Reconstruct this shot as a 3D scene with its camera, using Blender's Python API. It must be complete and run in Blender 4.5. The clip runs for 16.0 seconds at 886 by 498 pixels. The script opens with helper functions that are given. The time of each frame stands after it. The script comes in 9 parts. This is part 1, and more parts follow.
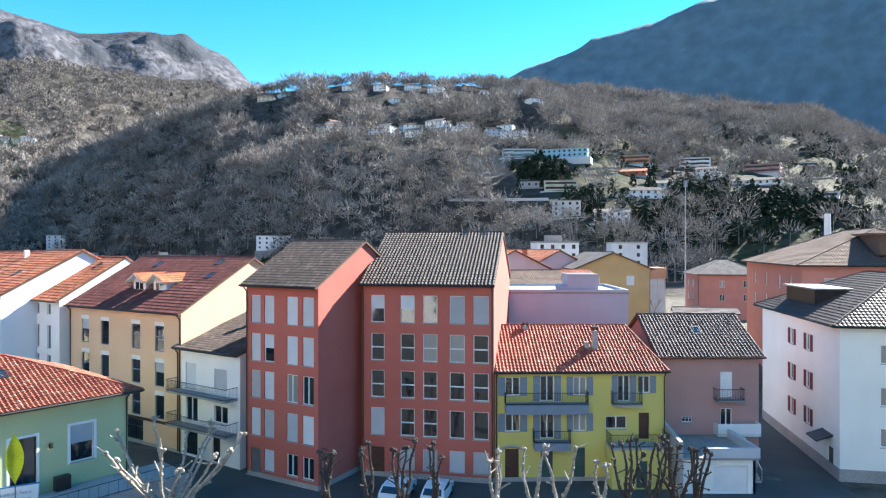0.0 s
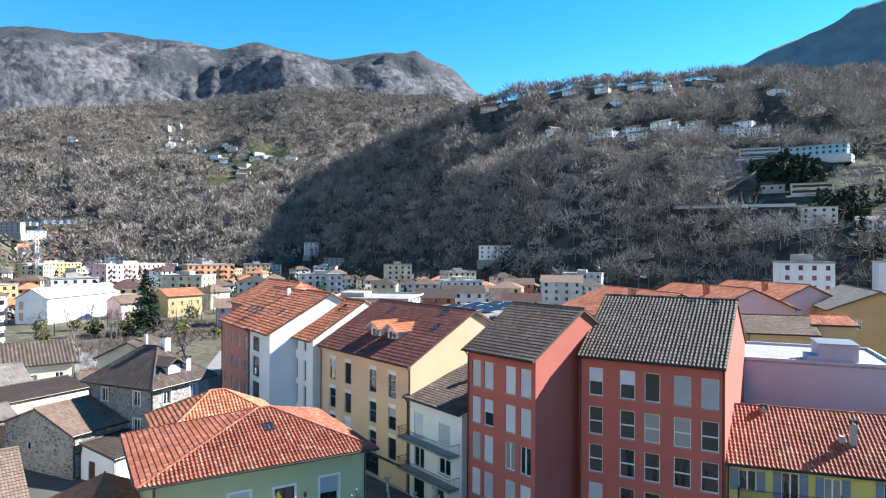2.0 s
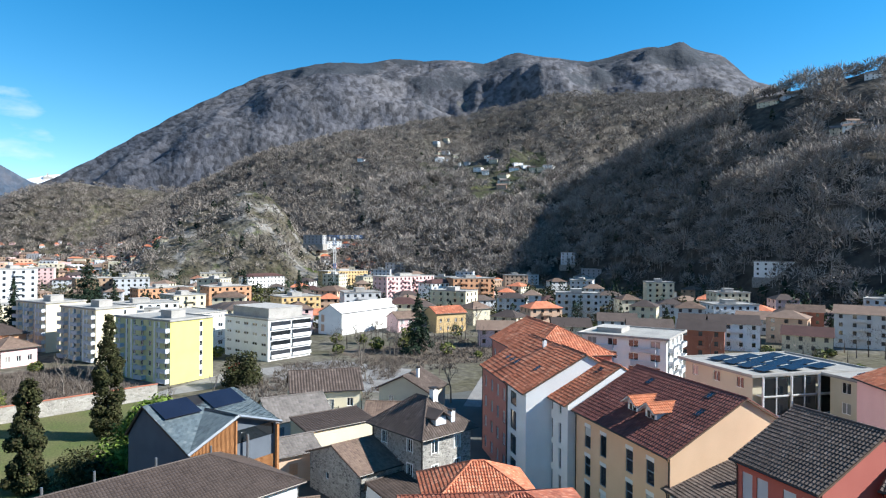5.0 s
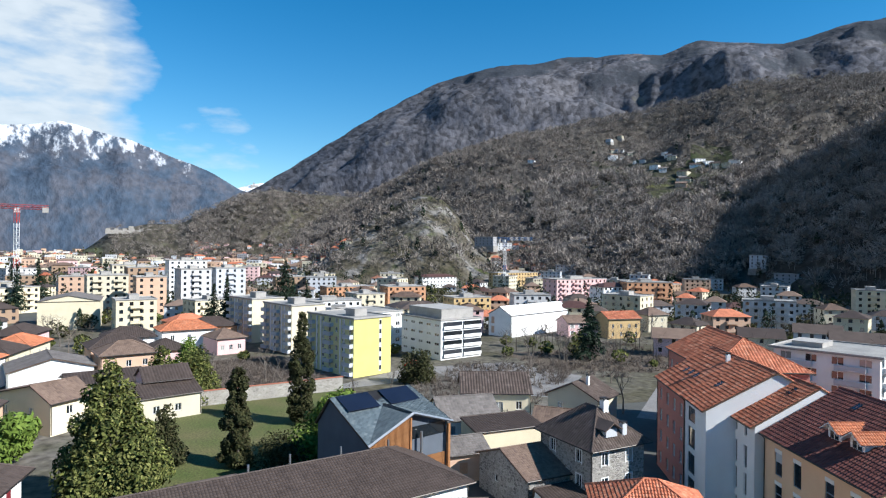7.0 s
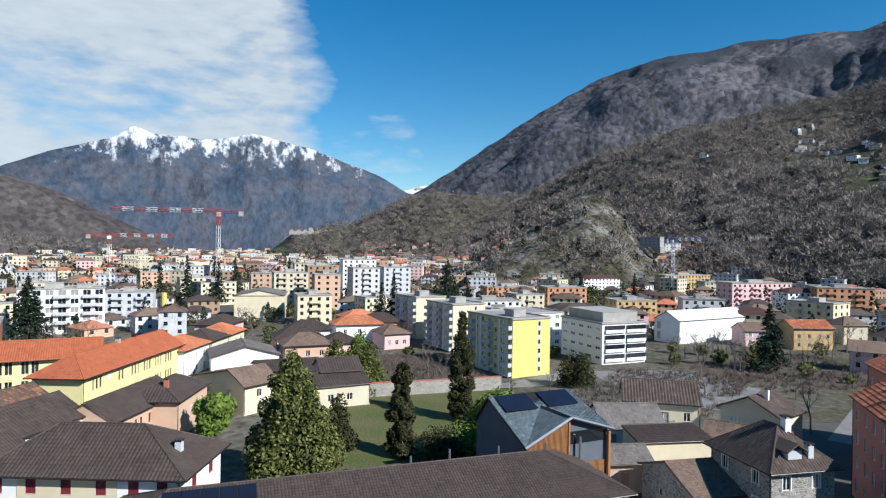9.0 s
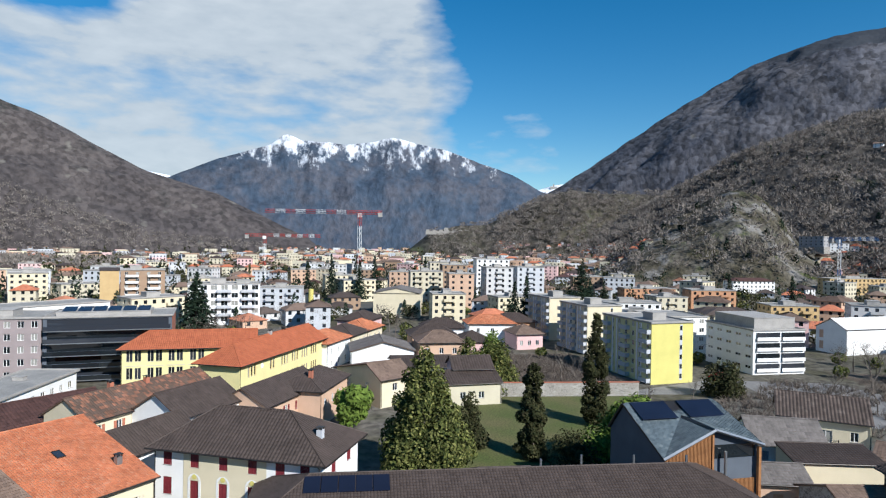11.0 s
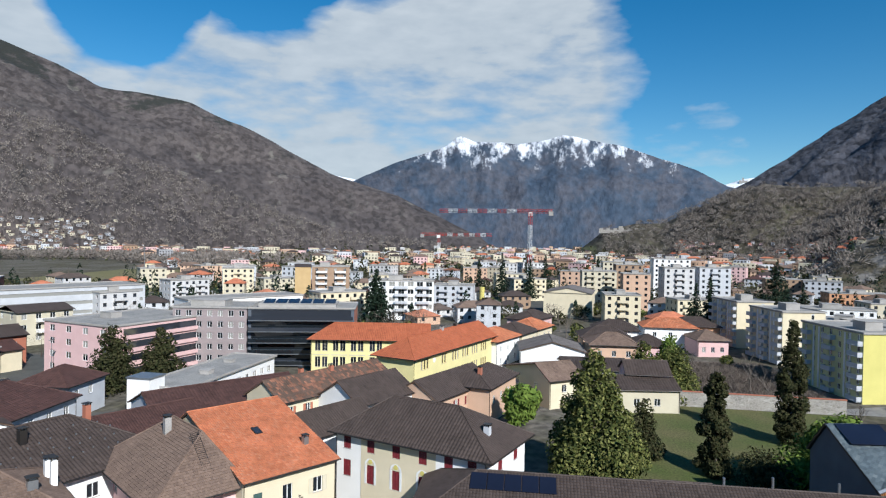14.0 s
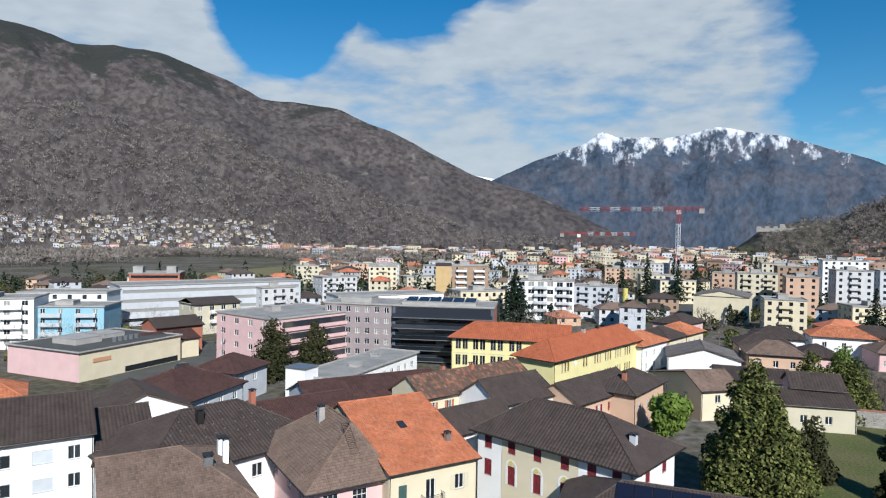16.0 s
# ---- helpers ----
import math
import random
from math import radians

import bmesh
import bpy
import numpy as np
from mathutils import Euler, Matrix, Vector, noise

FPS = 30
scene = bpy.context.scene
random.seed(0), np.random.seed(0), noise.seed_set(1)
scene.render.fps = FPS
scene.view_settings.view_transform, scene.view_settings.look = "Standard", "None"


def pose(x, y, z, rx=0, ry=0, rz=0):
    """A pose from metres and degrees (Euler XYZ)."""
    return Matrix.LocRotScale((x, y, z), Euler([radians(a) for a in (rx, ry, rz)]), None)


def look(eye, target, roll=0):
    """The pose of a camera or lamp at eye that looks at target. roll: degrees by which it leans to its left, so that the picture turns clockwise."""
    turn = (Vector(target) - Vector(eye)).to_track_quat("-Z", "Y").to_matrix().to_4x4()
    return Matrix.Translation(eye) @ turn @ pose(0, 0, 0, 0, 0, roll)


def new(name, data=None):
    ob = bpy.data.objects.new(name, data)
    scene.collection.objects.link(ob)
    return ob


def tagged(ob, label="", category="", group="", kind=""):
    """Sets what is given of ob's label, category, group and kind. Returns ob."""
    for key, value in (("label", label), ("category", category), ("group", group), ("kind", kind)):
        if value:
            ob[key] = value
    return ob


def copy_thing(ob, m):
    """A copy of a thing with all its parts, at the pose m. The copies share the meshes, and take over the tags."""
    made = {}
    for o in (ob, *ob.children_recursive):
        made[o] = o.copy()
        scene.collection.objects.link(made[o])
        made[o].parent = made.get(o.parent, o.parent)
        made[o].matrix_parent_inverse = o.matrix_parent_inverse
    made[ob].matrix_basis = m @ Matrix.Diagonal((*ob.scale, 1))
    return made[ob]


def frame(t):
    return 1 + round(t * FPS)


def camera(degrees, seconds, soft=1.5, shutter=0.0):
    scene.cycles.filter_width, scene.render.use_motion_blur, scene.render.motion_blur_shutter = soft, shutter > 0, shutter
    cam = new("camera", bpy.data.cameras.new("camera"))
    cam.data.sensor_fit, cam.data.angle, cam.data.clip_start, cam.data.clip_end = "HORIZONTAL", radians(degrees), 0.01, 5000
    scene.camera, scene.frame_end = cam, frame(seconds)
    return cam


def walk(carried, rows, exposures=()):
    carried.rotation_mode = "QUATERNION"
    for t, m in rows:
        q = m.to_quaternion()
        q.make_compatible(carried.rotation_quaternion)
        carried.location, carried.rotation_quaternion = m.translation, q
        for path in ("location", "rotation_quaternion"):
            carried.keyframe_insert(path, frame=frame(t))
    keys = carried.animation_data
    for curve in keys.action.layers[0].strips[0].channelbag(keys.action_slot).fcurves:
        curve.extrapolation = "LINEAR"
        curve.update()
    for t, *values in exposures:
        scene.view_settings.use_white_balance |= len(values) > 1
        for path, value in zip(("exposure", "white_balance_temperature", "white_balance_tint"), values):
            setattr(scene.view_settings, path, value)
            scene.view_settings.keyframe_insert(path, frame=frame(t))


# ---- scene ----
cam = camera(70.2, 16.0, soft=1.2)
METRES, EYE, TILT, LEAN, TURN = 17.0, 18.8, 0.0, 0.0, 0.0
ROWS = [
    (0.0, 0.0, 0.0, 0.0, 0.0, 0.0, 0.0),
    (0.5, 0.0023, -0.001, 0.0772, 6.99, 0.01, -0.06),
    (1.0, 0.005, -0.0025, 0.1602, 12.43, 0.01, -0.15),
    (1.5, 0.0062, -0.0048, 0.2512, 17.49, -0.0, -0.24),
    (2.0, 0.0101, -0.0055, 0.3385, 19.77, 0.0, -0.27),
    (2.5, 0.0126, -0.0071, 0.4314, 21.18, 0.01, -0.29),
    (3.0, 0.0123, -0.0115, 0.5378, 23.85, 0.01, -0.32),
    (3.5, 0.0158, -0.0133, 0.6471, 29.73, 0.01, -0.37),
    (4.0, 0.0198, -0.0133, 0.7203, 34.01, 0.01, -0.42),
    (4.5, 0.0222, -0.0158, 0.7652, 38.07, 0.02, -0.46),
    (5.0, 0.0267, -0.0189, 0.7931, 42.8, 0.02, -0.5),
    (7.5, 0.0608, -0.0269, 0.8374, 61.24, -0.06, -0.69),
    (8.0, 0.0673, -0.0261, 0.8418, 64.36, -0.09, -0.74),
    (8.5, 0.0681, -0.0244, 0.8437, 68.35, -0.15, -0.79),
    (9.0, 0.0733, -0.0195, 0.8457, 72.66, -0.21, -0.81),
    (11.5, 0.055, 0.0186, 0.8433, 87.38, -0.47, -0.91),
    (12.0, 0.049, 0.0264, 0.8428, 89.97, -0.53, -0.9),
    (12.5, 0.0368, 0.0347, 0.841, 92.12, -0.58, -0.9),
    (13.0, 0.0291, 0.0404, 0.8394, 94.36, -0.62, -0.9),
    (13.5, 0.0214, 0.0391, 0.8405, 96.99, -0.69, -0.91),
    (14.0, 0.0175, 0.0362, 0.8402, 100.29, -0.75, -0.92),
    (14.5, 0.0141, 0.0278, 0.8444, 103.55, -0.83, -0.92),
    (15.0, 0.0016, 0.0176, 0.8428, 106.83, -0.89, -0.93),
    (15.5, 0.0009, 0.0133, 0.8473, 109.86, -0.96, -0.93),
    (16.0, 0.0061, 0.0088, 0.8503, 112.81, -1.03, -0.91),
]
walk(cam, [(t, pose(0, 0, EYE, TILT, LEAN, TURN) @ pose(METRES * x, METRES * y, METRES * z, 90 + pitch, roll, yaw)) for t, x, y, z, yaw, pitch, roll in ROWS],
     exposures=[(0.0, 2.12, 6500, 8), (1.5, 1.82, 6450, 7), (3.5, 1.38, 6400, 6), (5.0, 1.12, 6300, 6), (7.5, 0.7, 6200, 8), (9.0, 0.52, 6200, 8), (12.5, 0.35, 6150, 8), (16.0, 0.25, 6150, 8)])

# ---- sky and sun ----
SUN_AZ, SUN_EL = 38.0, 34.5
sun_way = Vector((math.cos(radians(SUN_EL)) * math.cos(radians(SUN_AZ)), math.cos(radians(SUN_EL)) * math.sin(radians(SUN_AZ)), math.sin(radians(SUN_EL))))
sun = new("sun", bpy.data.lights.new("sun", "SUN"))
sun.data.energy, sun.data.angle, sun.data.color = 5.0, radians(0.5), (1.0, 0.955, 0.90)
sun.matrix_world = look(sun_way * 300, (0, 0, 0))

world = bpy.data.worlds.new("world")
scene.world = world
world.use_nodes = True


def sky():
    nt = world.node_tree
    nt.nodes.clear()
    N, link = nt.nodes.new, nt.links.new
    out, bg = N("ShaderNodeOutputWorld"), N("ShaderNodeBackground")
    tex = N("ShaderNodeTexSky")
    tex.sky_type, tex.sun_disc = "NISHITA", False
    tex.sun_elevation, tex.sun_rotation = radians(SUN_EL), radians(90 - SUN_AZ)
    tex.altitude, tex.air_density, tex.dust_density, tex.ozone_density = 250, 1.0, 0.0, 2.5
    bg.inputs["Strength"].default_value = 0.087
    # thin winter cloud over the valley
    co, mp = N("ShaderNodeTexCoord"), N("ShaderNodeMapping")
    mp.inputs["Scale"].default_value = (2.2, 2.2, 6.5)
    mp.inputs["Rotation"].default_value = (0.12, 0.1, 0.3)
    n1, n2 = N("ShaderNodeTexNoise"), N("ShaderNodeTexNoise")
    n1.inputs["Scale"].default_value, n1.inputs["Detail"].default_value = 1.6, 7
    n2.inputs["Scale"].default_value, n2.inputs["Detail"].default_value = 9.0, 8
    link(co.outputs["Generated"], mp.inputs["Vector"])
    link(mp.outputs["Vector"], n1.inputs["Vector"]), link(mp.outputs["Vector"], n2.inputs["Vector"])

    def math_node(op, a, b, clamp=False):
        m = N("ShaderNodeMath")
        m.operation, m.use_clamp = op, clamp
        for i, v in enumerate((a, b)):
            if isinstance(v, (int, float)):
                m.inputs[i].default_value = v
            else:
                link(v, m.inputs[i])
        return m.outputs[0]

    def toward(az, el):
        d = N("ShaderNodeVectorMath")
        d.operation = "DOT_PRODUCT"
        link(co.outputs["Generated"], d.inputs[0])
        a, e = radians(az), radians(el)
        d.inputs[1].default_value = (-math.sin(a) * math.cos(e), math.cos(a) * math.cos(e), math.sin(e))
        return d.outputs["Value"]

    # a broad bank, and a wisp beside it
    def lobe(az, el, radius, most):
        edge = math.cos(radians(radius))
        return math_node("MINIMUM", math_node("MULTIPLY", math_node("SUBTRACT", toward(az, el), edge), most / (1 - edge) * 2.2), most)
    body = lobe(101, 13, 19, 0.8)
    for az, el, radius, most in ((113, 9, 17, 0.8), (122, 11, 14, 0.7), (141, 19, 15, 0.8), (165, 24, 22, 0.8), (79, 6.5, 6, 0.26), (85.2, 13.4, 2.6, 0.30)):
        body = math_node("MAXIMUM", body, lobe(az, el, radius, most))
    for az, el, radius, most in ((127.5, 19.5, 6.5, 0.75), (117, 24, 8, 0.7), (108, 26, 7, 0.5)):
        body = math_node("SUBTRACT", body, math_node("MAXIMUM", lobe(az, el, radius, most), 0.0))
    amount = math_node("ADD", body, math_node("MULTIPLY", math_node("SUBTRACT", n1.outputs[0], 0.5), 1.25))
    amount = math_node("ADD", amount, math_node("MULTIPLY", math_node("SUBTRACT", n2.outputs[0], 0.5), 0.55))
    amount = math_node("MULTIPLY", math_node("SUBTRACT", amount, 0.30), 2.2, True)
    shade = N("ShaderNodeMix")
    shade.data_type = "RGBA"
    puff = N("ShaderNodeMapRange")
    puff.inputs[1].default_value, puff.inputs[2].default_value = 0.2, 0.78
    link(math_node("MULTIPLY", math_node("ADD", n1.outputs[0], n2.outputs[0]), 0.5), puff.inputs[0]), link(puff.outputs[0], shade.inputs[0])
    shade.inputs[6].default_value, shade.inputs[7].default_value = (3.7, 4.3, 4.9, 1), (6.6, 6.9, 7.1, 1)
    mix = N("ShaderNodeMix")
    mix.data_type = "RGBA"
    link(math_node("MULTIPLY", amount, 0.92), mix.inputs[0])
    deep = N("ShaderNodeHueSaturation")
    deep.inputs["Saturation"].default_value, deep.inputs["Value"].default_value = 1.42, 0.98
    deep.inputs["Hue"].default_value = 0.495
    link(tex.outputs[0], deep.inputs["Color"])
    link(deep.outputs[0], mix.inputs[6]), link(shade.outputs[2], mix.inputs[7])
    link(mix.outputs[2], bg.inputs["Color"]), link(bg.outputs[0], out.inputs[0])


sky()


# ---- materials ----
def shader(name):
    m = bpy.data.materials.new(name)
    m.use_nodes = True
    nt = m.node_tree
    return m, nt, nt.nodes["Principled BSDF"]


def rgb(c):
    return (c[0], c[1], c[2], 1.0)


def surf(name, a, b=None, scale=0.5, rough=0.85, bump=0.15, fine=12.0, metal=0.0, rnd=0.0, island=0.0, stain=0.25, spec=0.4):
    """A surface of two tones, broad stains and fine grain."""
    m, nt, p = shader(name)
    N, link = nt.nodes.new, nt.links.new
    b = b or tuple(v * 0.8 for v in a)
    co = N("ShaderNodeTexCoord")
    big, small = N("ShaderNodeTexNoise"), N("ShaderNodeTexNoise")
    big.inputs["Scale"].default_value, big.inputs["Detail"].default_value = scale, 5
    small.inputs["Scale"].default_value, small.inputs["Detail"].default_value = fine, 4
    link(co.outputs["Object"], big.inputs["Vector"]), link(co.outputs["Object"], small.inputs["Vector"])
    ramp = N("ShaderNodeValToRGB")
    ramp.color_ramp.elements[0].position, ramp.color_ramp.elements[1].position = 0.35, 0.68
    ramp.color_ramp.elements[0].color, ramp.color_ramp.elements[1].color = rgb(a), rgb(b)
    link(big.outputs[0], ramp.inputs[0])
    grain = N("ShaderNodeMapRange")
    grain.inputs[1].default_value, grain.inputs[2].default_value = 0.3, 0.7
    grain.inputs[3].default_value, grain.inputs[4].default_value = 1 - stain, 1 + stain * 0.5
    link(small.outputs[0], grain.inputs[0])
    value = grain.outputs[0]
    for amount, node, socket in ((rnd, "ShaderNodeObjectInfo", "Random"), (island, "ShaderNodeNewGeometry", "Random Per Island")):
        if amount:
            src, mr, mul = N(node), N("ShaderNodeMapRange"), N("ShaderNodeMath")
            mr.inputs[3].default_value, mr.inputs[4].default_value = 1 - amount, 1 + amount * 0.7
            link(src.outputs[socket], mr.inputs[0])
            mul.operation = "MULTIPLY"
            link(value, mul.inputs[0]), link(mr.outputs[0], mul.inputs[1])
            value = mul.outputs[0]
    hsv = N("ShaderNodeHueSaturation")
    link(ramp.outputs[0], hsv.inputs["Color"]), link(value, hsv.inputs["Value"])
    link(hsv.outputs[0], p.inputs["Base Color"])
    p.inputs["Roughness"].default_value, p.inputs["Metallic"].default_value = rough, metal
    p.inputs["Specular IOR Level"].default_value = spec
    if bump:
        bp = N("ShaderNodeBump")
        bp.inputs["Strength"].default_value, bp.inputs["Distance"].default_value = bump, 0.03
        link(small.outputs[0], bp.inputs["Height"]), link(bp.outputs[0], p.inputs["Normal"])
    return m


def tiles_mat(name, tones, rough=0.75, broad=0.3):
    """Roof tiles: each tile its own tone, weathered in broad patches."""
    m, nt, p = shader(name)
    N, link = nt.nodes.new, nt.links.new
    geo, co = N("ShaderNodeNewGeometry"), N("ShaderNodeTexCoord")
    ramp = N("ShaderNodeValToRGB")
    el = ramp.color_ramp.elements
    while len(el) < len(tones):
        el.new(0.5)
    for i, c in enumerate(tones):
        el[i].position, el[i].color = i / (len(tones) - 1), rgb(c)
    link(geo.outputs["Random Per Island"], ramp.inputs[0])
    big, small = N("ShaderNodeTexNoise"), N("ShaderNodeTexNoise")
    big.inputs["Scale"].default_value, big.inputs["Detail"].default_value = 0.45, 5
    small.inputs["Scale"].default_value, small.inputs["Detail"].default_value = 9, 4
    link(co.outputs["Object"], big.inputs["Vector"]), link(co.outputs["Object"], small.inputs["Vector"])
    add, mr = N("ShaderNodeMath"), N("ShaderNodeMapRange")
    link(big.outputs[0], add.inputs[0]), link(small.outputs[0], add.inputs[1])
    mr.inputs[1].default_value, mr.inputs[2].default_value = 0.7, 1.3
    mr.inputs[3].default_value, mr.inputs[4].default_value = 1 - broad, 1 + broad
    link(add.outputs[0], mr.inputs[0])
    hsv = N("ShaderNodeHueSaturation")
    link(ramp.outputs[0], hsv.inputs["Color"]), link(mr.outputs[0], hsv.inputs["Value"]), link(hsv.outputs[0], p.inputs["Base Color"])
    p.inputs["Roughness"].default_value, p.inputs["Specular IOR Level"].default_value = rough + 0.12, 0.2
    return m


def glass_mat(name, dark, light, share):
    """A window pane: a dark room or a pale curtain behind clear glass."""
    m, nt, p = shader(name)
    N, link = nt.nodes.new, nt.links.new
    info, ramp = N("ShaderNodeObjectInfo"), N("ShaderNodeValToRGB")
    ramp.color_ramp.interpolation = "CONSTANT"
    ramp.color_ramp.elements[0].color, ramp.color_ramp.elements[1].color = rgb(dark), rgb(light)
    ramp.color_ramp.elements[1].position = 1 - share
    link(info.outputs["Random"], ramp.inputs[0]), link(ramp.outputs[0], p.inputs["Base Color"])
    p.inputs["Roughness"].default_value, p.inputs["Specular IOR Level"].default_value = 0.05, 0.7
    p.inputs["Coat Weight"].default_value, p.inputs["Coat Roughness"].default_value = 0.6, 0.03
    return m


def leaf_mat(name, tones, rough=0.75):
    m = tiles_mat(name, tones, rough, 0.25)
    p = m.node_tree.nodes["Principled BSDF"]
    p.inputs["Specular IOR Level"].default_value = 0.18
    return m


GLASS = glass_mat("pane_glass", (0.015, 0.02, 0.025), (0.30, 0.30, 0.28), 0.35)
DARKGLASS = glass_mat("dark_glass", (0.012, 0.016, 0.02), (0.03, 0.035, 0.045), 0.5)
STUCCO = {}
for key, a, b in (("red", (0.50, 0.145, 0.11), (0.45, 0.125, 0.095)), ("yellow", (0.66, 0.58, 0.17), (0.60, 0.52, 0.15)),
                  ("pink", (0.46, 0.28, 0.26), (0.41, 0.25, 0.23)), ("white", (0.86, 0.86, 0.85), (0.79, 0.79, 0.78)),
                  ("cream", (0.76, 0.53, 0.35), (0.70, 0.48, 0.31)), ("green", (0.52, 0.55, 0.31), (0.47, 0.50, 0.28)),
                  ("lilac", (0.42, 0.45, 0.53), (0.37, 0.40, 0.48)), ("offwhite", (0.88, 0.90, 0.84), (0.82, 0.84, 0.78)), ("ochre", (0.56, 0.40, 0.20), (0.50, 0.35, 0.17)),
                  ("salmon", (0.52, 0.22, 0.18), (0.46, 0.19, 0.15)), ("rose", (0.72, 0.49, 0.48), (0.66, 0.44, 0.43)),
                  ("beige", (0.60, 0.55, 0.42), (0.54, 0.49, 0.37)), ("grey", (0.36, 0.36, 0.37), (0.30, 0.30, 0.31)),
                  ("palegrey", (0.55, 0.57, 0.60), (0.48, 0.50, 0.53)), ("orange", (0.55, 0.30, 0.17), (0.49, 0.26, 0.15)),
                  ("lemon", (0.76, 0.69, 0.34), (0.70, 0.63, 0.31)), ("sky", (0.30, 0.52, 0.62), (0.26, 0.47, 0.57)),
                  ("peach", (0.62, 0.42, 0.30), (0.55, 0.37, 0.26)), ("bordeaux", (0.28, 0.07, 0.07), (0.24, 0.06, 0.06)),
                  ("vanilla", (0.70, 0.62, 0.45), (0.63, 0.56, 0.40)), ("mauve", (0.33, 0.28, 0.28), (0.28, 0.24, 0.24)),
                  ("chalk", (0.60, 0.60, 0.60), (0.53, 0.53, 0.53)), ("canary", (0.66, 0.60, 0.20), (0.60, 0.55, 0.18)), ("lime", (0.64, 0.62, 0.34), (0.58, 0.57, 0.31)), ("brown", (0.36, 0.25, 0.17), (0.31, 0.21, 0.14)), ("brick", (0.42, 0.16, 0.10), (0.36, 0.13, 0.08)), ("slate", (0.11, 0.13, 0.16), (0.09, 0.105, 0.13))):
    STUCCO[key] = surf("plaster_" + key, a, b, 0.35, 0.9, 0.12, 14, stain=0.10)


def stone_mat(name, tones, mortar, scale, joint=0.05):
    """Rubble masonry: each stone its own tone, with recessed mortar between."""
    m = tiles_mat(name, tones, 0.8, 0.2)
    nt = m.node_tree
    N, link = nt.nodes.new, nt.links.new
    p = nt.nodes["Principled BSDF"]
    co, mp = N("ShaderNodeTexCoord"), N("ShaderNodeMapping")
    mp.inputs["Scale"].default_value = (scale, scale, scale * 1.7)
    cell, edge, sep = N("ShaderNodeTexVoronoi"), N("ShaderNodeTexVoronoi"), N("ShaderNodeSeparateColor")
    edge.feature = "DISTANCE_TO_EDGE"
    link(co.outputs["Object"], mp.inputs["Vector"])
    for v in (cell, edge):
        v.inputs["Scale"].default_value = 1.0
        link(mp.outputs[0], v.inputs["Vector"])
    link(cell.outputs["Color"], sep.inputs[0])
    ramp = [n for n in nt.nodes if n.type == "VALTORGB"][0]
    link(sep.outputs[0], ramp.inputs[0])
    gap, mix = N("ShaderNodeMapRange"), N("ShaderNodeMix")
    gap.inputs[1].default_value, gap.inputs[2].default_value = joint * 0.5, joint * 1.6
    link(edge.outputs["Distance"], gap.inputs[0])
    mix.data_type = "RGBA"
    mix.inputs[6].default_value = rgb(mortar)
    link(gap.outputs[0], mix.inputs[0]), link(p.inputs["Base Color"].links[0].from_socket, mix.inputs[7]), link(mix.outputs[2], p.inputs["Base Color"])
    bp = N("ShaderNodeBump")
    bp.inputs["Strength"].default_value, bp.inputs["Distance"].default_value = 0.8, 0.06
    link(gap.outputs[0], bp.inputs["Height"]), link(bp.outputs[0], p.inputs["Normal"])
    return m


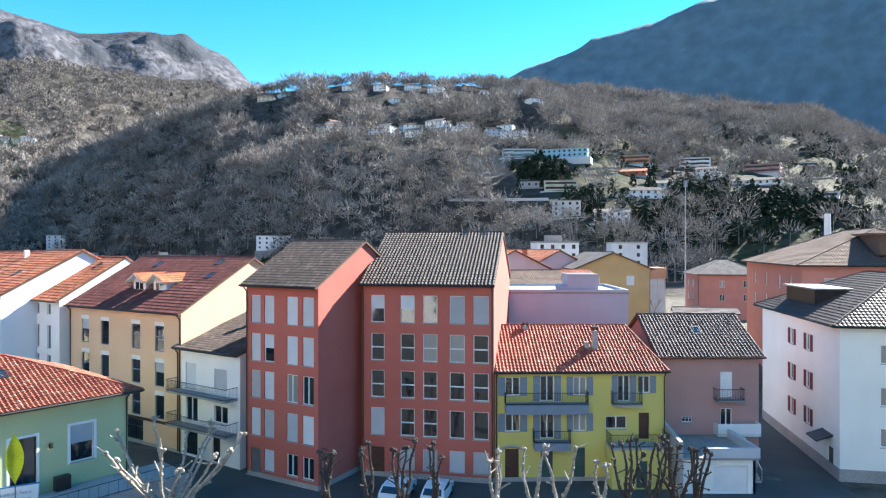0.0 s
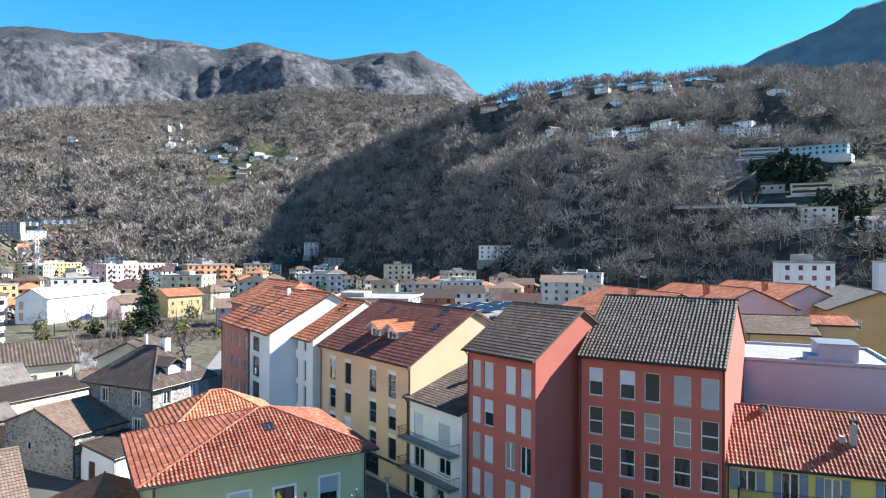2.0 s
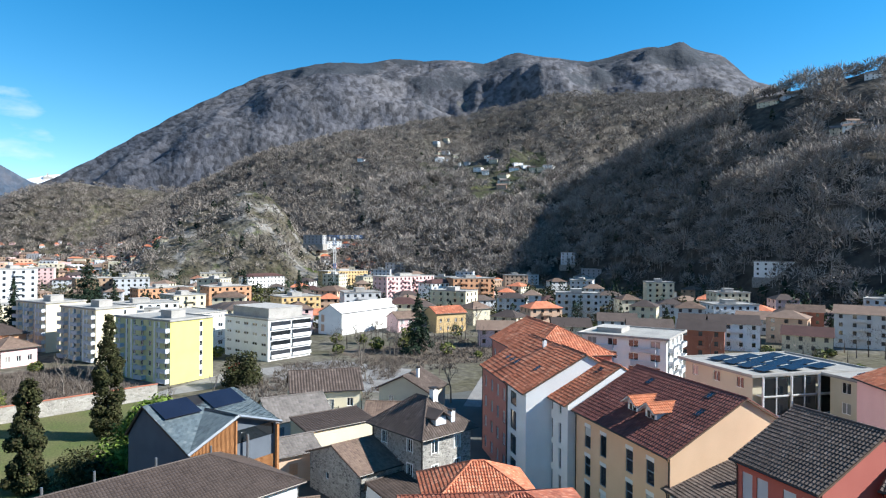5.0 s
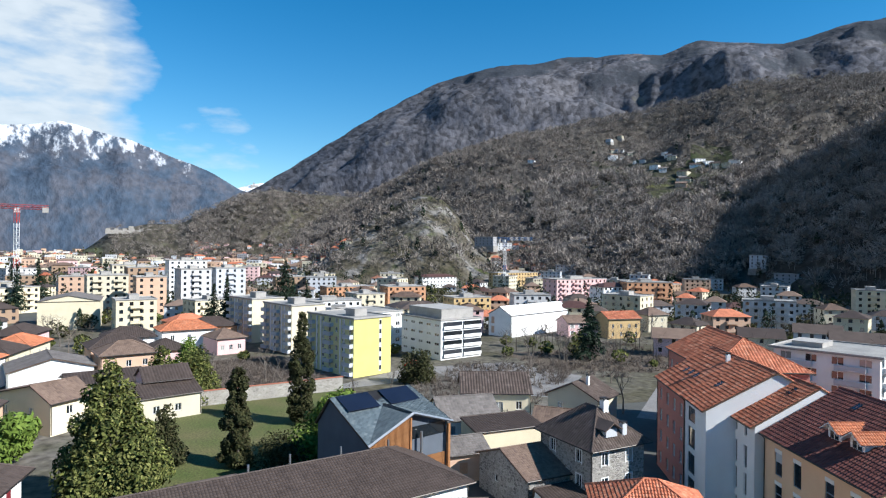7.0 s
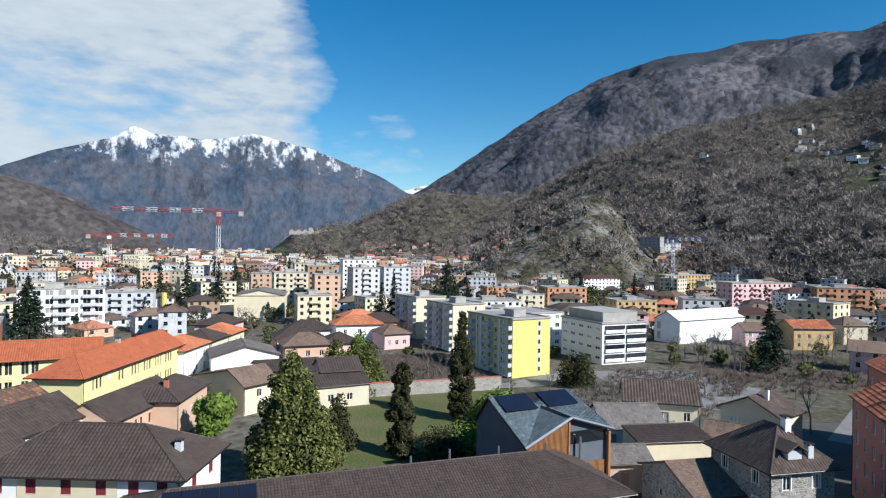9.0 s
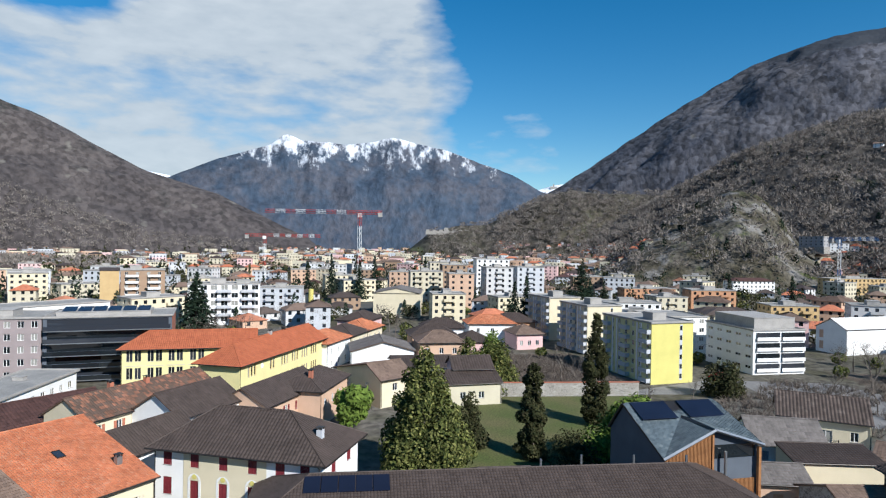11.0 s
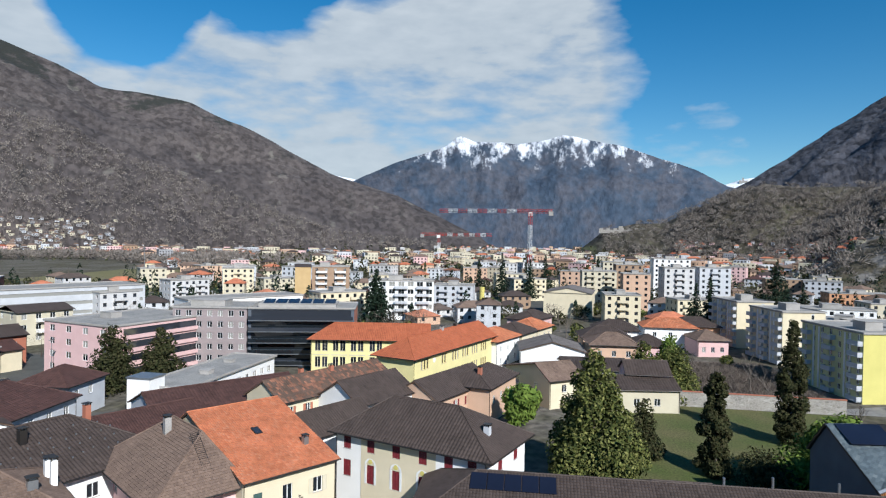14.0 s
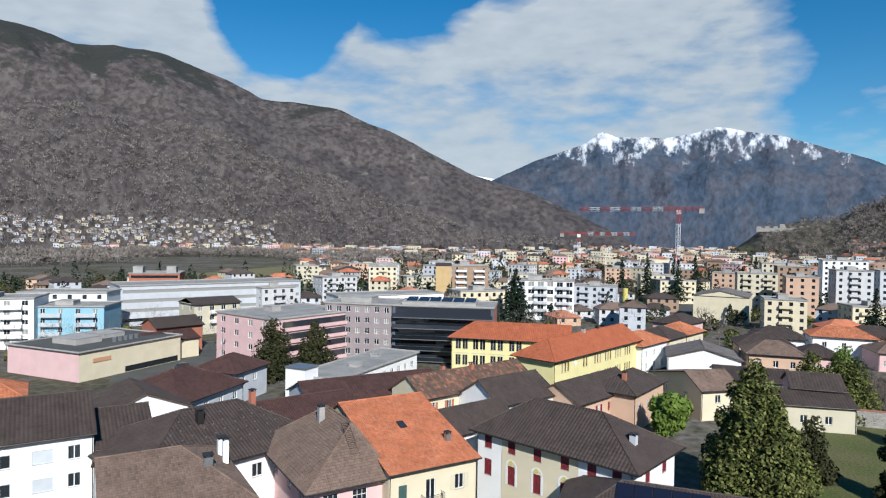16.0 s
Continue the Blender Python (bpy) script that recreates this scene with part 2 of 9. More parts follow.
STUCCO["stone"] = stone_mat("rubble_stone", [(0.13, 0.125, 0.12), (0.24, 0.225, 0.205), (0.33, 0.315, 0.29), (0.18, 0.17, 0.165), (0.42, 0.40, 0.37)], (0.40, 0.385, 0.355), 1.9, 0.07)
TILE = {
    "brown": tiles_mat("tiles_dark_brown", [(0.072, 0.055, 0.047), (0.105, 0.080, 0.068), (0.085, 0.064, 0.055), (0.14, 0.11, 0.094)], 0.6, 0.25),
    "red": tiles_mat("tiles_red", [(0.25, 0.075, 0.046), (0.32, 0.105, 0.062), (0.20, 0.06, 0.04), (0.40, 0.18, 0.12)], 0.6, 0.25),
    "orange": tiles_mat("tiles_orange", [(0.46, 0.16, 0.078), (0.51, 0.19, 0.095), (0.40, 0.135, 0.068), (0.50, 0.22, 0.125)], 0.7, 0.25),
    "rust": tiles_mat("tiles_rust", [(0.42, 0.135, 0.07), (0.50, 0.18, 0.10), (0.32, 0.10, 0.055), (0.56, 0.25, 0.15)], 0.7, 0.3),
    "wine": tiles_mat("tiles_wine_red", [(0.135, 0.050, 0.040), (0.18, 0.068, 0.054), (0.11, 0.043, 0.036), (0.21, 0.09, 0.07)], 0.5, 0.25),
    "plum": tiles_mat("tiles_plum", [(0.070, 0.038, 0.033), (0.095, 0.050, 0.043), (0.06, 0.033, 0.029)], 0.55, 0.2),
    "grey": tiles_mat("tiles_grey", [(0.058, 0.044, 0.038), (0.080, 0.061, 0.053), (0.068, 0.052, 0.045)], 0.5, 0.2),
    "taupe": tiles_mat("tiles_taupe", [(0.165, 0.115, 0.088), (0.21, 0.148, 0.115), (0.14, 0.098, 0.078)], 0.75, 0.2),
    "ash": tiles_mat("tiles_ash", [(0.15, 0.135, 0.125), (0.19, 0.17, 0.158), (0.125, 0.112, 0.106)], 0.8, 0.25),
    "coral": tiles_mat("tiles_coral_red", [(0.36, 0.105, 0.05), (0.41, 0.125, 0.06), (0.33, 0.095, 0.048)], 0.7, 0.15),
    "patchy": tiles_mat("tiles_old_patchy", [(0.095, 0.068, 0.055), (0.13, 0.088, 0.068), (0.11, 0.075, 0.058), (0.20, 0.10, 0.066), (0.30, 0.14, 0.09)], 0.8, 0.35),
    "pale": tiles_mat("pale_metal_roof", [(0.62, 0.62, 0.60), (0.66, 0.66, 0.64)], 0.5, 0.1),
    "slate": tiles_mat("tiles_slate", [(0.085, 0.11, 0.125), (0.12, 0.15, 0.165), (0.07, 0.092, 0.108), (0.16, 0.19, 0.20)], 0.5, 0.2),
}
ROOFLINING = surf("roof_lining_wood", (0.16, 0.10, 0.07), (0.12, 0.08, 0.055), 2, 0.8, 0.2)
METAL = surf("dark_sheet_metal", (0.06, 0.055, 0.05), (0.045, 0.04, 0.04), 1, 0.45, 0.05, metal=0.6, stain=0.15)
ZINC = surf("zinc_sheet", (0.42, 0.44, 0.46), (0.35, 0.37, 0.39), 1, 0.4, 0.05, metal=0.8, stain=0.15)
COPPER = surf("copper_sheet", (0.30, 0.13, 0.07), (0.24, 0.10, 0.06), 1, 0.5, 0.05, metal=0.6, stain=0.15)
WHITE = surf("white_paint", (0.80, 0.80, 0.79), (0.74, 0.74, 0.73), 1, 0.55, 0.03, stain=0.06)
BLUEGREY = surf("blue_grey_paint", (0.20, 0.25, 0.31), (0.17, 0.22, 0.27), 1, 0.6, 0.08, stain=0.1)
REDSHUTTER = surf("red_shutter_paint", (0.19, 0.022, 0.03), (0.15, 0.018, 0.025), 1, 0.6, 0.1, stain=0.15)
GREENPAINT = surf("dark_green_paint", (0.05, 0.10, 0.09), (0.04, 0.08, 0.07), 1, 0.6, 0.1, stain=0.15)
WOOD = surf("brown_door_wood", (0.10, 0.045, 0.03), (0.07, 0.03, 0.02), 3, 0.6, 0.2)
LARCH = surf("larch_slats", (0.40, 0.19, 0.075), (0.30, 0.13, 0.05), 2, 0.7, 0.2, island=0.25)
BLIND = surf("grey_roller_blind", (0.56, 0.59, 0.62), (0.48, 0.51, 0.54), 0.6, 0.5, 0.02, rnd=0.35, stain=0.05)
CONCRETE = surf("concrete", (0.42, 0.40, 0.38), (0.33, 0.32, 0.30), 0.4, 0.9, 0.25, stain=0.3)
GRAVEL = surf("gravel_roof", (0.34, 0.33, 0.31), (0.25, 0.245, 0.235), 0.25, 0.95, 0.5, 6, stain=0.35)
ASPHALT = surf("asphalt", (0.094, 0.096, 0.088), (0.068, 0.070, 0.065), 0.25, 0.85, 0.3, 8, stain=0.25)
PAVING = surf("paving", (0.25, 0.24, 0.23), (0.19, 0.185, 0.18), 0.4, 0.9, 0.3, 5, stain=0.3)
GRASS = surf("winter_lawn", (0.080, 0.104, 0.024), (0.13, 0.12, 0.046), 0.12, 0.95, 0.6, 3, stain=0.5)
DRYFIELD = surf("dry_winter_field", (0.15, 0.145, 0.055), (0.19, 0.165, 0.08), 0.02, 0.95, 0.3, 1.5, stain=0.3)
SCRUB = surf("winter_scrub", (0.13, 0.095, 0.07), (0.09, 0.075, 0.05), 0.3, 0.95, 0.8, 2.5, stain=0.6)
IRON = surf("black_iron", (0.025, 0.025, 0.028), None, 1, 0.5, 0.0, metal=0.5)
SOLAR = surf("solar_panel", (0.010, 0.013, 0.026), (0.012, 0.016, 0.032), 0.4, 0.25, 0.0, stain=0.05, spec=0.4)
STONEWALL = stone_mat("garden_wall_stone", [(0.24, 0.225, 0.205), (0.36, 0.34, 0.31), (0.30, 0.28, 0.25), (0.42, 0.40, 0.37)], (0.38, 0.36, 0.33), 1.6, 0.06)
# plane bark with shadow put into its colour, PALEBARK is the lit tone
SHADEBARK = surf("shaded_plane_bark", (0.075, 0.062, 0.052), (0.04, 0.034, 0.03), 2.5, 0.95, 0.6, 6, stain=0.4)
BARK = surf("grey_bark", (0.20, 0.17, 0.145), (0.12, 0.10, 0.085), 2.5, 0.95, 0.6, 9, stain=0.4)
PALEBARK = surf("pale_plane_bark", (0.40, 0.36, 0.30), (0.24, 0.21, 0.17), 2.5, 0.95, 0.6, 6, stain=0.4)
TWIG = tiles_mat("bare_twigs", [(0.115, 0.092, 0.076), (0.165, 0.135, 0.115), (0.09, 0.073, 0.062), (0.23, 0.20, 0.175)], 0.9, 0.3)
WOODTWIG = surf("winter_woods_twigs", (0.15, 0.13, 0.115), (0.30, 0.265, 0.235), 0.05, 0.95, 0, 0.25, island=0.3, stain=0.25, spec=0.1)
# WOODTWIG lightened for the near hill, so sunlit crowns are in the colour
LITTWIG = surf("lit_hillside_twigs", (0.22, 0.195, 0.175), (0.42, 0.375, 0.335), 0.05, 0.95, 0, 0.25, island=0.3, stain=0.25, spec=0.1)
LEAF = leaf_mat("broad_evergreen_leaves", [(0.052, 0.066, 0.016), (0.10, 0.112, 0.028), (0.20, 0.20, 0.065), (0.026, 0.038, 0.011), (0.065, 0.08, 0.02)])
DARKLEAF = leaf_mat("cypress_foliage", [(0.018, 0.023, 0.009), (0.032, 0.037, 0.013), (0.055, 0.056, 0.022), (0.042, 0.037, 0.018)])
CONIFER = leaf_mat("conifer_needles", [(0.010, 0.021, 0.013), (0.018, 0.034, 0.020), (0.028, 0.045, 0.025)])
BRIGHTLEAF = leaf_mat("bamboo_leaves", [(0.10, 0.16, 0.025), (0.15, 0.21, 0.04), (0.07, 0.115, 0.02)])


# ---- building blocks ----
def mesh_of(verts, faces, material, smooth=False):
    me = bpy.data.meshes.new("m")
    me.from_pydata([tuple(v) for v in verts], [], [tuple(f) for f in faces])
    me.materials.append(material)
    if smooth:
        me.polygons.foreach_set("use_smooth", [True] * len(me.polygons))
    me.update()
    return me


def done(bm, material, smooth=False):
    me = bpy.data.meshes.new("m")
    bm.to_mesh(me)
    bm.free()
    me.materials.append(material)
    if smooth:
        me.polygons.foreach_set("use_smooth", [True] * len(me.polygons))
    return me


def part(name, data, material=None, parent=None, label="", at=None):
    """One mesh object under a thing or a part; data is a bmesh or a mesh that is shared."""
    if isinstance(data, bmesh.types.BMesh):
        data = done(data, material)
    ob = new(name, data)
    ob.parent = parent
    if at is not None:
        ob.matrix_basis = at
    return tagged(ob, label)


def thing(name, x, y, z=0.0, turn=0.0, label="", category="", group="", kind=""):
    ob = new(name)
    ob.empty_display_size = 0.5
    ob.matrix_basis = pose(x, y, z, 0, 0, turn)
    return tagged(ob, label, category, group, kind)


def box(bm, x0, y0, z0, x1, y1, z1, m=None):
    """Adds a box between two corners."""
    vs = [bm.verts.new((x, y, z)) for z in (z0, z1) for x, y in ((x0, y0), (x1, y0), (x1, y1), (x0, y1))]
    for f in ((3, 2, 1, 0), (4, 5, 6, 7), (0, 1, 5, 4), (1, 2, 6, 5), (2, 3, 7, 6), (3, 0, 4, 7)):
        bm.faces.new([vs[i] for i in f])
    if m is not None:
        bmesh.ops.transform(bm, matrix=m, verts=vs)
    return vs


def boxes(*spans, m=None):
    bm = bmesh.new()
    for s in spans:
        box(bm, *s, m=m)
    return bm


def tube(bm, a, b, r0, r1=None, n=6):
    """Adds a tapered rod from a to b."""
    a, b = Vector(a), Vector(b)
    r1 = r0 if r1 is None else r1
    q = (b - a).to_track_quat("Z", "Y")
    rings = []
    for p, r in ((a, r0), (b, r1)):
        rings.append([bm.verts.new(p + q @ Vector((r * math.cos(2 * math.pi * i / n), r * math.sin(2 * math.pi * i / n), 0))) for i in range(n)])
    for i in range(n):
        bm.faces.new((rings[0][i], rings[0][(i + 1) % n], rings[1][(i + 1) % n], rings[1][i]))
    bm.faces.new(rings[0][::-1]), bm.faces.new(rings[1])


def slab(poly, down):
    """A flat plate: a polygon with its depth below it."""
    bm = bmesh.new()
    n = len(poly)
    top = [bm.verts.new(p) for p in poly]
    low = [bm.verts.new(Vector(p) - Vector(down)) for p in poly]
    bm.faces.new(top), bm.faces.new(low[::-1])
    for i in range(n):
        bm.faces.new((top[i], low[i], low[(i + 1) % n], top[(i + 1) % n]))
    return bm


TILING = {  # tile width, course, height of the roll, segments over a roll
    "brown": (0.30, 0.40, 0.09, 4), "red": (0.29, 0.40, 0.095, 4), "orange": (0.26, 0.38, 0.05, 4), "rust": (0.29, 0.40, 0.08, 4),
    "wine": (0.30, 0.40, 0.08, 4), "plum": (0.30, 0.40, 0.05, 3), "grey": (0.33, 0.42, 0.06, 3), "taupe": (0.24, 0.34, 0.02, 2), "ash": (0.30, 0.36, 0.015, 2), "slate": (0.5, 0.34, 0.006, 1), "pale": (0.9, 2.2, 0.03, 2), "coral": (0.26, 0.38, 0.05, 3), "patchy": (0.26, 0.38, 0.06, 3)}


def tiled(poly, kind, coarse=1.0):
    """Tiles over one plane of a roof; poly is convex and begins with its eave, from left to right seen from outside."""
    wide, course, roll, seg = TILING[kind]
    lipped = coarse < 1.2
    seg = seg if lipped else min(seg, 2)
    wide, course = wide * coarse, course * coarse
    P = [Vector(p) for p in poly]
    s_ax = (P[1] - P[0]).normalized()
    nrm = (P[1] - P[0]).cross(P[2] - P[0]).normalized()
    t_ax = nrm.cross(s_ax)
    S = np.array([(p - P[0]).dot(s_ax) for p in P])
    T = np.array([(p - P[0]).dot(t_ax) for p in P])
    s0, s1, t1 = S.min(), S.max(), T.max()
    cols, rows = max(1, int((s1 - s0) / wide)), max(1, int(math.ceil(t1 / course)))
    wide = (s1 - s0) / cols
    line = s0 + wide * (np.arange(cols)[:, None] + np.linspace(0, 1, seg + 1)[None, :] * 1.0)
    x = np.clip(line, s0 + 1e-4, s1 - 1e-4)
    lo, hi = np.full(x.shape, 1e9), np.full(x.shape, -1e9)
    for i in range(len(P)):
        a, b, ta, tb = S[i], S[(i + 1) % len(P)], T[i], T[(i + 1) % len(P)]
        if abs(a - b) < 1e-6:
            continue
        inside = (x >= min(a, b) - 1e-9) & (x <= max(a, b) + 1e-9)
        t = ta + (x - a) / (b - a) * (tb - ta)
        lo, hi = np.where(inside, np.minimum(lo, t), lo), np.where(inside, np.maximum(hi, t), hi)
    prof = roll * (0.5 - 0.5 * np.cos(np.linspace(0, 2 * np.pi, seg + 1))) if seg > 2 else roll * (np.arange(seg + 1) % 2)
    rng = np.random.default_rng(cols * 31 + rows)
    verts, faces = [], []
    o, sa, ta_, na = np.array(P[0]), np.array(s_ax), np.array(t_ax), np.array(nrm)
    count = 0
    for r in range(rows):
        ta0, ta1 = np.clip(r * course, lo, hi), np.clip((r + 1.08) * course, lo, hi)
        keep = (ta1 - ta0).max(axis=1) > 0.03
        if not keep.any():
            continue
        k = int(keep.sum())
        lift = 0.055 + rng.uniform(-0.006, 0.006, (k, 1))
        jig = rng.uniform(-0.012, 0.012, (k, 1))
        low = (line[keep][..., None] * sa + (ta0[keep] + jig)[..., None] * ta_ + (prof[None, :] + lift + 0.05)[..., None] * na)
        top = (line[keep][..., None] * sa + ta1[keep][..., None] * ta_ + (prof[None, :] + lift - 0.005)[..., None] * na)
        lip = (line[keep][..., None] * sa + (ta0[keep] + jig)[..., None] * ta_ + (prof[None, :] + lift - 0.02)[..., None] * na)
        block = np.concatenate([lip, low, top], axis=1) + o
        verts.append(block.reshape(-1, 3))
        m = seg + 1
        base = count + np.arange(k)[:, None] * (3 * m)
        for row in (0, 1) if lipped else (1,):
            for j in range(seg):
                q = np.array([row * m + j, row * m + j + 1, (row + 1) * m + j + 1, (row + 1) * m + j])
                faces.append(base + q)
        count += k * 3 * m
    return np.concatenate(verts), np.concatenate(faces)


def tile_roof(parent, polys, kind, m=None, coarse=1.0, name="roof_tiles"):
    for poly in polys:
        if m is not None:
            poly = [m @ Vector(p) for p in poly]
        v, f = tiled(poly, kind, coarse)
        me = bpy.data.meshes.new("tiles")
        me.from_pydata(v.tolist(), [], f.tolist())
        me.materials.append(TILE[kind])
        ob = part(name, me, parent=parent)
        tagged(ob, kind="stuff")


def roof(parent, w, d, h, rise, kind, ry=None, oe=0.5, og=0.3, hipl=0.0, hipr=0.0, axis="x", coarse=1.0, gutter=METAL, pipes=True, base=(0, 0), tiles=True):
    """A pitched roof over a plan w by d: gable, hip or lean-to, with lining, tiles, ridge caps, gutters and downpipes."""
    m = Matrix.Translation((base[0], base[1], 0))
    if axis == "y":
        m = m @ Matrix.Translation((w, 0, 0)) @ Matrix.Rotation(radians(90), 4, "Z")
        w, d = d, w
    ry = d / 2 if ry is None else ry
    slope = rise / ry
    ze, zr = h - oe * slope, h + rise
    back = ry < d - 0.05
    ob_ = oe * (d - ry) / ry if back else 0.0
    gl, gr = (oe * hipl / ry if hipl else og), (oe * hipr / ry if hipr else og)
    rl, rr = (hipl if hipl else -og), (w - hipr if hipr else w + og)
    A, B, C, D = (-gl, -oe, ze), (w + gr, -oe, ze), (w + gr, d + ob_, ze), (-gl, d + ob_, ze)
    E, F = (rl, ry, zr), (rr, ry, zr)
    point = abs(rr - rl) < 0.3
    planes = [[A, B, E] if point else [A, B, F, E]]
    if back:
        planes.append([C, D, E] if point else [C, D, E, F])
    if hipl:
        planes.append([D, A, E] if back else [(-gl, d, ze), A, E])
    if hipr:
        planes.append([B, C, F] if back else [B, (w + gr, d, ze), F])
    whole = bmesh.new()
    for poly in planes:
        q = [m @ Vector(p) for p in poly]
        n = (q[1] - q[0]).cross(q[2] - q[0]).normalized()
        if tiles:
            part("roof", slab(q, n * 0.14), ROOFLINING, parent)
        else:
            whole.faces.new([whole.verts.new(p) for p in q])
    if tiles:
        whole.free()
    else:
        whole.faces.new([whole.verts.new(m @ Vector(p)) for p in ((A, B, C, D) if back else (A, B, (w + gr, d, ze), (-gl, d, ze)))][::-1])
        bmesh.ops.remove_doubles(whole, verts=whole.verts[:], dist=0.01)
        part("roof", whole, TILE[kind], parent)
    if tiles:
        where = parent.matrix_basis.translation
        far_off = math.hypot(where.x, where.y)
        tile_roof(parent, planes, kind, m, max(coarse, 1.0 if far_off < 68 else 1.3 if far_off < 95 else 1.7))
    cap = bmesh.new()
    up = Vector((0, 0, 0.09))
    edges = [] if point else [(E, F)]
    if hipl:
        edges += [(A, E)] + ([(D, E)] if back else [])
    if hipr:
        edges += [(B, F)] + ([(C, F)] if back else [])
    for a, b in edges:
        a, b = m @ Vector(a) + up, m @ Vector(b) + up
        n = max(1, int((b - a).length / (0.42 * coarse)))
        for i in range(n):
            tube(cap, a.lerp(b, i / n), a.lerp(b, (i + 1.08) / n), 0.12, 0.10, 6)
    if edges and tiles:
        part("ridge_tiles", cap, TILE[kind], parent)
    runs = [(A, B)] + ([(C, D)] if back else []) + ([(D, A)] if hipl and back else []) + ([(B, C)] if hipr and back else [])
    for a, b in runs if tiles else ():
        a, b = Vector(a), Vector(b)
        out = Vector((b.y - a.y, a.x - b.x, 0)).normalized() * 0.07
        g = bmesh.new()
        tube(g, m @ (a + out), m @ (b + out), 0.085, n=6)
        part("gutter", g, gutter, parent)
    if pipes and tiles:
        for x in (0.12, w - 0.12)[:2 if w > 9 else 1]:
            g = bmesh.new()
            tube(g, m @ Vector((x, -oe, ze)), m @ Vector((x, -0.09, ze - 0.5)), 0.05)
            tube(g, m @ Vector((x, -0.09, ze - 0.46)), m @ Vector((x, -0.09, 0.2)), 0.05)
            part("downpipe", g, gutter, parent)


FACE = {"f": lambda w, d: Matrix.Identity(4), "r": lambda w, d: pose(w, 0, 0, 0, 0, 90), "b": lambda w, d: pose(w, d, 0, 0, 0, 180), "l": lambda w, d: pose(0, d, 0, 0, 0, 270)}


def facade(length, height, holes, apex=None, low=0.0):
    """A wall sheet with openings that have deep reveals; x along it, outside at -y."""
    bm = bmesh.new()
    xs = sorted({0.0, length, *(round(v, 3) for o in holes for v in (o[0], o[0] + o[2]))})
    zs = sorted({low, height, *(round(v, 3) for o in holes for v in (o[1], o[1] + o[3]))})
    V = {}

    def at(x, z, y=0.0):
        k = (x, z, y)
        if k not in V:
            V[k] = bm.verts.new((x, y, z))
        return V[k]
    for i in range(len(xs) - 1):
        for j in range(len(zs) - 1):
            cx, cz = (xs[i] + xs[i + 1]) / 2, (zs[j] + zs[j + 1]) / 2
            if any(o[0] < cx < o[0] + o[2] and o[1] < cz < o[1] + o[3] for o in holes):
                continue
            bm.faces.new((at(xs[i], zs[j]), at(xs[i + 1], zs[j]), at(xs[i + 1], zs[j + 1]), at(xs[i], zs[j + 1])))
    for o in holes:
        x0, x1, z0, z1 = round(o[0], 3), round(o[0] + o[2], 3), round(o[1], 3), round(o[1] + o[3], 3)
        c = ((x0, z0), (x1, z0), (x1, z1), (x0, z1))
        for k in range(4):
            (a, b), (e, g) = c[k], c[(k + 1) % 4]
            vs = [bm.verts.new((a, 0, b)), bm.verts.new((e, 0, g)), bm.verts.new((e, 0.22, g)), bm.verts.new((a, 0.22, b))]
            bm.faces.new(vs)
    if apex:
        bm.faces.new([bm.verts.new(p) for p in ((0, 0, height), (length, 0, height), (apex[0], 0, apex[1]))])
    bmesh.ops.remove_doubles(bm, verts=bm.verts[:], dist=0.0005)
    return bm


POOL = {}


def pooled(key, make, material):
    if key not in POOL:
        POOL[key] = done(make(), material)
    return POOL[key]


def frame_bm(w, h, style):
    f, y0, y1 = 0.07, 0.09, 0.16
    bm = boxes((0, y0, 0, w, y1, f), (0, y0, h - f, w, y1, h), (0, y0, f, f, y1, h - f), (w - f, y0, f, w, y1, h - f))
    if style in "wf" and w > 0.8:
        box(bm, w / 2 - 0.05, y0 - 0.01, f, w / 2 + 0.05, y1, h - f)
    if style == "t":
        box(bm, f, y0 - 0.01, h * 0.46, w - f, y1, h * 0.46 + 0.1)
    if style == "x":
        box(bm, f, y0, h * 0.62, w - f, y1, h * 0.62 + 0.05)
        for k in (1, 2):
            box(bm, w * k / 3 - 0.02, y0, f, w * k / 3 + 0.02, y1, h - f)
    return bm


def pane_bm(w, h):
    bm = bmesh.new()
    vs = [bm.verts.new(p) for p in ((0.02, 0.14, 0.02), (w - 0.02, 0.14, 0.02), (w - 0.02, 0.14, h - 0.02), (0.02, 0.14, h - 0.02))]
    bm.faces.new(vs)
    return bm


def blind_bm(w, h, low=0.0):
    bm = bmesh.new()
    n = max(3, int((h - low) / 0.13))
    for i in range(n):
        a, b = low + (h - low) * i / n, low + (h - low) * (i + 1) / n
        vs = [bm.verts.new(p) for p in ((0.01, 0.075, a), (w - 0.01, 0.075, a), (w - 0.01, 0.098, b), (0.01, 0.098, b))]
        bm.faces.new(vs)
        if i < n - 1:
            bm.faces.new((vs[3], vs[2], bm.verts.new((w - 0.01, 0.075, b)), bm.verts.new((0.01, 0.075, b))))
    bmesh.ops.remove_doubles(bm, verts=bm.verts[:], dist=0.0005)
    return bm


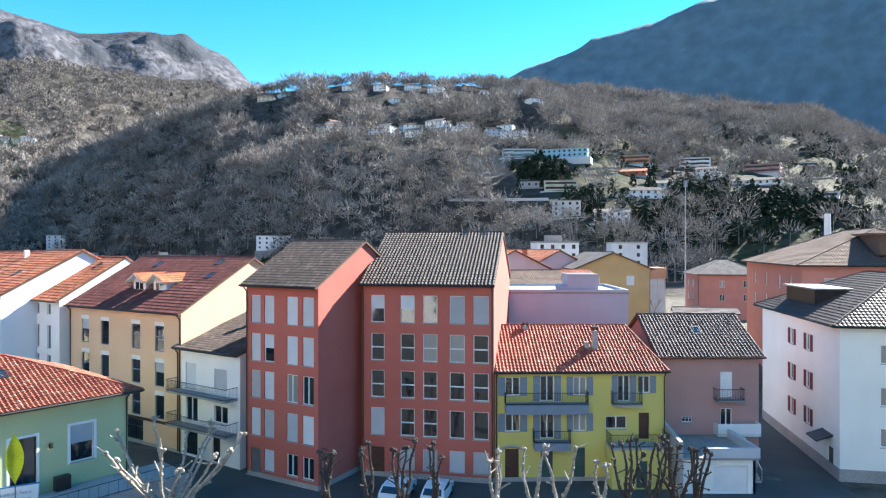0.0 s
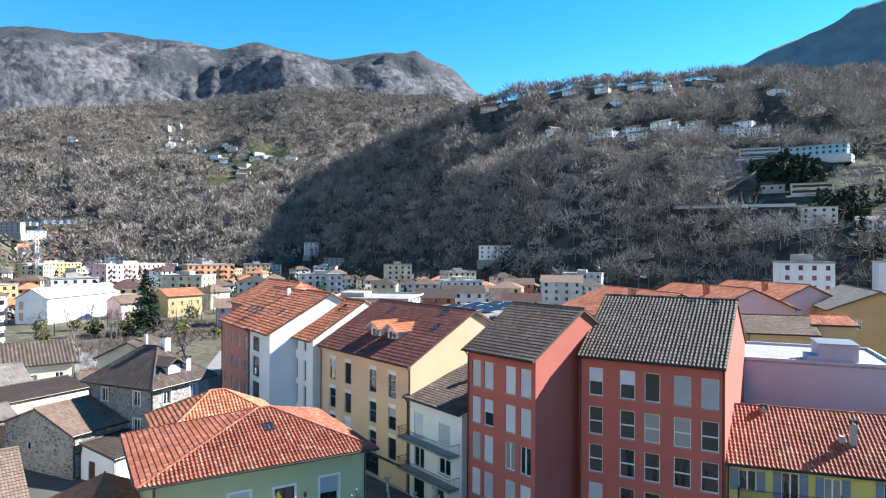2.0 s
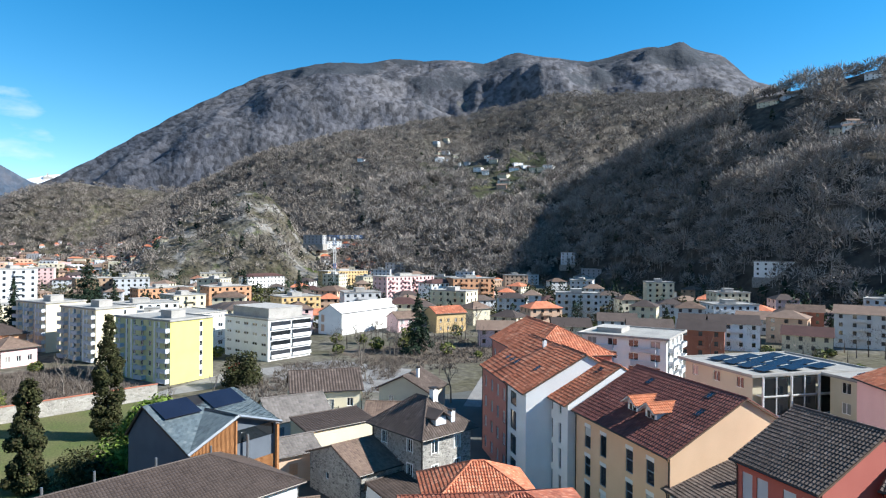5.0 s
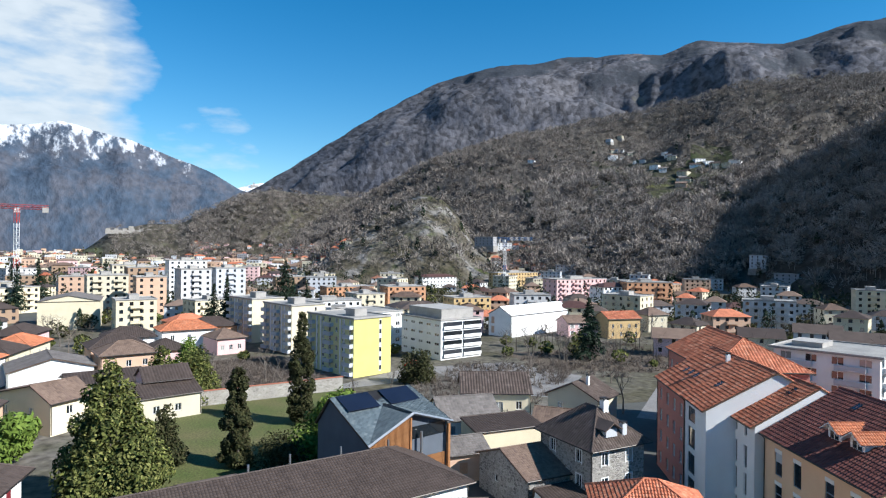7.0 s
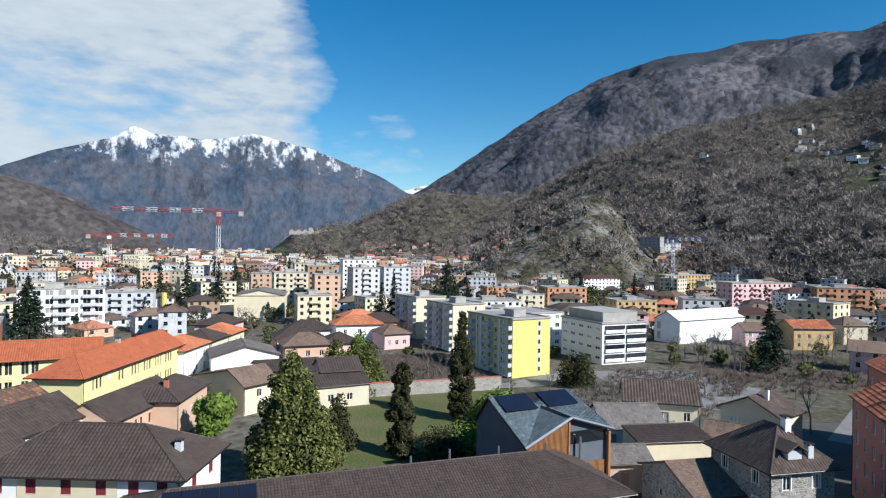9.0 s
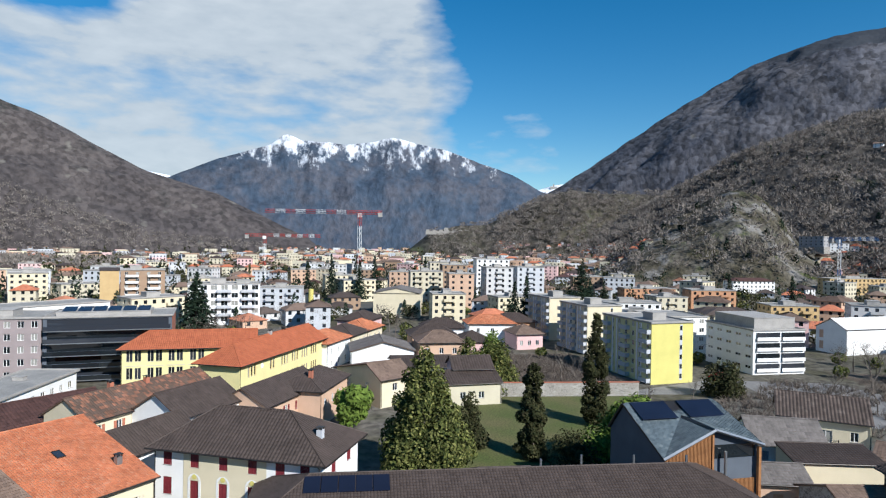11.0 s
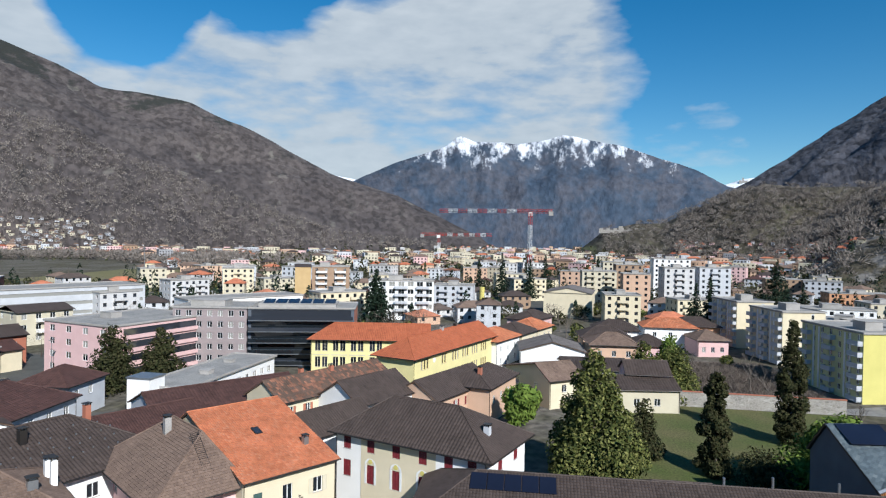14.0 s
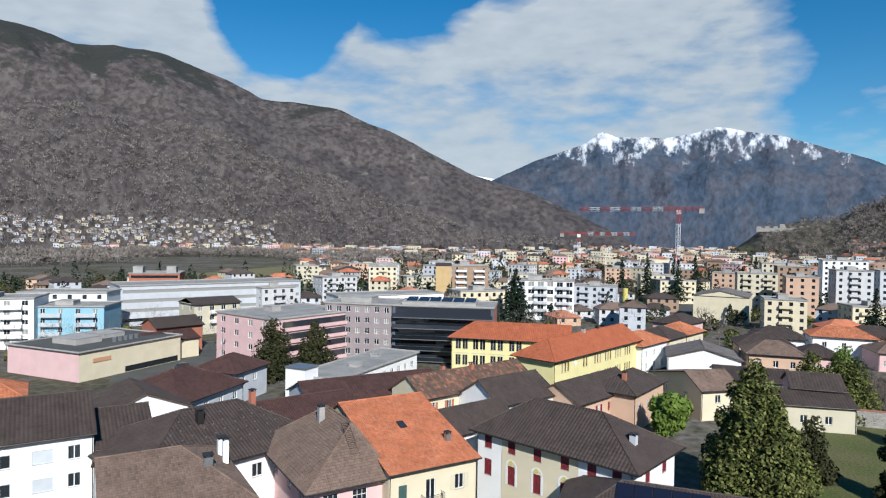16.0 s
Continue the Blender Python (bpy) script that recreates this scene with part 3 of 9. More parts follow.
def shutter_bm(w, h):
    bm = boxes((0, -0.06, 0, 0.06, -0.015, h), (w - 0.06, -0.06, 0, w, -0.015, h), (0.06, -0.06, 0, w - 0.06, -0.015, 0.07), (0.06, -0.06, h - 0.07, w - 0.06, -0.015, h))
    n = max(4, int(h / 0.14))
    for i in range(n):
        z0, z1 = 0.07 + (h - 0.14) * i / n, 0.07 + (h - 0.14) * (i + 0.9) / n
        vs = [bm.verts.new(p) for p in ((0.06, -0.05, z0), (w - 0.06, -0.05, z0), (w - 0.06, -0.025, z1), (0.06, -0.025, z1))]
        bm.faces.new(vs)
    return bm


def door_bm(w, h):
    bm = boxes((0, 0.10, 0, w, 0.15, h))
    for k in (0.08, 0.55):
        box(bm, 0.12, 0.08, h * k, w - 0.12, 0.10, h * (k + 0.36))
    return bm


def window(parent, m, x, z, w, h, style="w", shutters=None, frame_m=None, sill=True, glass=None, side="both"):
    """One window or door in its opening. Styles: w two lights, s one light, t with a transom, x small panes, f glazed door, b closed roller blind, h half-closed blind, d solid door, v shut leaves."""
    frame_m = frame_m or WHITE
    at = m @ Matrix.Translation((x, 0, z))
    key = (round(w, 2), round(h, 2))
    if style == "d":
        part("door", pooled(("d", key, frame_m.name), lambda: door_bm(w, h), frame_m), parent=parent, at=at)
        return
    ob = part("window", pooled(("fr", style if style in "wftx" else "s", key, frame_m.name), lambda: frame_bm(w, h, style), frame_m), parent=parent, at=at)
    if style == "b":
        part("roller_blind", pooled(("bl", key), lambda: blind_bm(w, h), BLIND), parent=ob)
    elif style == "v":
        for k in (0, 1):
            part("shutter", pooled(("sh", round(w / 2, 2), key[1], shutters.name), lambda: shutter_bm(w / 2, h), shutters), parent=ob, at=Matrix.Translation((k * w / 2, 0.07, 0)))
    else:
        part("pane", pooled(("pa", key, (glass or GLASS).name), lambda: pane_bm(w, h), glass or GLASS), parent=ob)
        if style == "h":
            part("roller_blind", pooled(("hb", key), lambda: blind_bm(w, h, h * 0.5), BLIND), parent=ob)
        if shutters:
            sw = max(0.3, w * 0.46)
            for k, sx in (("l", -sw - 0.02), ("r", w + 0.02)):
                if side in ("both", k):
                    part("shutter", pooled(("sh", round(sw, 2), key[1], shutters.name), lambda: shutter_bm(sw, h), shutters), parent=ob, at=Matrix.Translation((sx, 0, 0)))
    if sill:
        part("sill", pooled(("si", key[0]), lambda: boxes((-0.06, -0.06, -0.06, w + 0.06, 0.1, -0.005)), CONCRETE), parent=ob)


def rail_bm(w, d, hgt=1.0, gap=0.13, solid=False):
    """A balcony's railing round three sides; the wall is at y = 0 and the balcony reaches to y = -d."""
    bm = bmesh.new()
    sides = (((0, 0), (0, -d)), ((0, -d), (w, -d)), ((w, -d), (w, 0)))
    for (ax, ay), (bx, by) in sides:
        for z in (hgt, 0.08):
            tube(bm, (ax, ay, z), (bx, by, z), 0.025, n=4)
        n = max(1, int(math.hypot(bx - ax, by - ay) / gap))
        if solid:
            dx, dy = (0.02, 0) if ax == bx else (0, 0.02)
            box(bm, min(ax, bx) - dx, min(ay, by) - dy, 0.05, max(ax, bx) + dx, max(ay, by) + dy, hgt)
        else:
            for i in range(n + 1):
                k = i / n
                x, y = ax + (bx - ax) * k, ay + (by - ay) * k
                tube(bm, (x, y, 0.0), (x, y, hgt), 0.012, n=3)
    return bm


def balcony(parent, m, x, z, w, d=1.1, hgt=1.0, thick=0.16, slab_m=None, rail_m=None, solid=False, gap=0.13):
    at = m @ Matrix.Translation((x, 0, z))
    ob = part("balcony", pooled(("ba", round(w, 2), d, thick, (slab_m or CONCRETE).name), lambda: boxes((0, -d, -thick, w, -0.003, 0)), slab_m or CONCRETE), parent=parent, at=at)
    part("railing", pooled(("ra", round(w, 2), d, hgt, solid, (rail_m or IRON).name), lambda: rail_bm(w, d - 0.03, hgt, gap, solid), rail_m or IRON), parent=ob, at=Matrix.Translation((0, -0.004, 0)))


def chimney(parent, x, y, z, h=1.3, s=0.5, material=None, pot=True):
    """A chimney stack that starts inside the roof, with its cap on four short legs."""
    ob = part("chimney", boxes((-s / 2, -s / 2, -0.8, s / 2, s / 2, h)), material or CONCRETE, parent, at=Matrix.Translation((x, y, z)))
    if pot:
        bm = boxes((-s * 0.62, -s * 0.62, h + 0.22, s * 0.62, s * 0.62, h + 0.3))
        for a in (-1, 1):
            for b in (-1, 1):
                box(bm, a * s * 0.42 - 0.05, b * s * 0.42 - 0.05, h - 0.02, a * s * 0.42 + 0.05, b * s * 0.42 + 0.05, h + 0.22)
        part("chimney_cap", bm, METAL, ob)


def roof_light(parent, w, d, h, rise, x, k, ry=None, sw=0.8, sh=1.1, side="f", axis="x"):
    """A roof window; x along the eave, k how far up the slope."""
    ry = d / 2 if ry is None else ry
    ang = math.degrees(math.atan2(rise, ry))
    y = ry * k
    m = pose(x, y, h + rise * k + 0.10, ang, 0, 0)
    if side == "b":
        m = pose(w, d, 0, 0, 0, 180) @ m
    ob = part("skylight", boxes((0, 0, 0, sw, 0.08, 0.09), (0, sh - 0.08, 0, sw, sh, 0.09), (0, 0.08, 0, 0.08, sh - 0.08, 0.09), (sw - 0.08, 0.08, 0, sw, sh - 0.08, 0.09)), METAL, parent, at=m)
    part("pane", boxes((0.08, 0.08, 0.0, sw - 0.08, sh - 0.08, 0.06)), DARKGLASS, ob)


def house(name, x, y, turn, w, d, h, plaster, label, roofing=None, holes=None, category="house", group="", plinth=None, z=0.0):
    """A house on a plan w by d whose front-left corner stands at (x, y). holes: face -> rows of (x, z, w, h, style, options)."""
    ob = thing(name, x, y, z, turn, label, category, group)
    holes = holes or {}
    mat_ = STUCCO[plaster] if isinstance(plaster, str) else plaster
    r = roofing or {}
    axis, hl, hr = r.get("axis", "x"), r.get("hipl", 0), r.get("hipr", 0)
    for face in "frbl":
        length = w if face in "fb" else d
        m = FACE[face](w, d)
        apex = None
        if r:
            ends = "lr" if axis == "x" else "fb"
            if face in ends:
                first = face in "lf"
                if not (hl if (face == "l" or face == "f") else hr):
                    span = d if axis == "x" else w
                    ry = r.get("ry") or span / 2
                    # the distance of the ridge from this wall's own left end
                    along = {"l": span - ry, "r": ry, "f": span - ry, "b": ry}[face]
                    apex = (along, h + r["rise"])
            elif r.get("ry") and abs(r["ry"] - (d if axis == "x" else w)) < 0.06 and face == ("b" if axis == "x" else "l"):
                part("wall", facade(length, h + r["rise"], []), mat_, ob, at=m)
                continue
        rows = holes.get(face, [])
        wall = part("wall", facade(length, h, [o[:4] for o in rows], apex), mat_, ob, at=m)
        for o in rows:
            opt = o[5] if len(o) > 5 else {}
            window(ob, m, *o[:4], style=o[4] if len(o) > 4 else "w", **opt)
    if r:
        kw = {k: v for k, v in r.items()}
        roof(ob, w, d, h, **kw)
    if plinth:
        part("plinth", boxes((-0.04, -0.04, 0, w + 0.04, 0.0, plinth), (w, 0, 0, w + 0.04, d, plinth), (-0.04, d, 0, w + 0.04, d + 0.04, plinth), (-0.04, 0, 0, 0, d, plinth)), CONCRETE, ob)
    return ob


def grid(xs, zs, w, h, style="w", **opt):
    """Windows in columns and rows; style may be a string with one letter for each, read row by row."""
    out, i = [], 0
    for z in zs:
        for x in xs:
            s = style[i % len(style)]
            out.append((x, z, w, h, s, opt))
            i += 1
    return out


def flat_top(ob, w, d, h, parapet=0.35, over=0.15, top=None, edge=None, boxes_on=()):
    """A flat roof with a gravel bed, a raised edge, and small roof houses."""
    part("roof", boxes((-over, -over, h, w + over, d + over, h + 0.18)), top or GRAVEL, ob)
    o, t = over, 0.22
    part("parapet", boxes((-o, -o, h + 0.183, w + o, -o + t, h + 0.18 + parapet), (-o, d + o - t, h + 0.183, w + o, d + o, h + 0.18 + parapet),
                          (-o, -o + t, h + 0.183, -o + t, d + o - t, h + 0.18 + parapet), (w + o - t, -o + t, h + 0.183, w + o, d + o - t, h + 0.18 + parapet)), edge or CONCRETE, ob)
    for x0, y0, x1, y1, z1 in boxes_on:
        part("roof_house", boxes((x0, y0, h + 0.183, x1, y1, h + z1), (x0 - 0.1, y0 - 0.1, h + z1 + 0.003, x1 + 0.1, y1 + 0.1, h + z1 + 0.12)), edge or CONCRETE, ob)


# ---- the land: one sheet from the square to the mountains ----
def lattice(i, j, seed):
    n = (i * 374761393 + j * 668265263 + seed * 2147483647) & 0xFFFFFFFF
    n = ((n ^ (n >> 13)) * 1274126177) & 0xFFFFFFFF
    return ((n ^ (n >> 16)) & 0xFFFF) / 65535.0


def value_noise(x, y, seed):
    xi, yi = np.floor(x).astype(np.int64), np.floor(y).astype(np.int64)
    u, v = x - xi, y - yi
    u, v = u * u * (3 - 2 * u), v * v * (3 - 2 * v)
    a, b = lattice(xi, yi, seed), lattice(xi + 1, yi, seed)
    c, d = lattice(xi, yi + 1, seed), lattice(xi + 1, yi + 1, seed)
    return (a * (1 - u) + b * u) * (1 - v) + (c * (1 - u) + d * u) * v


def fbm(x, y, size, octaves, seed, ridged=False):
    total, amp, norm = 0.0, 1.0, 0.0
    for k in range(octaves):
        n = value_noise(x / size * 2 ** k, y / size * 2 ** k, seed + k)
        total = total + amp * ((1 - np.abs(2 * n - 1)) if ridged else n)
        norm += amp
        amp *= 0.5
    return total / norm


EYE_TOP = 33.2
# each range: bearing -> height angle of its crest, crest distance, foot distance, share of gullies, how its face swells, material
RANGES = [
    dict(crest=[(-80, 4), (-50, 5), (-35, 6.6), (-32.5, 8.0), (-30.7, 9.2), (-22, 10.9), (-15, 12.1), (-9.4, 12.9), (-0.7, 13.5), (7.5, 13.5), (12.3, 12.9), (17, 12.2), (25, 8.6), (34, 4.7), (38, 2.2), (44, -1.4), (47, -4)],
         dist=[(-80, 900), (-30, 860), (-12, 770), (0, 720), (12, 700), (20, 740), (34, 860), (44, 960), (47, 980)], foot=[(-80, 290), (-30, 300), (-14, 310), (-6, 318), (5, 325), (12, 350), (18, 400), (24, 480), (36, 660), (47, 900)], gully=0.42, swell=0.9, seed=3, kind=1, tiers=((0, 0), (0.1, 0.14), (0.33, 0.43), (0.43, 0.47), (0.6, 0.66), (0.75, 0.78), (1, 1)), tiered=((-40, 0.2), (-13, 0.6), (-8, 1), (12, 1), (22, 0.3), (30, 0))),
    dict(crest=[(14, 10), (19, 12.4), (24, 13.1), (31, 13.7), (37, 12.4), (45, 10.9), (53, 9.8), (60, 7.3), (65, 4.4), (69, 2.6), (74, 0.5), (78, -2)],
         dist=[(14, 1500), (45, 1450), (60, 1300), (78, 1500)], foot=[(14, 620), (40, 560), (55, 640), (78, 1150)], gully=0.8, swell=0.95, seed=11, kind=2),
    dict(crest=[(51, -3), (53.5, -0.8), (55.5, 0.8), (57, 3.2), (58.4, 4.5), (60, 4.8), (61.5, 4.4), (63, 3.4), (65, 2.6), (68, 0.4), (71, -3)],
         dist=[(51, 700), (71, 700)], foot=[(51, 560), (71, 560)], gully=0.5, swell=0.62, seed=17, kind=3),
    dict(crest=[(57, 2.0), (60, 3.6), (64, 4.5), (68, 4.7), (71, 4.8), (73.4, 5.1), (76, 4.3), (79, 2.8), (81, 1.8), (83.5, 1.75), (86, 1.1), (88, -0.6), (90, -3)],
         dist=[(57, 1500), (90, 1500)], foot=[(57, 1150), (90, 1230)], gully=0.55, swell=0.85, seed=61, kind=10),
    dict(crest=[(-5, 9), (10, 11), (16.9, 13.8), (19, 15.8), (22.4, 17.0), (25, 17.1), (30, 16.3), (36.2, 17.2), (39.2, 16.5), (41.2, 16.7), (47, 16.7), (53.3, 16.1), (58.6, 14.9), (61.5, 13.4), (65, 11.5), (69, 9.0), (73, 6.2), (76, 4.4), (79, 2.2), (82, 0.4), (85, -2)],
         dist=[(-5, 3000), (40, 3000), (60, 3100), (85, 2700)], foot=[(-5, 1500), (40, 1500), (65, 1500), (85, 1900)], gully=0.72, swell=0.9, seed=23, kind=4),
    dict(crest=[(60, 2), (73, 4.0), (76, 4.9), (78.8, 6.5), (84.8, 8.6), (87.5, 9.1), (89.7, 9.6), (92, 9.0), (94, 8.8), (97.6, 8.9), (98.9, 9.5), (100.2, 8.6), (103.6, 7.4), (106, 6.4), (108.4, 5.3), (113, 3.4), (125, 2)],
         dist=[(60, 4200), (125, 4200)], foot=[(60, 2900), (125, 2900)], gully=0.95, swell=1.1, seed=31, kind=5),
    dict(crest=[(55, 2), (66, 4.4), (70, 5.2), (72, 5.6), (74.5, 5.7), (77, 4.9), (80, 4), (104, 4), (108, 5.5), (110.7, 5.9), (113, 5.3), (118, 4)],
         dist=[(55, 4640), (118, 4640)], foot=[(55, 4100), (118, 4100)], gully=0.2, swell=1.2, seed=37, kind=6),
    dict(crest=[(93, -3), (97, 0.5), (98.9, 1.3), (104.4, 4.0), (110.5, 5.8), (112.9, 7.0), (117.2, 9.3), (122.3, 11.1), (126.3, 11.6), (129.1, 11.8), (131.9, 13.1), (134.2, 13.9), (136.4, 14.6), (140.5, 14.6), (141.9, 14.3), (143.3, 14.4), (145.8, 15.1), (147.3, 15.1), (155, 15.2), (170, 12), (200, 9)],
         dist=[(93, 2700), (125, 2600), (200, 2500)], foot=[(93, 1700), (110, 1500), (130, 1150), (200, 1000)], gully=0.62, swell=1.0, seed=41, kind=7),
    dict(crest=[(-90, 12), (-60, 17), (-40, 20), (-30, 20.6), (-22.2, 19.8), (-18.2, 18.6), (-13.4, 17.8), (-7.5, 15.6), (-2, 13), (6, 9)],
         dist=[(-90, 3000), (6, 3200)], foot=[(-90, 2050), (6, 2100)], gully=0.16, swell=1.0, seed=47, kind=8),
    dict(crest=[(190, 8), (215, 10), (240, 8), (262, 9), (285, 12)], dist=[(190, 2600), (285, 2600)], foot=[(190, 1200), (285, 1200)], gully=0.2, swell=1.0, seed=53, kind=7),
]


def along(table, a):
    t = np.array(table, float)
    return np.interp(a, t[:, 0], t[:, 1])


def land(az, r):
    """Height and kind of ground at bearing az (degrees left of ahead) and distance r."""
    x, y = -r * np.sin(np.radians(az)), r * np.cos(np.radians(az))
    best, kind = np.zeros_like(r), np.zeros(r.shape, int)
    for g in RANGES:
        a = np.where(az < -95, az + 360, az) if g["crest"][0][0] > 150 else az
        inside = (a >= g["crest"][0][0]) & (a <= g["crest"][-1][0])
        R, ft = along(g["dist"], a), along(g["foot"], a)
        far, near = np.mean([v for _, v in g["dist"]]), np.mean([v for _, v in g["foot"]])
        span = far - near
        wob = (fbm(x, y, span * 0.6, 3, g["seed"] + 7) - 0.5) * 0.22 * (R - ft)
        top = EYE_TOP + R * np.tan(np.radians(along(g["crest"], a)))
        s = np.clip((r + wob * np.clip((R - r) / (R - ft), 0, 1) - ft) / (R - ft), 0, 1)
        # spurs and gullies run down the face
        wx = x + (fbm(x, y, span * 0.5, 3, g["seed"] + 9) - 0.5) * span * 0.5
        wy = y + (fbm(x, y, span * 0.5, 3, g["seed"] + 13) - 0.5) * span * 0.5
        rough = 0.6 * fbm(wx, wy, span * 0.5, 5, g["seed"], True) + 0.4 * fbm(np.radians(a) * far + wx - x, r * 0.5, span * 0.36, 4, g["seed"] + 2, True)
        tooth = (fbm(np.radians(a) * far, r * 0.1, span * 0.1, 3, g["seed"] + 3) - 0.5) * 0.03
        rise = s ** g["swell"]
        if "tiers" in g:
            share = along(g["tiered"], a)
            rise = rise * (1 - share) + along(g["tiers"], s) * share
        z = top * rise * (1 + g["gully"] * (rough - 0.62) * 4 * s * (1 - s) + tooth * s)
        fall = np.clip(1 - (r - R) / (0.9 * (R - ft)), 0, 1)
        z = np.where(r > R, top * (1 + tooth) * (0.25 + 0.75 * fall), z)
        z = np.where(inside & (r > ft * 0.7), np.maximum(z, 0), 0)
        hit = z > best + 0.3
        kind = np.where(hit, g["kind"], kind)
        best = np.maximum(best, z)
    # open terraces on the eastern slope
    open_ = (kind == 1) & (az < -9 + 3 * np.sin(r * 0.03)) & (best < 112 + 14 * np.sin(az)) & (fbm(x, y, 60, 3, 71) > 0.40)
    open_ |= (kind == 2) & (az > 33.5) & (az < 45) & (best > 95) & (best < 175) & (fbm(x, y, 50, 3, 73) > 0.47)
    return best, np.where(open_, 9, kind)


SURVEY_AZ, SURVEY_R = np.arange(-50, 155, 0.5), np.concatenate([np.arange(0, 400, 20.0), np.arange(400, 1000, 8.0), np.arange(1000, 4700, 25.0)])
SURVEY = land(*np.meshgrid(SURVEY_AZ, SURVEY_R))[0]


def height_at(x, y):
    """The ground's height, read off a survey grid."""
    az, r = math.degrees(math.atan2(-x, y)), math.hypot(x, y)
    i = min(len(SURVEY_AZ) - 2, max(0, int((az + 50) / 0.5)))
    j = min(len(SURVEY_R) - 2, max(0, int(np.searchsorted(SURVEY_R, r)) - 1))
    u = min(1.0, max(0.0, (az - SURVEY_AZ[i]) / 0.5))
    v = min(1.0, max(0.0, (r - SURVEY_R[j]) / (SURVEY_R[j + 1] - SURVEY_R[j])))
    q = SURVEY
    return float((q[j, i] * (1 - u) + q[j, i + 1] * u) * (1 - v) + (q[j + 1, i] * (1 - u) + q[j + 1, i + 1] * u) * v)


def ground_mat(name, kinds, scale, snow=None, bump=0.6, fine=0.25, rough=0.95, rock=None, mapped=False, belts=(), vary=(0.5, 1.45), crowns=0.0):
    """Wooded or open ground: tones by broad noise, crowns by fine noise, bare rock where it is steep, snow on high flats."""
    m, nt, p = shader(name)
    N, link = nt.nodes.new, nt.links.new
    geo = N("ShaderNodeNewGeometry")
    place = N("ShaderNodeUVMap").outputs[0] if mapped else geo.outputs["Position"]
    big, small = N("ShaderNodeTexNoise"), N("ShaderNodeTexNoise")
    big.inputs["Scale"].default_value, big.inputs["Detail"].default_value = scale, 8
    big.inputs["Roughness"].default_value = 0.62
    small.inputs["Scale"].default_value, small.inputs["Detail"].default_value = fine, 5
    link(place, big.inputs["Vector"]), link(place, small.inputs["Vector"])
    ramp = N("ShaderNodeValToRGB")
    el = ramp.color_ramp.elements
    while len(el) < len(kinds):
        el.new(0.5)
    for i, c in enumerate(kinds):
        el[i].position, el[i].color = 0.3 + 0.42 * i / (len(kinds) - 1), rgb(c)
    link(big.outputs[0], ramp.inputs[0])
    mr, hsv = N("ShaderNodeMapRange"), N("ShaderNodeHueSaturation")
    mr.inputs[1].default_value, mr.inputs[2].default_value, mr.inputs[3].default_value, mr.inputs[4].default_value = 0.3, 0.7, vary[0], vary[1]
    relief = small.outputs[0]
    if crowns:
        # each crown of the wood has its own tone and its own dome
        cell, dome, tone, mix_ = N("ShaderNodeTexVoronoi"), N("ShaderNodeMath"), N("ShaderNodeSeparateColor"), N("ShaderNodeMath")
        cell.inputs["Scale"].default_value, cell.inputs["Randomness"].default_value = crowns, 1.0
        link(place, cell.inputs["Vector"]), link(cell.outputs["Color"], tone.inputs[0])
        dome.operation, dome.inputs[1].default_value = "MULTIPLY_ADD", -0.3
        link(cell.outputs["Distance"], dome.inputs[0]), link(small.outputs[0], dome.inputs[2])
        relief = dome.outputs[0]
        mix_.operation, mix_.inputs[1].default_value = "MULTIPLY_ADD", 0.34
        shift = N("ShaderNodeMath")
        shift.operation, shift.inputs[1].default_value = "SUBTRACT", 0.17
        link(small.outputs[0], shift.inputs[0]), link(tone.outputs[0], mix_.inputs[0]), link(shift.outputs[0], mix_.inputs[2])
        link(mix_.outputs[0], mr.inputs[0])
    else:
        link(small.outputs[0], mr.inputs[0])
    link(ramp.outputs[0], hsv.inputs["Color"]), link(mr.outputs[0], hsv.inputs["Value"])
    colour = hsv.outputs[0]
    sep = N("ShaderNodeSeparateXYZ")
    link(geo.outputs["Position"], sep.inputs[0])

    def blend(fac, other, base):
        mx = N("ShaderNodeMix")
        mx.data_type = "RGBA"
        link(fac, mx.inputs[0]), link(base, mx.inputs[6])
        mx.inputs[7].default_value = rgb(other)
        return mx.outputs[2]

    def ranged(v, a, b):
        q = N("ShaderNodeMapRange")
        q.inputs[1].default_value, q.inputs[2].default_value = a, b
        link(v, q.inputs[0])
        return q.outputs[0]
    if rock:
        mid = N("ShaderNodeTexNoise")
        mid.inputs["Scale"].default_value, mid.inputs["Detail"].default_value = rock[1], 6
        link(place, mid.inputs["Vector"])
        colour = blend(ranged(mid.outputs[0], rock[2], rock[2] + 0.08), rock[0], colour)
    for tone, low, high, spread, wide in belts:
        # a belt of growth between two heights, ragged at its edges
        rag, sh, up = N("ShaderNodeTexNoise"), N("ShaderNodeMath"), N("ShaderNodeMath")
        rag.inputs["Scale"].default_value, rag.inputs["Detail"].default_value, rag.inputs["Roughness"].default_value = wide, 8, 0.68
        link(place, rag.inputs["Vector"])
        sh.operation, sh.inputs[1].default_value = "MULTIPLY_ADD", spread
        link(rag.outputs[0], sh.inputs[0]), link(sep.outputs[2], sh.inputs[2])
        up.operation = "MULTIPLY"
        link(ranged(sh.outputs[0], low + spread * 0.5 - spread * 0.035, low + spread * 0.5 + spread * 0.035), up.inputs[0])
        if high:
            dn = N("ShaderNodeMath")
            dn.operation, dn.inputs[1].default_value = "MULTIPLY_ADD", -spread
            link(rag.outputs[0], dn.inputs[0]), link(sep.outputs[2], dn.inputs[2])
            off = N("ShaderNodeMapRange")
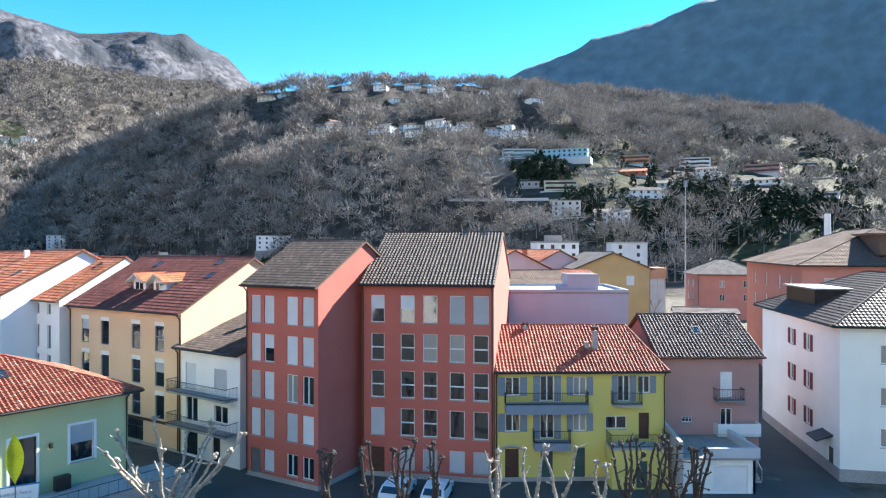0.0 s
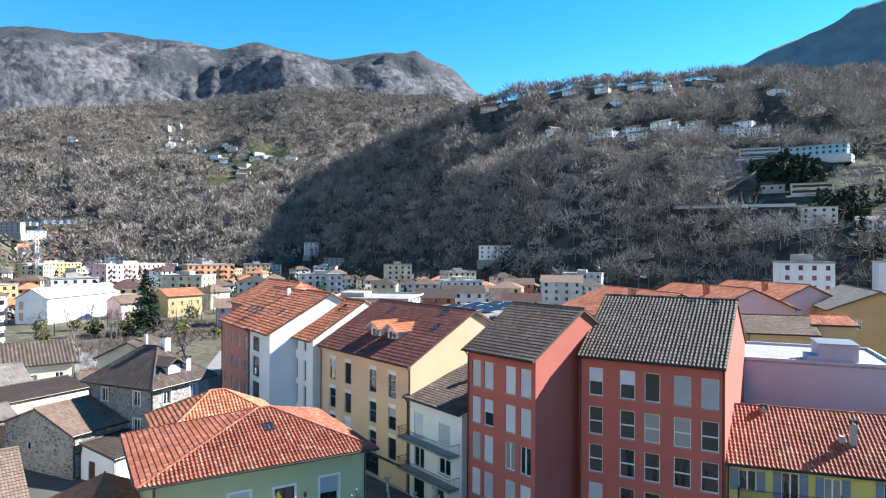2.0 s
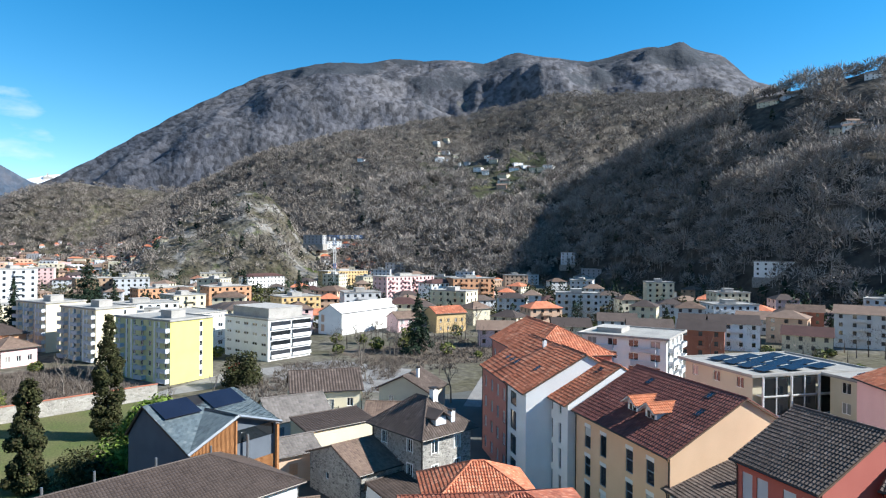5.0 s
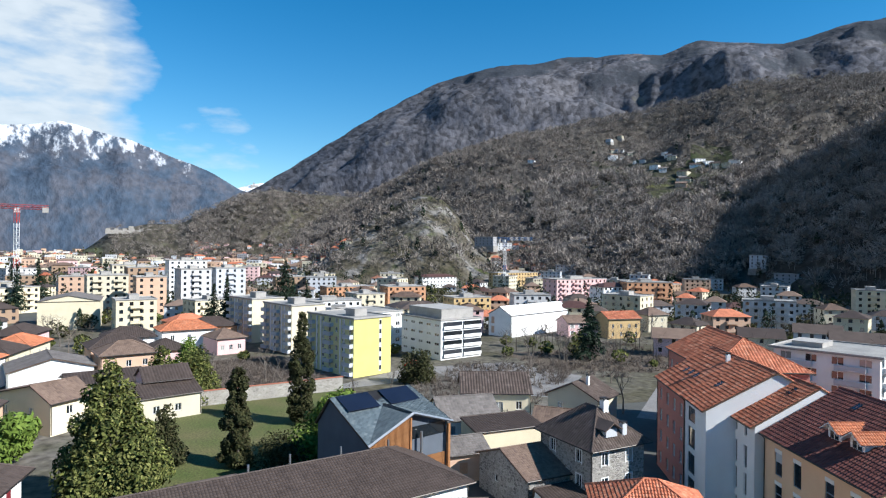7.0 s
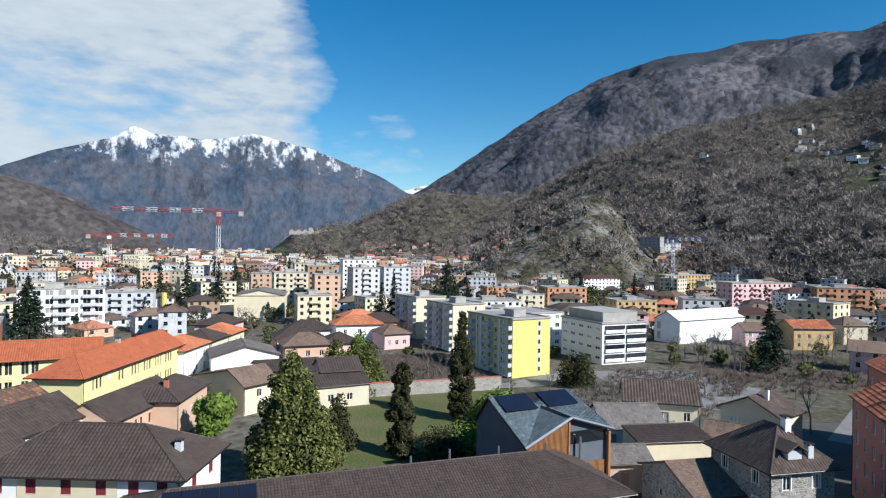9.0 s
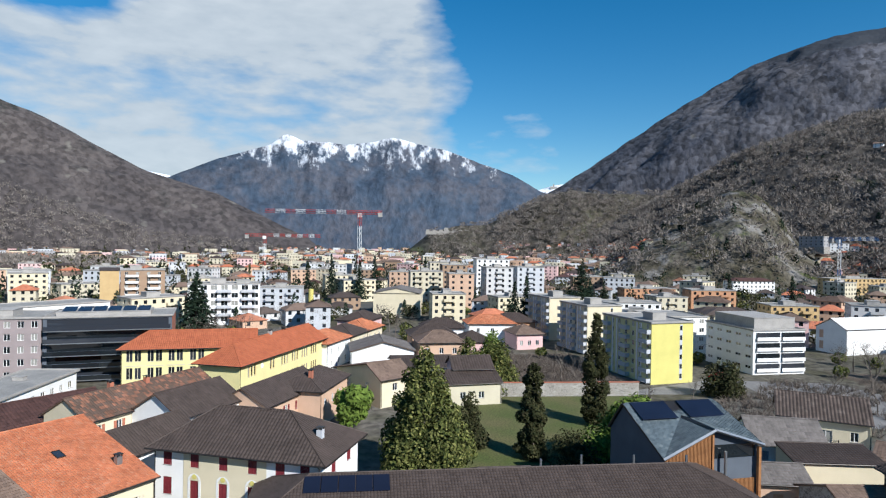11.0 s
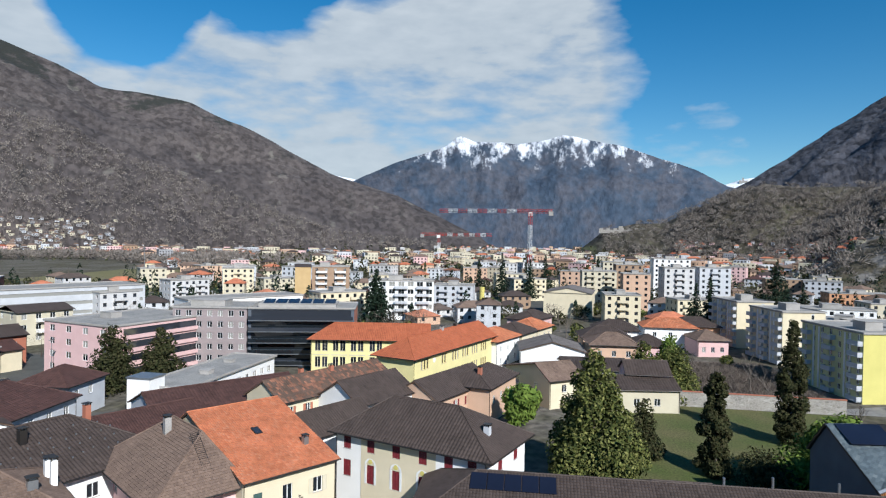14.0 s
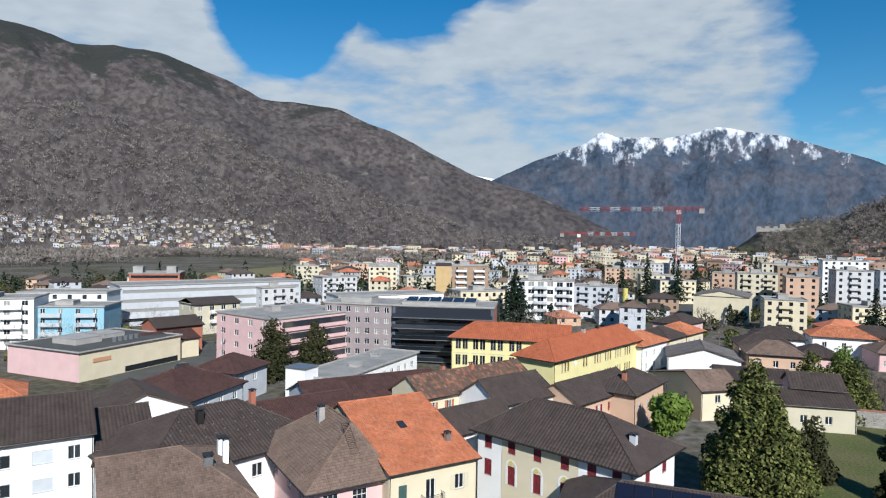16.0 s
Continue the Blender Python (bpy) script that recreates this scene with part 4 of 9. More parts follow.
            off.inputs[1].default_value, off.inputs[2].default_value = high - spread * 0.5 - spread * 0.035, high - spread * 0.5 + spread * 0.035
            off.inputs[3].default_value, off.inputs[4].default_value = 1, 0
            link(dn.outputs[0], off.inputs[0]), link(off.outputs[0], up.inputs[1])
        else:
            up.inputs[1].default_value = 1.0
        colour = blend(up.outputs[0], tone, colour)
    if snow:
        lift, add = N("ShaderNodeMath"), N("ShaderNodeMath")
        lift.operation, lift.inputs[1].default_value = "MULTIPLY", snow[1]
        mid = N("ShaderNodeTexNoise")
        mid.inputs["Scale"].default_value, mid.inputs["Detail"].default_value, mid.inputs["Roughness"].default_value = snow[2], 8, 0.7
        run = N("ShaderNodeMapping")
        run.inputs["Scale"].default_value = (1.7, 0.9, 1.0)
        link(place, run.inputs["Vector"]), link(run.outputs[0], mid.inputs["Vector"])
        link(mid.outputs[0], lift.inputs[0]), link(lift.outputs[0], add.inputs[0]), link(sep.outputs[2], add.inputs[1])
        colour = blend(ranged(add.outputs[0], snow[0] + snow[1] * 0.5 - snow[3], snow[0] + snow[1] * 0.5 + snow[3]), (0.82, 0.85, 0.90), colour)
    link(colour, p.inputs["Base Color"])
    p.inputs["Roughness"].default_value, p.inputs["Specular IOR Level"].default_value = rough, 0.15
    bp = N("ShaderNodeBump")
    bp.inputs["Strength"].default_value, bp.inputs["Distance"].default_value = bump, 1.0 / fine * 0.5
    link(relief, bp.inputs["Height"]), link(bp.outputs[0], p.inputs["Normal"])
    return m


GROUNDS = [
    ground_mat("valley_ground", [(0.12, 0.108, 0.092), (0.085, 0.078, 0.05), (0.14, 0.128, 0.112), (0.075, 0.078, 0.04)], 0.02, bump=0.2, fine=0.5),
    ground_mat("bare_wood_slope", [(0.042, 0.037, 0.031), (0.060, 0.053, 0.044), (0.078, 0.070, 0.058)], 0.02, bump=0.6, fine=0.15, rock=((0.16, 0.155, 0.14), 0.02, 0.64)),
    ground_mat("wooded_hill", [(0.045, 0.042, 0.034), (0.070, 0.062, 0.053), (0.095, 0.083, 0.072), (0.050, 0.052, 0.036)], 0.010, bump=0.6, fine=0.10, mapped=True, rock=((0.11, 0.12, 0.05), 0.010, 0.66), crowns=0.11),
    ground_mat("rock_knoll", [(0.045, 0.05, 0.024), (0.075, 0.066, 0.046), (0.11, 0.10, 0.082), (0.075, 0.095, 0.025)], 0.03, bump=1.0, fine=0.16, rock=((0.20, 0.19, 0.175), 0.05, 0.54)),
    # aerial haze is mixed into these wood tones, which makes them bluer
    ground_mat("hazy_mountain_wood", [(0.050, 0.052, 0.064), (0.070, 0.071, 0.083), (0.094, 0.091, 0.099), (0.052, 0.055, 0.066)], 0.006, bump=0.5, fine=0.05, mapped=True, rock=((0.15, 0.14, 0.115), 0.010, 0.68), belts=(((0.040, 0.045, 0.054), 800, 0, 1700, 0.004),), crowns=0.06),
    # blue of the slopes below the snow is distance haze put into colour
    ground_mat("hazy_snow_mountain", [(0.034, 0.054, 0.084), (0.052, 0.073, 0.105), (0.082, 0.088, 0.108), (0.042, 0.06, 0.09)], 0.006, snow=(668, 1150, 0.009, 95), vary=(0.72, 1.22), bump=0.9, fine=0.03, mapped=True),
    # farthest peaks: pale blue base with the haze painted in
    ground_mat("hazy_snow_peaks", [(0.16, 0.22, 0.32), (0.2, 0.26, 0.36)], 0.004, snow=(190, 200, 0.006, 40), bump=0.6, fine=0.02),
    ground_mat("west_mountain", vary=(0.62, 1.32), kinds=[(0.055, 0.048, 0.047), (0.075, 0.064, 0.061), (0.098, 0.083, 0.077), (0.052, 0.048, 0.045)], scale=0.008, bump=0.6, fine=0.07, mapped=True, rock=((0.165, 0.15, 0.13), 0.022, 0.635), belts=(((0.036, 0.037, 0.032), 560, 0, 1300, 0.009),), crowns=0.07),
    # teal ground and rock tones hold the haze before this mountain as colour
    ground_mat("hazy_shaded_mountain", [(0.078, 0.130, 0.165), (0.10, 0.155, 0.19), (0.085, 0.14, 0.175)], 0.004, rock=((0.20, 0.25, 0.28), 0.016, 0.69), vary=(0.8, 1.15), bump=0.5, fine=0.02, mapped=True),
    ground_mat("terraced_meadow", [(0.034, 0.046, 0.020), (0.055, 0.058, 0.030), (0.046, 0.044, 0.034), (0.085, 0.088, 0.036)], 0.03, bump=0.5, fine=0.2),
    ground_mat("castle_spur", [(0.045, 0.041, 0.034), (0.066, 0.058, 0.046), (0.09, 0.08, 0.056), (0.066, 0.075, 0.034)], 0.012, bump=0.7, fine=0.10, mapped=True, rock=((0.14, 0.15, 0.07), 0.012, 0.63), crowns=0.10),
]


def ground_sheet():
    az = np.concatenate([np.arange(-46, 152.01, 0.36), np.arange(154, 313, 2.0)])
    r = np.concatenate([[0.02, 6, 15, 30, 60, 100, 150, 200, 260, 310], np.arange(340, 860, 5.0), np.arange(866, 1800, 13.0), np.arange(1810, 4800, 36.0)])
    A, R = np.meshgrid(az, r)
    Z, K = land(np.where(A > 265, A - 360, A), R)
    Z[-1, :] = -20
    X, Y = -R * np.sin(np.radians(A)), R * np.cos(np.radians(A))
    nr, na = A.shape
    verts = np.stack([X, Y, Z], -1).reshape(-1, 3)
    i, j = np.meshgrid(np.arange(nr - 1), np.arange(na), indexing="ij")
    j2 = (j + 1) % na
    quads = np.stack([i * na + j, (i + 1) * na + j, (i + 1) * na + j2, i * na + j2], -1).reshape(-1, 4)
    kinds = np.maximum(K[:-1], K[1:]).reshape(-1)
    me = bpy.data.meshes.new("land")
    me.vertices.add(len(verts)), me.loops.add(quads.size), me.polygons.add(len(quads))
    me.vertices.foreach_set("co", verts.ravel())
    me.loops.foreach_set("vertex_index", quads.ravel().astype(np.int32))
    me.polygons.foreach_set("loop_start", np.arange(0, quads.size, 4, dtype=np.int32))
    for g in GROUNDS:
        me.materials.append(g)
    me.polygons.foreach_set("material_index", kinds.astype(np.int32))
    me.polygons.foreach_set("use_smooth", np.ones(len(quads), bool))
    # each range is mapped at its own mean distance, up its face
    reach = np.array([600.0, 600, 1000, 650, 2300, 3600, 4400, 1900, 2300, 600, 1300])[kinds]
    flat = np.stack([np.radians(A), (Z + R * 0.12) * 0.7], -1).reshape(-1, 2)[quads.ravel()].reshape(-1, 4, 2)
    flat[..., 0] *= reach[:, None]
    me.uv_layers.new(name="UVMap").data.foreach_set("uv", flat.ravel())
    me.update(calc_edges=True)
    me.validate()
    return tagged(new("ground", me), "valley floor rising to bare wooded winter mountains", "ground", kind="structure")


GROUND = [o for o in (ground_sheet(), bpy.data.objects["ground"]) if o][-1]
bpy.context.view_layer.update()


def slope_spot(az, el, eye=33.2, near=240):
    """Where a line of sight from a height over the square, at this bearing and height angle, meets the slope."""
    a, e = radians(az), radians(el)
    way = Vector((-math.sin(a) * math.cos(e), math.cos(a) * math.cos(e), math.sin(e)))
    hit, p, _, _ = GROUND.ray_cast(Vector((0, 0, eye)) + way * near, way)
    if not hit:
        r = 1200.0
        return -r * math.sin(a), r * math.cos(a), height_at(-r * math.sin(a), r * math.cos(a)), r
    return p.x, p.y, p.z, math.hypot(p.x, p.y)


def patch(name, pts, z, material, label, thick=0.012):
    """A flat sheet of paving or planting on the valley floor."""
    bm = slab([(x, y, z) for x, y in pts], (0, 0, thick))
    return tagged(part(name, bm, material), label, name, kind="structure")


# ---- the square and its houses ----
def red_houses():
    cols = [(0.8, 1.15), (3.3, 1.2), (5.2, 1.2), (7.4, 1.25), (9.35, 1.25)]
    rows = [(12.75, 2.25), (9.6, 2.25), (6.55, 2.25), (3.45, 2.25), (0.7, 1.75)]
    look_ = ["hhsbb", "ttttt", "ttttt", "bttss", "dbbbb"]
    f = []
    for (z, hh), s in zip(rows, look_):
        for (x, ww), c in zip(cols, s):
            f.append((x, z if c != "d" else 0.05, ww, hh if c != "d" else 2.4, c, {"frame_m": WOOD} if c == "d" else {}))
    ob = house("apartment_house", -6.75, 52.45, -10.6, 11.0, 15.5, 16.1, "red", "tall brick-red plastered apartment house with dark tiled roof", dict(rise=4.2, kind="brown", og=0.12, oe=0.45),
               {"f": f, "b": grid([1.2, 4.6, 8.2], [3.5, 6.6, 9.7, 12.8], 1.3, 1.7, "w")}, plinth=0.4)
    for x in (7.2, 9.1):
        roof_light(ob, 11, 15.5, 16.1, 4.2, x, 0.93, sw=0.55, sh=0.5)
    cols = [(0.55, 1.05), (2.0, 1.1), (4.45, 1.15), (6.1, 1.15)]
    look_ = ["bbbb", "bhbb", "bbww", "bbbb", "dbww"]
    f = []
    for (z, hh), s in zip(rows, look_):
        for (x, ww), c in zip(cols, s):
            f.append((x, z if c != "d" else 0.05, ww, hh if c != "d" else 2.3, c, {"frame_m": ZINC} if c == "d" else {}))
    house("apartment_house", -16.4, 52.6, -29.0, 7.7, 12.0, 16.1, "red", "narrow brick-red apartment house with closed grey blinds", dict(rise=3.4, kind="brown", og=0.2, oe=0.55), {"f": f}, plinth=0.4)


def yellow_house():
    u = lambda px: (px - 876) / 21.95
    B = BLUEGREY
    f = []
    for z, hh, zf, hf in ((6.95, 1.5, 6.5, 2.05), (4.05, 1.45, 3.45, 2.05)):
        f += [(u(894), z, 1.2, hh, "w", {"shutters": B}), (u(956), zf, 1.15, hf, "f", {"shutters": B, "sill": False}), (u(1015), z, 1.1, hh, "w", {"shutters": B})]
    f += [(u(1095), 6.45, 1.0, 2.1, "f", {"shutters": B, "sill": False}), (u(1131), 7.1, 1.0, 1.4, "w", {"shutters": B, "side": "r"}), (u(1073), 4.2, 1.75, 1.05, "w"),
          (u(1133), 3.35, 0.85, 2.15, "d", {"frame_m": WOOD}), (u(894), 0.2, 1.1, 2.45, "d", {"frame_m": WOOD}), (u(957), 0.2, 1.0, 2.5, "d", {"frame_m": GREENPAINT}),
          (u(1017), 0.2, 0.9, 2.5, "d", {"frame_m": GREENPAINT}), (u(1073), 1.45, 1.5, 0.85, "s")]
    w, d, h = 13.9, 11.4, 9.1
    ob = house("terraced_house", 4.2, 50.9, 1.5, w, d, h, "yellow", "yellow plastered house with blue-grey shutters and red tiled roof", dict(rise=2.8, kind="red", og=0.05, oe=0.45, hipr=1.6, ry=5.6), {"f": f}, plinth=0.35)
    m = Matrix.Identity(4)
    balcony(ob, m, u(893), 6.4, 6.6, 1.0, 0.95, 0.75, BLUEGREY)
    balcony(ob, m, u(943), 3.35, 2.9, 1.0, 0.95, 0.6, BLUEGREY)
    balcony(ob, m, u(1083), 6.35, 2.3, 0.9, 0.95, 0.14, CONCRETE)
    arch = bmesh.new()
    for i in range(8):
        a0, a1 = math.pi * i / 8, math.pi * (i + 1) / 8
        tube(arch, (u(905) + 0.95 * math.cos(a0), -0.06, 2.45 + 0.45 * math.sin(a0)), (u(905) + 0.95 * math.cos(a1), -0.06, 2.45 + 0.45 * math.sin(a1)), 0.12, n=5)
    tagged(part("door_arch", arch, CONCRETE, ob), kind="stuff")
    chimney(ob, 8.75, 2.4, 10.0, 1.9, 0.42, CONCRETE)
    chimney(ob, 8.05, 2.5, 10.2, 0.7, 0.36, CONCRETE, pot=False)
    chimney(ob, 3.2, 5.0, 11.5, 0.5, 0.4, ZINC, pot=True)
    # stair terrace beside the garage
    t = house("stair_terrace", 13.2, 49.2, 1.5, 4.6, 1.7, 3.1, "yellow", "yellow plastered terrace block with an outside door", None, {"f": [(1.9, 0.1, 0.9, 2.1, "d", {"frame_m": GREENPAINT})]}, category="terrace")
    part("deck", boxes((-0.1, -0.1, 3.1, 4.7, 1.6, 3.25)), CONCRETE, t)
    part("railing", rail_bm(4.6, 1.6, 1.0), IRON, t, at=Matrix.Translation((0, 1.65, 3.25)))


def pink_house():
    w, d, h = 8.6, 10.4, 9.8
    ob = house("terraced_house", 18.55, 54.2, 0, w, d, h, "pink", "dusty pink plastered house with dark tiled roof and copper gutter",
               dict(rise=2.8, kind="brown", og=0.35, oe=0.5, gutter=COPPER), {"f": [(5.3, 6.05, 1.0, 2.2, "v", {"shutters": WHITE, "sill": False}), (5.3, 3.3, 1.0, 1.8, "f", {"sill": False}), (2.0, 3.9, 0.9, 0.5, "x")], "r": grid([2, 6], [3.6, 6.6], 1.0, 1.4, "w")})
    balcony(ob, Matrix.Identity(4), 4.7, 5.95, 2.3, 0.9, 0.95, 0.12)
    balcony(ob, Matrix.Identity(4), 4.7, 3.1, 3.6, 1.0, 0.9, 0.14, WHITE, WHITE, True)
    roof_light(ob, w, d, h, 2.8, 3.9, 0.45)
    g = thing("garage", 18.2, 48.4, 0, 0, "white flat-roofed garage with a terrace on top", "garage")
    part("wall", facade(5.8, 2.7, [(2.6, 0.05, 2.6, 2.1)]), STUCCO["offwhite"], g)
    part("wall", boxes((0, 0.0, 0, 0.2, 5.7, 2.7), (5.6, 0.0, 0, 5.8, 5.7, 2.7), (0.2, 5.5, 0, 5.6, 5.7, 2.7)), STUCCO["palegrey"], g)
    part("garage_door", pooled("garage_door", lambda: blind_bm(2.6, 2.1), WHITE), parent=g, at=Matrix.Translation((2.6, 0.06, 0.05)))
    part("terrace", boxes((-0.15, -0.35, 2.7, 6.0, 5.7, 2.85)), GRAVEL, g)
    part("parapet", boxes((1.9, -0.35, 2.853, 6.0, -0.15, 3.6), (5.8, -0.15, 2.853, 6.0, 5.6, 3.6)), STUCCO["palegrey"], g)
    part("side_wall", slab([(-0.2, -0.4, 4.1), (0.1, -0.4, 4.1), (0.1, 5.6, 5.0), (-0.2, 5.6, 5.0)], (0, 0, 4.0)), CONCRETE, g)
    st = thing("outside_stair", 24.4, 50.6, 0, 0, "grey stone outside stair with a white handrail", "stair")
    for i in range(12):
        part("step", boxes((0, i * 0.3, 0.003 * i, 1.2, i * 0.3 + 0.32, 0.18 * (i + 1))), CONCRETE, st)
    rail = bmesh.new()
    tube(rail, (1.2, 0, 1.1), (1.2, 3.6, 3.2), 0.04)
    for i in range(5):
        tube(rail, (1.2, i * 0.85, 0.2 + i * 0.5), (1.2, i * 0.85, 1.1 + i * 0.5), 0.02, n=4)
    part("handrail", rail, WHITE, st)


def white_corner_house():
    w, d, h = 15.0, 19.3, 12.9
    l = [(x, z, 1.0, 1.5, "w", {"shutters": REDSHUTTER}) for z in (9.6, 6.2, 2.9) for x in (8.4, 12.4)]
    l.append((17.0, 0.1, 1.1, 2.2, "d", {"frame_m": GREENPAINT}))
    ob = house("apartment_house", 32.1, 51.0, -10.1, w, d, h, "offwhite", "white plastered corner house with dark red shutters and hipped roof", dict(rise=3.6, kind="grey", axis="y", hipl=6.5, hipr=6.5, oe=0.7), {"l": l, "f": grid([3, 8], [9.6, 6.2, 2.9], 1.0, 1.5, "w")}, plinth=1.0)
    part("canopy", slab([(-1.3, 1.2, 2.9), (0.0, 1.2, 3.4), (0.0, 3.4, 3.4), (-1.3, 3.4, 2.9)], (0, 0, 0.12)), METAL, ob)
    box_ = part("roof_dormer", boxes((1.2, 8.2, 13.0, 4.4, 15.5, 15.0)), METAL, ob)
    part("dormer_top", boxes((0.9, 7.9, 15.003, 4.7, 15.8, 15.15)), ZINC, box_)


def lilac_block():
    ob = thing("flat_block", 6.6, 65.0, 0, -2.0, "lilac plastered flat-roofed block with a stepped parapet", "building")
    part("wall", facade(12.4, 14.2, []), STUCCO["lilac"], ob)
    part("wall", facade(11.0, 14.2, []), STUCCO["lilac"], ob, at=FACE["r"](12.4, 11))
    part("wall", facade(12.4, 14.2, grid([2, 6, 10], [3, 6, 9], 1.2, 1.5, "w")), STUCCO["lilac"], ob, at=FACE["b"](12.4, 11))
    part("wall", facade(11.0, 14.2, []), STUCCO["lilac"], ob, at=FACE["l"](12.4, 11))
    flat_top(ob, 12.4, 11, 14.2, 0.25, 0.05, edge=STUCCO["lilac"])
    part("stair_tower", boxes((6.3, 0.3, 14.3, 9.4, 4.2, 16.1), (5.4, 0.3, 14.3, 6.3, 3.0, 15.0)), STUCCO["lilac"], ob)
    part("coping", boxes((6.2, 0.2, 16.103, 9.5, 4.3, 16.2)), ZINC, ob)


def cream_house():
    w, d, h = 18.0, 17.2, 13.1
    f = grid([2.1, 5.5, 10.6, 14.2], [9.1], 1.35, 2.85, "hstt", sill=False, glass=DARKGLASS, frame_m=BLUEGREY) + grid([2.1, 5.5, 10.6, 14.2], [5.8, 2.7], 1.35, 2.7, "tsthshts", sill=False, glass=DARKGLASS, frame_m=BLUEGREY)
    f += [(8.2, 0.3, 4.2, 2.0, "x", {"frame_m": METAL, "sill": False}), (2.0, 0.3, 3.0, 2.0, "s", {"frame_m": METAL, "sill": False})]
    ob = house("apartment_house", -39.6, 67.0, -30.3, w, d, h, "cream", "cream plastered apartment house with plum tiled roof and two dormers", dict(rise=4.8, kind="wine", og=0.25, oe=0.5), {"f": f, "b": grid([2, 6, 10, 14], [3, 6.2, 9.4], 1.2, 1.6, "w")}, plinth=0.3)
    for z in (9.1 + 2.85, 5.8 + 2.7, 2.7 + 2.7):
        for x in (2.1, 5.5, 10.6, 14.2):
            part("blind_box", boxes((x, -0.03, z - 0.42, x + 1.35, 0.08, z - 0.01)), WHITE, ob)
    part("shop_band", boxes((0.3, -0.03, 0.0, w - 0.3, -0.004, 0.28), (0.3, -0.03, 2.32, w - 0.3, -0.004, 2.6)), METAL, ob)
    sl = 4.8 / 8.6
    for x in (7.0, 10.3):
        y0 = 2.6
        z0 = h + y0 * sl
        dm = part("dormer", boxes((x, y0, z0 - 0.3, x + 2.0, y0 + 3.6, z0 + 1.0)), STUCCO["white"], ob)
        part("dormer_window", frame_bm(1.4, 0.85, "w"), WHITE, dm, at=Matrix.Translation((x + 0.3, y0 - 0.12, z0 + 0.05)))
        part("pane", pane_bm(1.4, 0.85), GLASS, dm, at=Matrix.Translation((x + 0.3, y0 - 0.155, z0 + 0.05)))
        A, B, E = (x - 0.4, y0 - 0.7, z0 + 0.85), (x + 1.0, y0 - 0.7, z0 + 1.75), (x + 2.4, y0 - 0.7, z0 + 0.85)
        back = Vector((0, 4.6, 0))
        left = [Vector(A) + back, Vector(A), Vector(B), Vector(B) + back]
        right = [Vector(E), Vector(E) + back, Vector(B) + back, Vector(B)]
        gable = bmesh.new()
        gable.faces.new([gable.verts.new(p) for p in ((x, y0 - 0.005, z0 + 1.0), (x + 2.0, y0 - 0.005, z0 + 1.0), (x + 1.0, y0 - 0.005, z0 + 1.66))])
        part("dormer_gable", gable, STUCCO["white"], dm)
        for poly in (left, right):
            n = (poly[1] - poly[0]).cross(poly[2] - poly[0]).normalized()
            part("dormer_roof", slab(poly, n * 0.1), WHITE, dm)
            v, fc = tiled(poly, "orange")
            me = bpy.data.meshes.new("tiles")
            me.from_pydata(v.tolist(), [], fc.tolist())
            me.materials.append(TILE["orange"])
            part("dormer_tiles", me, parent=dm)
    for x, k in ((4.6, 0.75), (15.2, 0.55), (13.9, 0.82)):
        roof_light(ob, w, d, h, 4.8, x, k)
    # small white house that fills the gap
    b = house("terraced_house", -24.5, 58.2, -32.5, 8.6, 8.5, 9.9, "white", "small white balcony house squeezed between taller neighbours", dict(rise=2.6, kind="brown", ry=8.5, oe=0.5, og=0.1),
              {"f": [(1.2, 6.2, 1.5, 2.3, "b"), (5.2, 6.6, 1.7, 1.7, "b"), (1.2, 3.2, 1.7, 2.3, "f", {"sill": False}), (5.2, 3.6, 1.8, 1.5, "w"), (1.0, 0.1, 1.9, 2.3, "s", {"sill": False}), (5.0, 0.1, 1.0, 2.3, "d", {"frame_m": METAL})]})
    balcony(b, Matrix.Identity(4), 0.1, 6.0, 8.2, 1.3, 1.0, 0.16, CONCRETE, IRON)
    balcony(b, Matrix.Identity(4), 0.1, 3.0, 8.2, 1.3, 1.0, 0.16, CONCRETE, IRON)
    chimney(b, 4.8, 6.9, 12.0, 1.5, 0.55, STUCCO["cream"])


